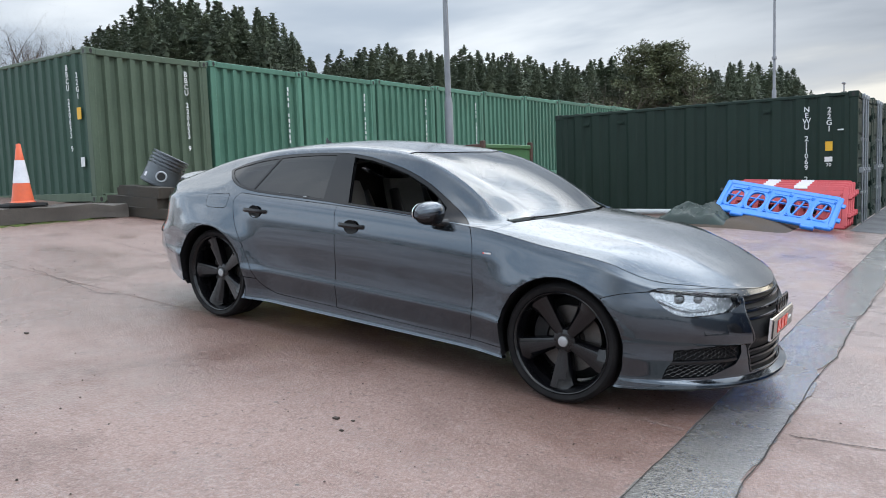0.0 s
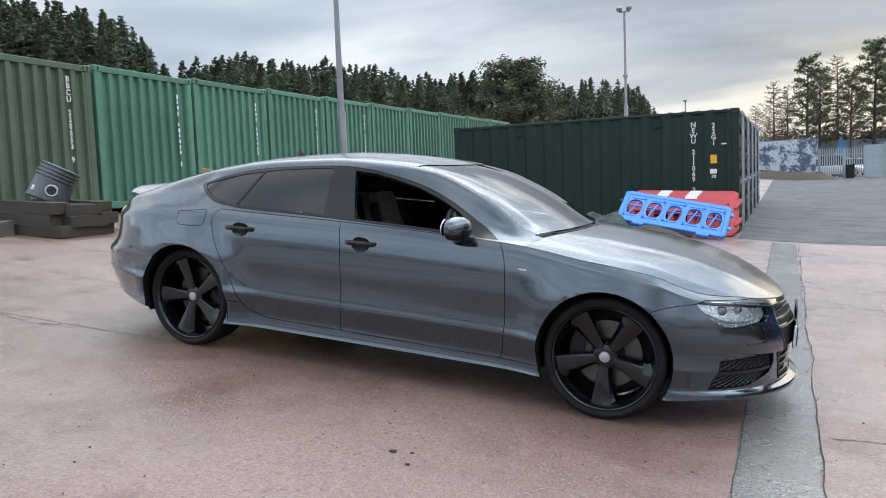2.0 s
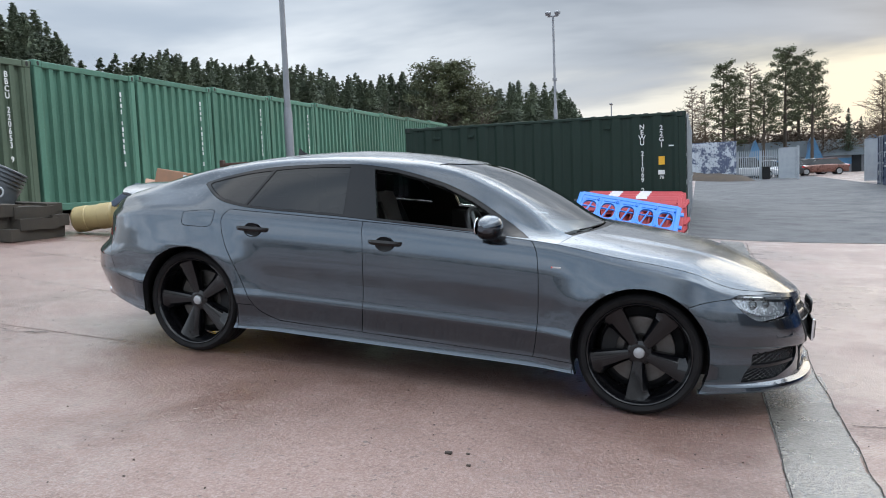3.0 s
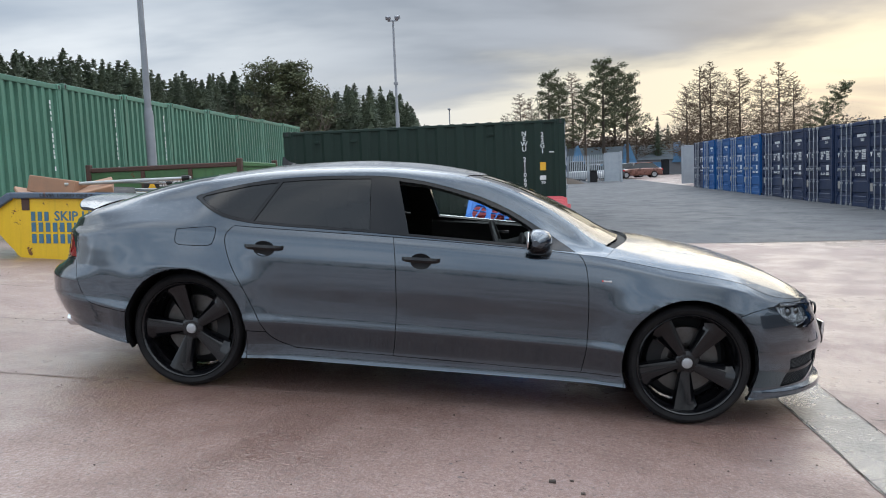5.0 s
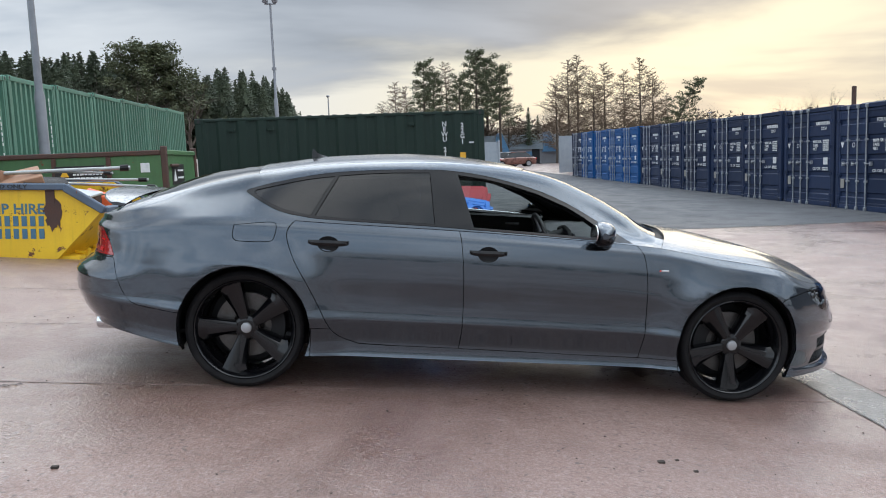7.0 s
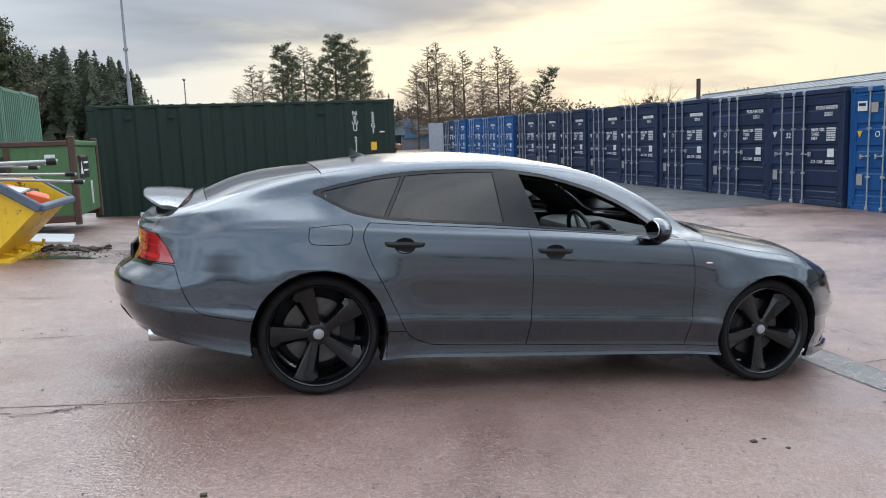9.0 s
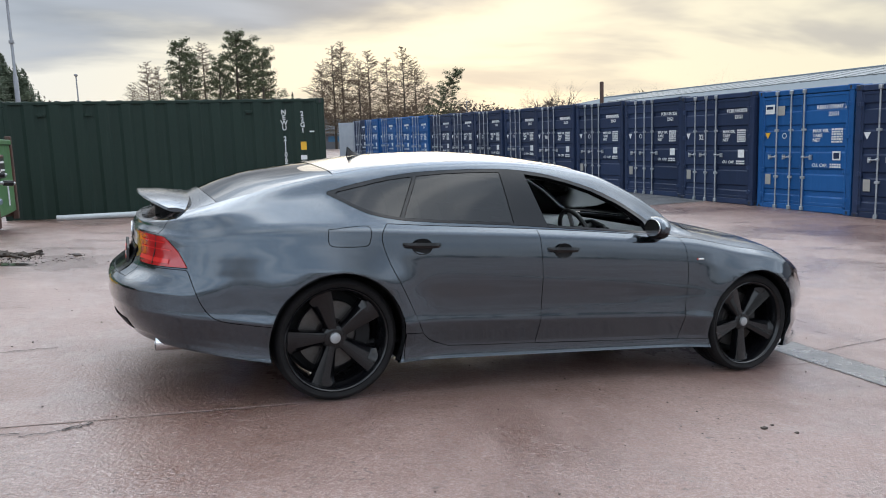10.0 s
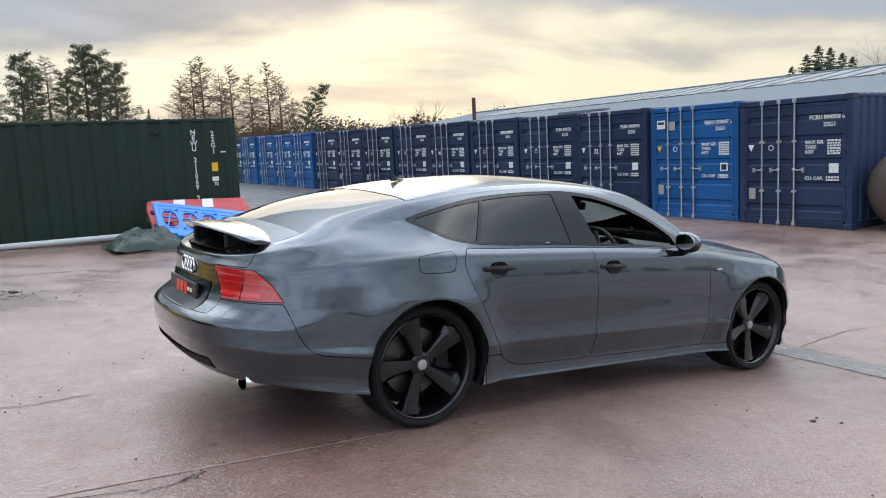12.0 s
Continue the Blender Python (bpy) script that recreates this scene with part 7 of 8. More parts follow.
def spruce(rng, wide=0.17, levels=34, whorl=7):
    """A spruce one unit high: a pointed leader and whorls of uneven drooping boughs with fine sprays."""
    g = Leaves()
    for i in range(levels):
        z = 0.22 + 0.77 * (i / (levels - 1)) ** 0.85
        r = wide * 1.45 * (1.0 - z) ** 1.0 + 0.003
        for j in range(whorl):
            a = 2 * math.pi * (j + rng.random()) / whorl + i * 1.7
            rr = r * (0.5 + 0.65 * rng.random())
            c, s = math.cos(a), math.sin(a)
            zz = z + 0.034 * (rng.random() - 0.5)
            for k in range(5):
                t = 0.25 + 0.19 * k
                b = a + rng.uniform(-0.9, 0.9)
                ca, sa = math.cos(b), math.sin(b)
                px, py = c * rr * t, s * rr * t
                pz = zz - 0.34 * rr * t + 0.22 * rr * t * t
                w = 0.0035 + 0.045 * rr * (1.15 - t)
                q = 0.010 + rr * (0.16 + 0.18 * rng.random())
                g.tri((px - s * w, py + c * w, pz), (px + s * w, py - c * w, pz - 0.004), (px + ca * q, py + sa * q, pz + rng.uniform(-0.012, 0.008)))
                g.tri((px - c * w, py - s * w, pz + 0.003), (px + c * w, py + s * w, pz), (px + ca * w, py + sa * w, pz - 0.006 - 0.012 * rng.random()))
    for k in range(6):
        b = k * 1.1
        g.tri((0.004 * math.cos(b), 0.004 * math.sin(b), 0.93), (-0.004 * math.cos(b), -0.004 * math.sin(b), 0.93), (0, 0, 1.0 + 0.012 * rng.random()))
    # dark inner mass and skirt
    for i in range(70):
        z = 0.02 + 0.85 * rng.random()
        r = wide * 0.85 * (1 - z)
        a = rng.random() * 6.28
        c, s = math.cos(a), math.sin(a)
        x, y, w = c * r * 0.5, s * r * 0.5, 0.012 + 0.28 * r
        g.tri((x - s * w, y + c * w, z), (x + s * w, y - c * w, z - 0.02), (x * 0.6, y * 0.6, z + 0.12 * (1 - z) + 0.03))
    return g.array()


def clumps(rng, spots, n, size):
    """Ragged tufts of needles round the given spots."""
    g = Leaves()
    for x, y, z, r in spots:
        for _ in range(n):
            d = Vector((rng.gauss(0, 1), rng.gauss(0, 1), rng.gauss(0, 0.62)))
            d *= r * (rng.random() ** 0.5) / max(d.length, 1e-4)
            c = Vector((x, y, z)) + d
            a = Vector((rng.gauss(0, 1), rng.gauss(0, 1), rng.gauss(0, 0.6))).normalized() * size * (0.6 + rng.random())
            b = Vector((rng.gauss(0, 1), rng.gauss(0, 1), rng.gauss(0, 0.6))).normalized() * size * 0.5
            g.tri(tuple(c - b), tuple(c + b), tuple(c + a))
    return g.array()


def mesh_of(name, tris, mat):
    n = len(tris)
    me = bpy.data.meshes.new(name)
    me.vertices.add(n)
    me.vertices.foreach_set("co", tris.ravel())
    me.loops.add(n)
    me.loops.foreach_set("vertex_index", np.arange(n, dtype=np.int32))
    me.polygons.add(n // 3)
    me.polygons.foreach_set("loop_start", np.arange(0, n, 3, dtype=np.int32))
    me.polygons.foreach_set("loop_total", np.full(n // 3, 3, dtype=np.int32))
    me.materials.append(mat)
    me.update()
    me.validate()
    return me


def planted(tris, x, y, z, h, turn, wide=1.0):
    c, s = math.cos(turn), math.sin(turn)
    m = np.array(((c * wide, -s * wide, 0), (s * wide, c * wide, 0), (0, 0, 1.0)))
    return tris @ m.T * h + np.array((x, y, z))


def branch(g, p, d, length, r, rng, depth, spread, up, seg=4):
    """A limb that forks into thinner ones."""
    pts, rad = [Vector(p)], [r]
    d = Vector(d).normalized()
    for i in range(3):
        d = (d + Vector((rng.gauss(0, 0.13), rng.gauss(0, 0.13), rng.gauss(0, 0.08) + up))).normalized()
        pts.append(pts[-1] + d * length / 3)
        rad.append(r * (1 - 0.25 * (i + 1)))
    g.tube(pts, rad, seg, False)
    if depth == 0:
        return
    for i in range(rng.choice((3, 4, 4))):
        k = rng.choice((1, 2, 2, 3, 3))
        q = Vector((rng.gauss(0, 1), rng.gauss(0, 1), rng.gauss(0, 0.6)))
        nd = (d + q.normalized() * spread).normalized()
        branch(g, pts[k], nd, length * rng.uniform(0.55, 0.78), rad[k] * 0.62, rng, depth - 1, spread, up, 3)


def bare_tree(seed, h, spread=0.75, depth=4, stout=1.0):
    rng = random.Random(seed)
    g = Geo()
    g.tube([(0, 0, -0.3), (0.02 * h, 0, h * 0.18), (0.01 * h, 0.01 * h, h * 0.32)], [h * 0.022, h * 0.017, h * 0.014], 7, False)
    for i in range(6):
        a = i * 2.4 + rng.random()
        z = h * (0.16 + 0.03 * i)
        branch(g, (0.012 * h, 0, z), (math.cos(a) * 0.75, math.sin(a) * 0.75, 0.9), h * rng.uniform(0.26, 0.34), h * 0.010 * stout, rng, depth - 1, spread, 0.06, 4)
    return g


def larch(seed, h):
    """A bare larch: one straight stem, many thin side branches with short twigs."""
    rng = random.Random(seed)
    stem = Geo().tube([(0, 0, -0.3), (0.05, 0.02, h * 0.5), (0.0, 0.1, h)], [h * 0.014, h * 0.009, h * 0.001], 7, False)
    g = Geo()
    n = 130
    for i in range(n):
        t = (i + rng.random()) / n
        z = h * (0.16 + 0.83 * t)
        L = h * (0.03 + 0.25 * (1 - t) ** 0.7) * rng.uniform(0.55, 1.2)
        a = rng.random() * 6.28
        d = Vector((math.cos(a), math.sin(a), rng.uniform(-0.10, 0.45)))
        p = Vector((0, 0, z))
        pts = [p, p + d * L * 0.5 + Vector((0, 0, -0.03 * L)), p + d * L + Vector((0, 0, 0.12 * L))]
        g.tube(pts, [h * 0.0030, h * 0.0018, h * 0.0008], 3, False)
        for k in range(15):
            f = 0.2 + 0.8 * (k + rng.random()) / 15
            q = pts[0].lerp(pts[1], f * 2) if f < 0.5 else pts[1].lerp(pts[2], f * 2 - 1)
            e = (d * 0.7 + Vector((rng.gauss(0, 0.7), rng.gauss(0, 0.7), rng.gauss(-0.05, 0.5)))).normalized() * L * rng.uniform(0.15, 0.42)
            g.tube([q, q + e], [h * 0.0014, h * 0.0008], 3, False)
            if k % 3 == 0:
                g.tube([q + e * 0.5, q + e * 0.5 + Vector((rng.gauss(0, 1), rng.gauss(0, 1), rng.gauss(0, 0.7))).normalized() * L * 0.16], [h * 0.0011, h * 0.0007], 3, False)
    return stem, g


def pine(seed, h, bare=0.5, lean=0.0, n_limbs=22, width=0.20, tuft=0.036, dense=70, leaf=0.013):
    """A Scots pine: bare lower stem, flat tufts on crooked limbs."""
    rng = random.Random(seed)
    bend = lambda z: Vector((lean * (max(z, 0.0) / h) ** 1.6 * h, 0.02 * h * math.sin(z / h * 3), z))
    stem = Geo().tube([bend(h * t) for t in (-0.02, 0.25, 0.5, 0.75, 0.97)], [h * 0.017, h * 0.014, h * 0.011, h * 0.007, h * 0.002], 8, False)
    spots = []
    for i in range(n_limbs):
        t = bare + (1 - bare) * (i + rng.random() * 0.8) / n_limbs
        z = h * min(t, 0.985)
        L = h * width * (0.45 + 0.9 * (1 - t) / (1 - bare)) * rng.uniform(0.6, 1.15)
        a = i * 2.4 + rng.random()
        d = Vector((math.cos(a), math.sin(a), rng.uniform(0.05, 0.4)))
        p = bend(z)
        stem.tube([p, p + d * L * 0.5, p + d * L], [h * 0.004, h * 0.003, h * 0.001], 4, False)
        for k in (0.45, 0.75, 1.0):
            q = p + d * L * k
            spots.append((q.x, q.y, q.z + 0.01 * h, h * tuft * (0.7 + 0.75 * rng.random())))
    return stem, clumps(rng, spots, dense, h * leaf)


def tree_thing(name, label, x, y, stem, crown_data, crown_mat, group=""):
    t = thing(name, label, "tree", pose(x, y, far_z(x, y)), group)
    part("trunk", stem, BARK, t, "", True)
    if crown_data is not None:
        me = mesh_of("crown", crown_data, crown_mat) if isinstance(crown_data, np.ndarray) else crown_data.data("crown", crown_mat)
        part("crown", me, crown_mat, t)
    return t


def far_z(x, y):
    return ground_z(x, y)


def polar(eye, az, d):
    return eye[0] + d * math.sin(radians(az)), eye[1] + d * math.cos(radians(az))


EYE_A, EYE_B, EYE_C = (3.35, -4.69, 1.12), (0.27, -5.29, 1.30), (-3.5, -4.37, 1.63)
rng = random.Random(3)
SPRUCES = [spruce(random.Random(k), 0.15 + 0.02 * k) for k in range(5)]

# conifer plantation behind the green and dark containers
top_of = spline((-72, -64, -60, -58, -54.4, -50, -47.3, -45.4, -43.5, -42, -38, -34, -30, -25.7, -22, -19, -16.3, -14.4, -11.2, -10, -8.8), (8.5, 8.5, 9.5, 10.9, 12.7, 12.6, 11.9, 10.4, 8.8, 9.4, 9.6, 9.2, 9.0, 8.2, 8.2, 7.0, 7.0, 7.2, 6.9, 6.0, 4.2))
wood = []
az = -60.0
while az < -9.0:
    for d, drop in ((76, 0.96), (82, 0.99), (90, 1.0)):
        a = az + rng.uniform(-0.5, 0.5)
        x, y = polar(EYE_A, a, d + rng.uniform(-3, 3))
        dd = math.hypot(x - EYE_A[0], y - EYE_A[1])
        z0 = far_z(x, y) + 0.3
        top = EYE_A[2] + dd * math.tan(radians(top_of(a))) * (drop * 1.0 + 0.05 * noise.noise((a * 0.35, d, 0)) + rng.uniform(-0.085, 0.045))
        wood.append(planted(rng.choice(SPRUCES), x, y, z0, max(4.0, top - z0), rng.random() * 6.28, rng.uniform(1.15, 1.7)))
    az += 0.38
tagged(new("conifer_wood", mesh_of("conifer_wood", np.vstack(wood), NEEDLES)), "dense dark green conifer plantation on rising ground", "woods", "", "stuff")

# conifer belt out of view behind and beside the camera, added to darken reflections
back = []
az = 74.0
while az < 292.0:
    for d in (105, 112):
        x, y = polar((0, -5), az + rng.uniform(-1, 1), d + rng.uniform(-3, 3))
        back.append(planted(rng.choice(SPRUCES), x, y, far_z(x, y) - 0.2, rng.uniform(3.6, 5.6), rng.random() * 6.28, rng.uniform(1.8, 2.6)))
    az += 2.4
tagged(new("conifer_wood", mesh_of("conifer_wood", np.vstack(back), NEEDLES)), "unseen dark conifer belt closing the yard, added for reflections", "woods", "", "stuff")

# broad pine in front of the plantation, brown bare trees beside it
stem, crown = pine(21, 10.0, 0.16, 0.02, 120, 0.46, 0.062, 75, 0.021)
tree_thing("pine_tree", "broad dark green pine before the plantation", *polar(EYE_A, -19.3, 74), stem, crown, PINE_GREEN)
for i, (a, d, h) in enumerate(((-23.4, 70, 8.0), (-21.5, 69, 8.6), (-17.2, 69, 7.6), (-47.0, 66, 9.2), (-45.2, 66, 8.0), (-49.0, 66, 8.8), (-28.5, 70, 6.0))):
    tree_thing("bare_tree", "leafless brown tree before dark conifers", *polar(EYE_A, a, d), bare_tree(40 + i, h * 1.1, 0.7, 5, 1.5), None, TWIGS, "bare brown trees")
for i, (a, d, h) in enumerate(((-64.5, 58, 11.6), (-62.2, 60, 11.0), (-60.4, 62, 10.2), (-66.5, 58, 11.0), (-63.4, 56, 11.4), (-65.6, 61, 11.2), (-58.9, 62, 9.8), (-61.3, 57, 10.4))):
    tree_thing("bare_tree", "tall leafless tree against pale sky", *polar(EYE_A, a, d), bare_tree(60 + i, h * 1.15, 0.8, 5, 2.4), None, TWIGS, "bare roadside trees")

# pines and larches beyond the gate
D1 = 96
for i, (a, el, kind) in enumerate(((-0.6, 4.6, "l"), (0.5, 6.1, "l"), (1.3, 5.8, "l"), (2.6, 7.4, "p"), (3.3, 6.6, "p"), (4.3, 7.4, "l"), (5.2, 6.3, "p"), (6.5, 8.0, "p"), (7.3, 7.5, "p"), (8.2, 6.9, "p"), (8.8, 5.0, "l"))):
    d = D1 + (i % 3) * 4
    x, y = polar(EYE_B, a, d)
    h = EYE_B[2] + d * math.tan(radians(el)) - far_z(x, y)
    if kind == "p":
        stem, crown = pine(100 + i, h, 0.40 if i != 4 else 0.25, 0.01, 40, 0.165, 0.034, 60)
        tree_thing("pine_tree", "tall dark Scots pine with bare lower trunk", x, y, stem, crown, PINE_GREEN, "pines by the gate")
    else:
        stem, crown = larch(120 + i, h)
        tree_thing("larch_tree", "bare larch with fine brown twigs", x, y, stem, crown, DEAD_LARCH, "bare larches")
for i, (a, el) in enumerate(((12.3, 5.9), (13.2, 7.2), (13.9, 7.5), (15.0, 6.2), (15.8, 6.8), (17.2, 6.2), (18.3, 7.0), (19.2, 6.0), (20.2, 4.4))):
    d = 92 + (i % 3) * 3
    x, y = polar(EYE_B, a, d)
    h = EYE_B[2] + d * math.tan(radians(el)) - far_z(x, y)
    stem, crown = larch(140 + i, h)
    tree_thing("larch_tree", "bare larch with fine brown twigs", x, y, stem, crown, DEAD_LARCH, "bare larches")
x, y = polar(EYE_B, 20.2, 90)
stem, crown = pine(160, 8.6, 0.30, 0.42, 48, 0.24)
tree_thing("pine_tree", "wind-bent dark pine leaning over", x, y, stem, crown, PINE_GREEN)
for a, el, d in ((10.3, 3.9, 100), (11.0, 3.3, 104)):
    x, y = polar(EYE_B, a, d)
    h = EYE_B[2] + d * math.tan(radians(el)) - far_z(x, y)
    t = thing("spruce_tree", "small dark spruce beyond the gate", "tree", pose(x, y, far_z(x, y)))
    part("trunk", Geo().tube([(0, 0, -0.2), (0, 0, h * 0.9)], [0.12, 0.03], 6), BARK, t)
    part("crown", mesh_of("crown", SPRUCES[2] * h, NEEDLES), NEEDLES, t)
for a, el, d in ((57.6, 4.3, 60), (59.2, 5.5, 60), (60.6, 4.9, 62), (58.5, 5.0, 62), (59.9, 5.3, 61), (61.2, 4.6, 60)):
    x, y = polar(EYE_C, a, d)
    h = EYE_C[2] + d * math.tan(radians(el)) - far_z(x, y)
    t = thing("spruce_tree", "dark spruce behind the warehouse roof", "tree", pose(x, y, far_z(x, y)))
    part("trunk", Geo().tube([(0, 0, -0.2), (0, 0, h * 0.9)], [0.12, 0.03], 6), BARK, t)
    part("crown", mesh_of("crown", SPRUCES[4] * np.array((1.7 * h, 1.7 * h, h)), NEEDLES), NEEDLES, t)
for i, (a, el, d) in enumerate(((30.6, 4.0, 100), (32.2, 4.0, 98), (27.2, 2.6, 110), (36.6, 3.4, 90), (39.5, 3.2, 88), (44.0, 3.7, 80), (24.4, 3.2, 110), (62.2, 5.2, 58), (63.5, 5.0, 58), (34.5, 2.6, 96), (22.6, 2.8, 112), (47.0, 3.0, 80))):
    x, y = polar(EYE_C, a, d)
    h = EYE_C[2] + d * math.tan(radians(el)) - far_z(x, y)
    tree_thing("bare_tree", "round leafless tree on the skyline", x, y, bare_tree(200 + i, h * 1.25, 0.85, 5, 1.5), None, TWIGS, "skyline trees")

# brown scrub along the horizon
scrub = []
rs = random.Random(9)
BUSH = [clumps(random.Random(k), [(0, 0, 0.35, 0.5), (0.3, 0.1, 0.3, 0.35), (-0.3, 0, 0.32, 0.38), (0.05, -0.2, 0.62, 0.34)], 420, 0.05) for k in range(3)]
az = -12.0
while az < 58.0:
    for d in (108, 118):
        x, y = polar(EYE_B, az + rs.uniform(-0.4, 0.4), d + rs.uniform(-4, 4))
        scrub.append(planted(rs.choice(BUSH), x, y, far_z(x, y) - 0.2, rs.uniform(5.0, 7.5) * (1 if az < 13 else 0.95), rs.random() * 6.28, 1.1))
    az += 0.9
tagged(new("scrub", mesh_of("scrub", np.vstack(scrub), TWIGS)), "brown leafless scrub along the horizon", "scrub", "", "stuff")


# ---- beyond the gate ----
PEELING = material("peeling_white_paint", (0.46, 0.50, 0.55), (0.07, 0.09, 0.15), 0.6, scale=1.1, fine=6, bump=0.1, spread=0.10)
FENCE_STEEL = material("palisade_steel", (0.36, 0.39, 0.42), (0.27, 0.30, 0.33), 0.5, 0.3, scale=3, bump=0.05)
ROOF_SHEET = material("weathered_roof_sheet", (0.125, 0.15, 0.168), (0.090, 0.11, 0.125), 0.85, scale=0.35, fine=8, bump=0.05, spread=0.6)
SKYLIGHT = material("dirty_rooflight", (0.20, 0.22, 0.225), (0.07, 0.075, 0.075), 0.5, scale=1.5, fine=9, bump=0)
WALL_GREY = material("grey_wall_cladding", (0.22, 0.23, 0.25), (0.17, 0.18, 0.20), 0.7, scale=0.8, fine=10, bump=0.1)
GABLE_BLUE = material("blue_gable_cladding", (0.09, 0.24, 0.42), (0.07, 0.19, 0.34), 0.6, scale=0.8, bump=0.05)
CAR_SILVER = material("silver_car_paint", (0.45, 0.46, 0.48), None, 0.3, 0.5, bump=0, coat=0.8)
CAR_BROWN = material("bronze_car_paint", (0.22, 0.10, 0.075), None, 0.3, 0.4, bump=0, coat=0.8)
CAR_WHITE = material("white_car_paint", (0.72, 0.73, 0.74), None, 0.3, 0.0, bump=0, coat=0.8)
CAR_DARK = material("dark_car_paint", (0.03, 0.032, 0.036), None, 0.3, 0.3, bump=0, coat=0.8)
CAR_GLASS = material("dark_car_glass", (0.02, 0.024, 0.028), None, 0.08, bump=0)
CAR_RED = material("red_rear_lamp", (0.45, 0.02, 0.02), None, 0.2, bump=0)

gz = 0.72
old = container("old container with peeling white and blue paint", PEELING, pose(4.6, 58.0 + CW / 2, 1.05, 0, 0, 90), True)
bank = []
for i in range(17):
    row = []
    for j in range(9):
        u, v = i / 16 * 2 - 1, j / 8 * 2 - 1
        x, y = 1.6 + 4.4 * u, 57.6 + 2.4 * v
        row.append((x, y, ground_z(x, y) - 0.05 + 0.75 * max(0, 1 - u ** 4) * max(0, 1 - v * v) ** 0.5 * (0.85 + 0.3 * noise.noise((x, y, 2)))))
    bank.append(row)
tagged(part("earth_bank", Geo().sheet([list(r) for r in zip(*bank)]), EARTH, None, "bank of bare brown earth under old container", True), "", "earth", "", "stuff")


def palisade(x0, x1, y, z, h):
    f = thing("palisade_fence", "grey steel palisade fence with pointed pales", "fence", pose(x0, y, z))
    n = int((x1 - x0) / 0.15)
    me = Geo().at(pose(0, 0, 0, 90, 0, 0)).prism([(-0.032, 0.05), (0.032, 0.05), (0.032, h - 0.12), (0.0, h), (-0.032, h - 0.12)], -0.004, 0.004).data("pale", FENCE_STEEL)
    for i in range(n):
        part("pale", me, FENCE_STEEL, f).matrix_local = pose(0.08 + i * 0.15, 0, 0)
    for zz in (0.45, h - 0.55):
        part("rail", Geo().box((0, 0.01, zz), (x1 - x0, 0.06, zz + 0.05), 0.006), FENCE_STEEL, f)
    for x in (0.0, (x1 - x0) / 2, x1 - x0):
        part("post", Geo().box((x - 0.05, 0.02, 0), (x + 0.05, 0.12, h - 0.1), 0.01), FENCE_STEEL, f)


palisade(4.7, 8.0, 58.6, ground_z(6, 58.6), 2.3)


def sheet_gate(x, y, z, w, h, turn):
    g = thing("metal_gate", "grey sheeted steel gate standing open", "gate", pose(x, y, z, 0, 0, turn))
    part("sheet", Geo().box((0.05, -0.01, 0.15), (w - 0.05, 0.01, h - 0.05), 0.003), FENCE_STEEL, g)
    for a, b in (((0, -0.03, 0.08), (0.07, 0.03, h)), ((w - 0.07, -0.03, 0.08), (w, 0.03, h)), ((0.07, -0.03, 0.08), (w - 0.07, 0.03, 0.15)), ((0.07, -0.03, h - 0.07), (w - 0.07, 0.03, h))):
        part("gate_frame", Geo().box(a, b, 0.008), FENCE_STEEL, g)
    part("gate_post", Geo().box((w + 0.02, -0.08, 0), (w + 0.18, 0.08, h + 0.1), 0.01), FENCE_STEEL, g)


sheet_gate(7.6, 58.0, ground_z(8, 58), 1.25, 2.4, 4)
sheet_gate(11.0, 45.0, ground_z(11, 45), 1.1, 2.5, 10)
palisade(12.2, 15.0, 47.0, ground_z(12.5, 47), 2.3)
bin_ = thing("wheelie_bin", "black wheeled bin by the fence", "bin", pose(6.7, 57.9, ground_z(6.7, 57.9)))
part("bin_body", Geo().box((-0.28, -0.3, 0.05), (0.28, 0.3, 0.95), 0.05), MATT_BLACK, bin_)
part("lid", Geo().box((-0.3, -0.33, 0.95), (0.3, 0.33, 1.02), 0.03), MATT_BLACK, bin_)


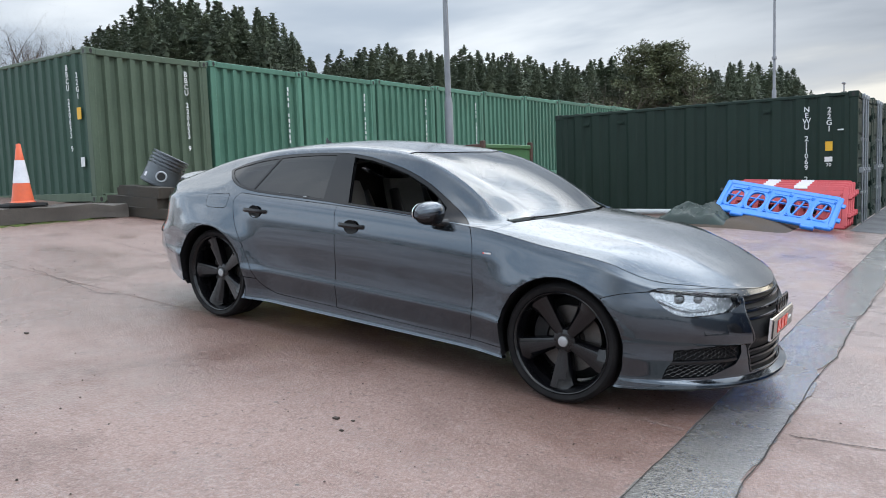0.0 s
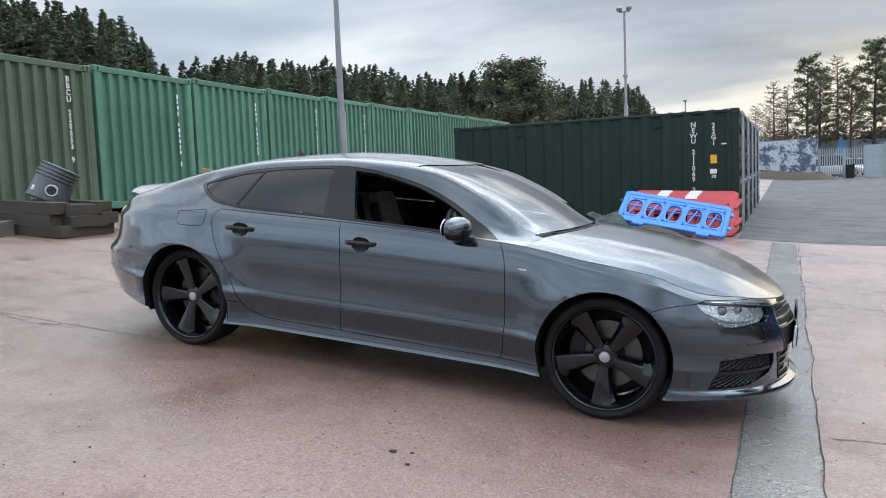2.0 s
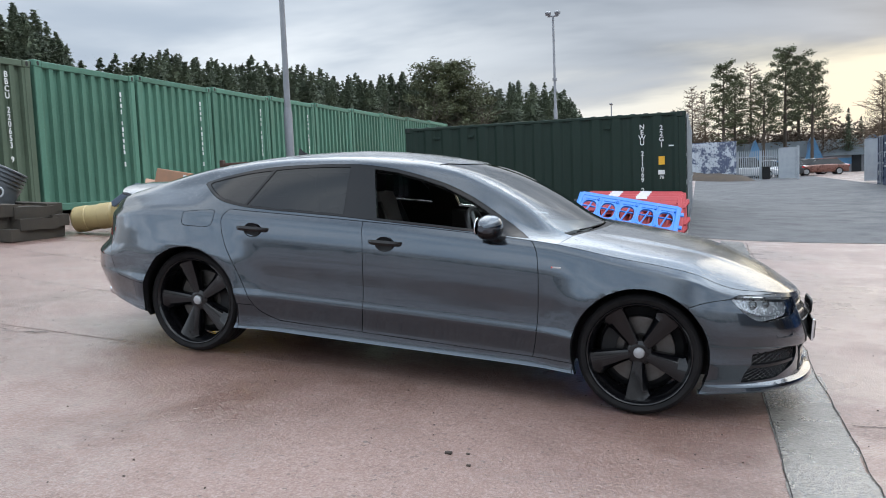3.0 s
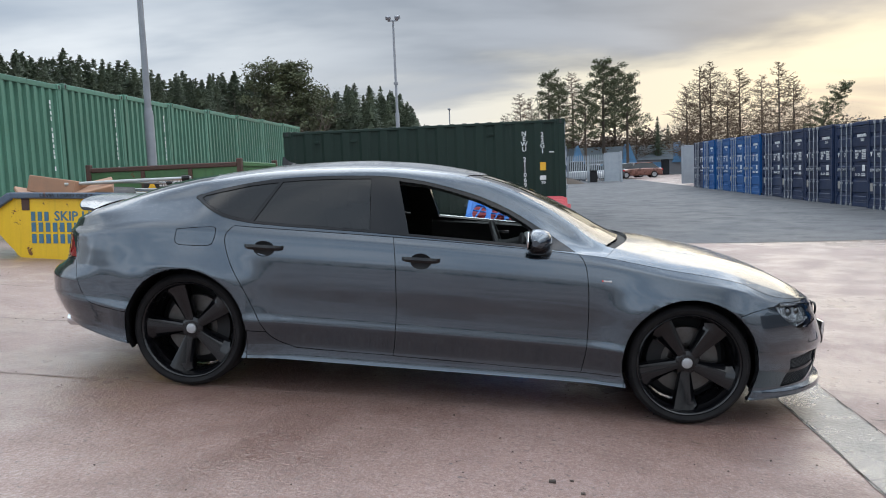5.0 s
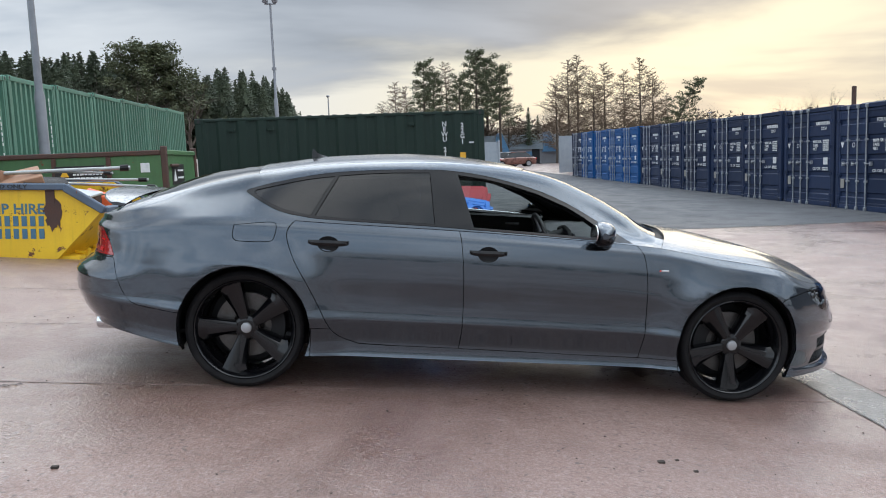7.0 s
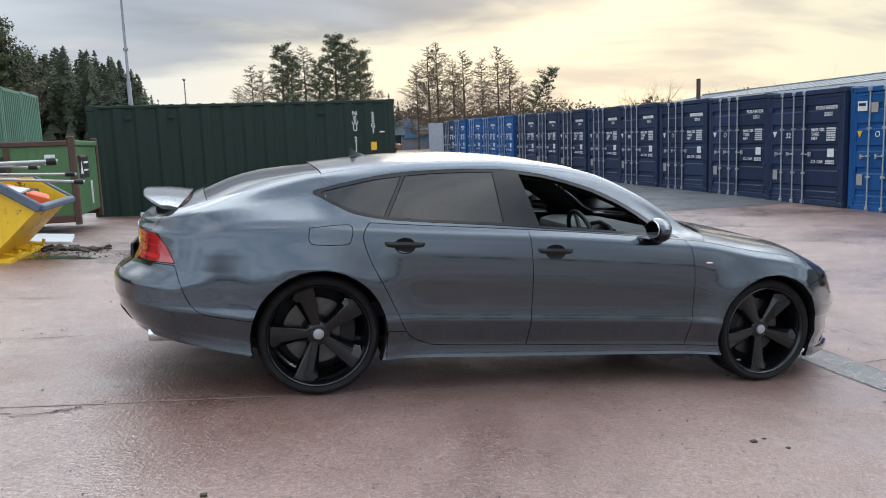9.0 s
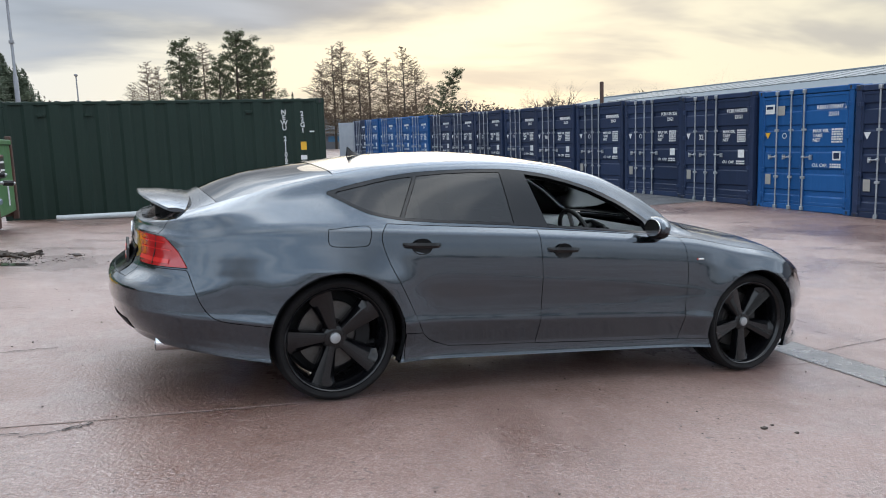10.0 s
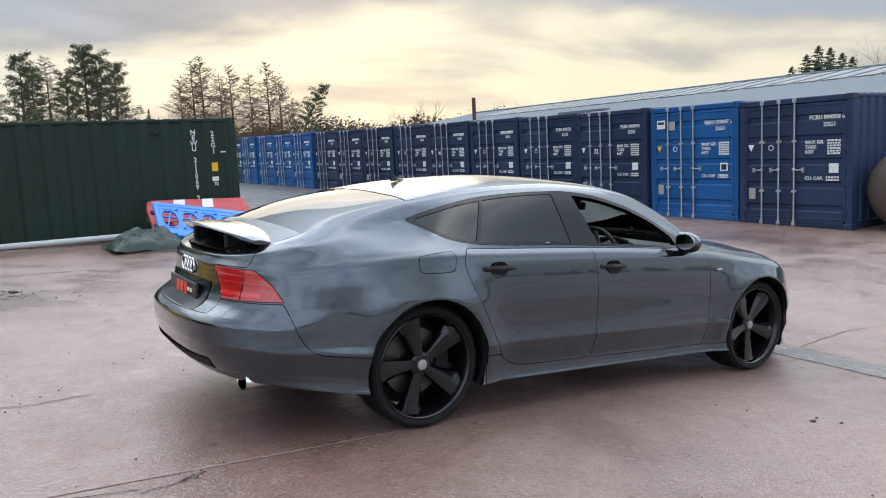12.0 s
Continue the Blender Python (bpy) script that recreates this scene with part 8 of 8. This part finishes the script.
def parked_car(label, paint, m, high=0.0):
    """A plain distant saloon or van: body, cabin, windows, lamps and four wheels; front towards +x."""
    c = thing("parked_car", label, "car", m, "cars beyond the gate")
    secs = []
    for x, z, w in ((-2.1, 0.62, 0.72), (-2.05, 0.88, 0.80), (-1.6, 0.94, 0.86), (-0.6, 0.96, 0.88), (0.7, 0.93, 0.88), (1.5, 0.84, 0.85), (2.0, 0.70, 0.78), (2.15, 0.50, 0.70)):
        secs.append([(x, -w * 0.9, 0.25), (x, -w, 0.45), (x, -w, z - 0.10), (x, -w * 0.85, z), (x, w * 0.85, z), (x, w, z - 0.10), (x, w, 0.45), (x, w * 0.9, 0.25)])
    g = Geo().sheet(secs, True)
    g.quads(secs[0], [tuple(range(8))]).quads(secs[-1], [tuple(range(8))[::-1]])
    part("body", g, paint, c, "", True)
    cab = []
    for x, z, w in ((-1.75, 0.93, 0.74), (-1.2, 1.36 + high, 0.62), (-0.2, 1.44 + high, 0.64), (0.35, 1.34 + high, 0.62), (1.1, 0.92, 0.74)):
        cab.append([(x, -0.80, 0.90), (x, -w, z), (x, w, z), (x, 0.80, 0.90)])
    part("cabin", Geo().sheet(cab), CAR_GLASS, c, "dark windows", True)
    part("roof", Geo().box((-1.22, -0.60, 1.37 + high), (0.36, 0.60, 1.45 + high), 0.05), paint, c)
    for sy in (-1, 1):
        part("tail_lamp", Geo().box((-2.12, sy * 0.72 - 0.1, 0.68), (-2.03, sy * 0.72 + 0.1, 0.82), 0.02), CAR_RED, c)
        part("headlamp", Geo().box((2.0, sy * 0.62 - 0.14, 0.58), (2.12, sy * 0.62 + 0.14, 0.68), 0.02), LAMP_CHROME, c)
        for x in (-1.3, 1.3):
            w = part("wheel", Geo().at(pose(x, sy * 0.80, 0.31, 90, 0, 0)).lathe([(0.0, -0.10), (0.31, -0.10), (0.31, 0.10), (0.0, 0.10)], 20), RUBBER, c)
            part("rim", Geo().at(pose(x, sy * 0.905, 0.31, 90, 0, 0)).lathe([(0.0, 0.0), (0.20, 0.0), (0.21, 0.012 if sy < 0 else -0.012)], 16), SATIN_CAP, w)
    return c


for lab, pnt, x, y, turn, high in (("white van parked behind palisade fence", CAR_WHITE, 6.0, 64.5, 5, 0.35), ("dark off-roader parked beyond the gate", CAR_DARK, 9.4, 68.5, 95, 0.25), ("silver saloon parked beyond the gate", CAR_SILVER, 11.0, 71.0, 185, 0.0), ("bronze hatchback parked beyond the gate", CAR_BROWN, 12.0, 69.0, 182, 0.0), ("white car parked behind palisade fence", CAR_WHITE, 7.6, 66.0, 12, 0.0)):
    parked_car(lab, pnt, pose(x, y, ground_z(x, y), 0, 0, turn), high)


def low_building():
    b = thing("low_building", "low grey building with blue pointed gables", "building", pose(2.0, 92.0, ground_z(8, 75)))
    part("wall", Geo().box((0, 0, 0), (26, 8, 1.9), 0.02), WALL_GREY, b)
    rows = [[(x, y, z) for x in np.linspace(-0.3, 26.3, 60)] for y, z in ((-0.3, 1.9), (4.0, 3.9), (8.3, 1.9))]
    part("roof", Geo().sheet(rows), ROOF_SHEET, b)
    for x in (6.2, 12.4, 18.6):
        part("gable", Geo().quads([(x - 1.0, -0.35, 1.5), (x + 1.0, -0.35, 1.5), (x, -0.35, 4.1), (x - 1.0, 3.6, 1.9), (x + 1.0, 3.6, 1.9), (x, 3.9, 4.1)], [(0, 1, 2), (1, 4, 5, 2), (0, 2, 5, 3), (3, 5, 4)]), GABLE_BLUE, b, "blue pointed gable")
        part("window", Geo().box((x + 1.6, -0.03, 0.9), (x + 4.2, 0.0, 1.6), 0.01), GABLE_BLUE, b, "blue framed window band")
    for x in (2.0, 10.0, 16.3, 22.5):
        part("door", Geo().box((x, -0.04, 0.0), (x + 1.0, 0.0, 1.9), 0.01), CAR_GLASS, b, "dark doorway")


low_building()


def warehouse():
    w = thing("warehouse", "long low warehouse with grey sheet roof and rooflights", "building", pose(17.8, -6.0, -0.4, 0, 0, -1.0))
    L, S, e, r = 53.0, 14.5, 2.55, 4.75
    part("wall", Geo().box((0.2, 0, 0), (2 * S - 0.2, L, e), 0.02), WALL_GREY, w)
    for sx, name in ((0, "roof"), (1, "roof")):
        rows = []
        for i in range(int(L / 0.25) + 1):
            y = i * 0.25
            k = 0.012 if i % 2 else -0.012
            rows.append([((S * t if sx == 0 else 2 * S - S * t), y, e + (r - e) * t + k) for t in (0.0, 0.25, 0.5, 0.75, 1.0)])
        part(name, Geo().sheet(rows), ROOF_SHEET, w)
    part("gutter", Geo().box((-0.15, -0.1, e - 0.12), (0.02, L + 0.1, e + 0.03), 0.02), WALL_GREY, w)
    part("ridge_cap", Geo().tube([(S, -0.1, r + 0.02), (S, L + 0.1, r + 0.02)], 0.09, 8), ROOF_SHEET, w)
    for end in (0.0, L):
        part("gable_wall", Geo().quads([(0.2, end, e - 0.02), (2 * S - 0.2, end, e - 0.02), (S, end, r - 0.03)], [(0, 1, 2)]), WALL_GREY, w)
    for i in range(34):
        y = 3.0 + i * 1.28
        g = Geo()
        x0, x1 = S * 0.70, S * 0.97
        zz = lambda x: e + (r - e) * x / S + 0.05
        g.quads([(x0, y, zz(x0)), (x1, y, zz(x1)), (x1, y + 1.0, zz(x1)), (x0, y + 1.0, zz(x0)), (x0, y, zz(x0) - 0.06), (x1, y, zz(x1) - 0.06), (x1, y + 1.0, zz(x1) - 0.06), (x0, y + 1.0, zz(x0) - 0.06)], [(0, 1, 2, 3), (0, 4, 5, 1), (1, 5, 6, 2), (2, 6, 7, 3), (3, 7, 4, 0)])
        part("rooflight", g, SKYLIGHT, w, "dirty translucent rooflight")
    part("vent", Geo().box((S * 0.45, 30, e + 1.0), (S * 0.45 + 0.5, 33.5, e + 1.12), 0.02), ROOF_SHEET, w)
    part("flue", Geo().tube([(8.6, 44.5, 3.4), (8.6, 44.5, 5.35)], 0.13, 10), RUST_STEEL, w, "dark rusty metal flue")


warehouse()
for x, y, h in ((-5.2, 62.0, 6.3), (40.0, 88.0, 5.5)):
    s = thing("street_lamp", "slim grey street lamp in the distance", "street lamp", pose(x, y, ground_z(x, y)))
    part("pole", Geo().tube([(0, 0, 0), (0, 0, h)], [0.07, 0.045], 8), POST_PAINT, s)
    part("lamp_head", Geo().box((-0.12, -0.4, h - 0.05), (0.12, 0.15, h + 0.08), 0.03), POST_PAINT, s)

# ---- joints, cracks, puddles and litter on the ground ----
JOINT = material("pale_joint_sealant", (0.30, 0.225, 0.20), (0.19, 0.14, 0.125), 0.6, scale=12, fine=60, bump=0.2)
CRACK = material("dark_crack", (0.022, 0.018, 0.016), None, 0.8, scale=12, bump=0.2)
WATER = material("thin_puddle_water", (0.055, 0.048, 0.044), None, 0.03, bump=0, spec=0.6)


def ribbon(pts, w, lift, wob, seed):
    """A narrow uneven line on the ground through a few points."""
    line = smooth_line(pts, 24)
    rows = []
    for i, (x, y) in enumerate(line):
        x += wob * noise.noise((seed, i * 0.21, 0)) + wob * 0.6 * noise.noise((seed, i * 0.9, 5))
        y += wob * noise.noise((seed + 9, i * 0.21, 0)) + wob * 0.6 * noise.noise((seed + 9, i * 0.9, 5))
        j, k = max(0, i - 1), min(len(line) - 1, i + 1)
        d = Vector((line[k][0] - line[j][0], line[k][1] - line[j][1])).normalized()
        ww = w * (0.6 + 0.8 * abs(noise.noise((seed, i * 0.4, 8)))) / 2
        rows.append([(x - d.y * s * ww, y + d.x * s * ww, ground_z(x - d.y * s * ww, y + d.x * s * ww) + lift) for s in (1, 0, -1)])
    return Geo().sheet(rows)


def line_on_ground(name, label, pts, w, mat, wob=0.01, seed=0.0, lift=0.004):
    tagged(part(name, ribbon(pts, w, lift, wob, seed), mat, None, label), "", "ground joint", "", "structure")


line_on_ground("trim", "pale joint line in red tarmac", [(-9.0, -1.0), (-5.0, -0.98), (-2.2, -0.93), (-0.5, -0.885), (1.1, -0.87), (2.15, -0.86)], 0.020, JOINT, 0.006, 1.0)
line_on_ground("trim", "joint beside concrete strip", [(2.165, -8.0), (2.17, -3.0), (2.18, 0.0), (2.17, 5.0), (2.19, 9.5)], 0.007, CRACK, 0.008, 2.0, 0.008)
line_on_ground("trim", "broken edge beside concrete strip", [(2.56, -8.0), (2.54, -3.0), (2.56, 0.0), (2.58, 5.0), (2.6, 9.5)], 0.009, CRACK, 0.03, 3.0, 0.009)
for i, pts in enumerate(([(-2.95, -1.10), (-2.72, -1.03), (-2.66, -0.98), (-2.78, -1.05)], [(-4.3, -0.9), (-3.6, -0.98), (-2.95, -1.05)], [(-5.6, 0.6), (-4.4, 0.5), (-3.4, 0.42), (-2.9, 0.5)], [(2.6, -0.6), (3.6, -0.5), (4.8, -0.7), (6.0, -0.5)], [(2.6, 3.4), (4.2, 3.5), (6.5, 3.3), (9.0, 3.6)], [(-6.5, 2.0), (-4.8, 1.75), (-3.2, 1.8)], [(2.6, -2.7), (3.4, -2.6), (4.4, -2.75)], [(-8.0, -2.6), (-5.5, -2.4), (-3.4, -2.5)])):
    line_on_ground("trim", "fine crack in tarmac", pts, 0.010, CRACK, 0.03, 10.0 + i, 0.005)


def puddle(cx, cy, rx, ry, seed):
    pts = []
    for i in range(48):
        a = 2 * math.pi * i / 48
        k = 1 + 0.45 * noise.noise((math.cos(a) * 1.4 + seed, math.sin(a) * 1.4, 0)) + 0.25 * noise.noise((math.cos(a) * 4 + seed, math.sin(a) * 4, 2))
        pts.append((cx + rx * k * math.cos(a), cy + ry * k * math.sin(a)))
    verts = [(cx, cy, ground_z(cx, cy) + 0.0075)] + [(x, y, ground_z(x, y) + 0.0075) for x, y in pts]
    g = Geo().quads(verts, [(0, i + 1, (i + 1) % 48 + 1) for i in range(48)])
    tagged(part("puddle", g, WATER, None, "shallow rain puddle on tarmac"), "", "puddle", "", "structure")


puddle(-3.9, 4.2, 0.5, 0.15, 9)

# loose grit and crumbs of tarmac
rg = random.Random(77)
grit = Geo()
ball = [(1, 0, 0), (-0.5, 0.87, 0), (-0.5, -0.87, 0), (0, 0, 0.8), (0.2, 0.1, -0.2)]
for i in range(3400):
    if i < 3100:
        x, y = rg.uniform(-8, 9), rg.uniform(-4.2, 4.5)
    else:
        x, y = rg.gauss(-3.7, 0.55), rg.gauss(4.6, 0.22)
    r = 0.0025 + 0.007 * rg.random() ** 3 + (0.012 * rg.random() if i >= 3100 else 0)
    m = pose(x, y, ground_z(x, y) + r * 0.2, rg.uniform(-30, 30), rg.uniform(-30, 30), rg.uniform(0, 360))
    grit.at(m).quads([(a * r, b * r, c * r) for a, b, c in ball], [(0, 1, 3), (1, 2, 3), (2, 0, 3)])
tagged(part("grit", grit, DEBRIS, None, "scattered dark grit and crumbs on tarmac"), "", "grit", "", "stuff")
for x, y, s in ((0.672, -1.88, 0.016), (0.80, -1.98, 0.010), (-2.02, -2.09, 0.014), (0.76, -1.85, 0.009)):
    c = rough_block("stone", "small dark stone lying on tarmac", "stone", (-s, -s * 0.7, -s * 0.3), (s, s * 0.7, s * 0.6), DEBRIS, x * 9, s * 0.4)
    c.matrix_world = pose(x, y, ground_z(x, y))
    tagged(c, "", "", "loose stones")
bits = Geo()
for i in range(130):
    x, y = rg.gauss(-4.2, 0.45), rg.gauss(5.05, 0.12)
    s = 0.02 + 0.05 * rg.random()
    bits.at(pose(x, y, ground_z(x, y) + 0.005, rg.uniform(-20, 20), rg.uniform(-20, 20), rg.uniform(0, 360))).box((-s, -s * 0.5, 0), (s, s * 0.5, s * 0.35), 0.004)
tagged(part("debris", bits, DEBRIS, None, "dark broken debris scattered by the skip"), "", "debris", "", "stuff")
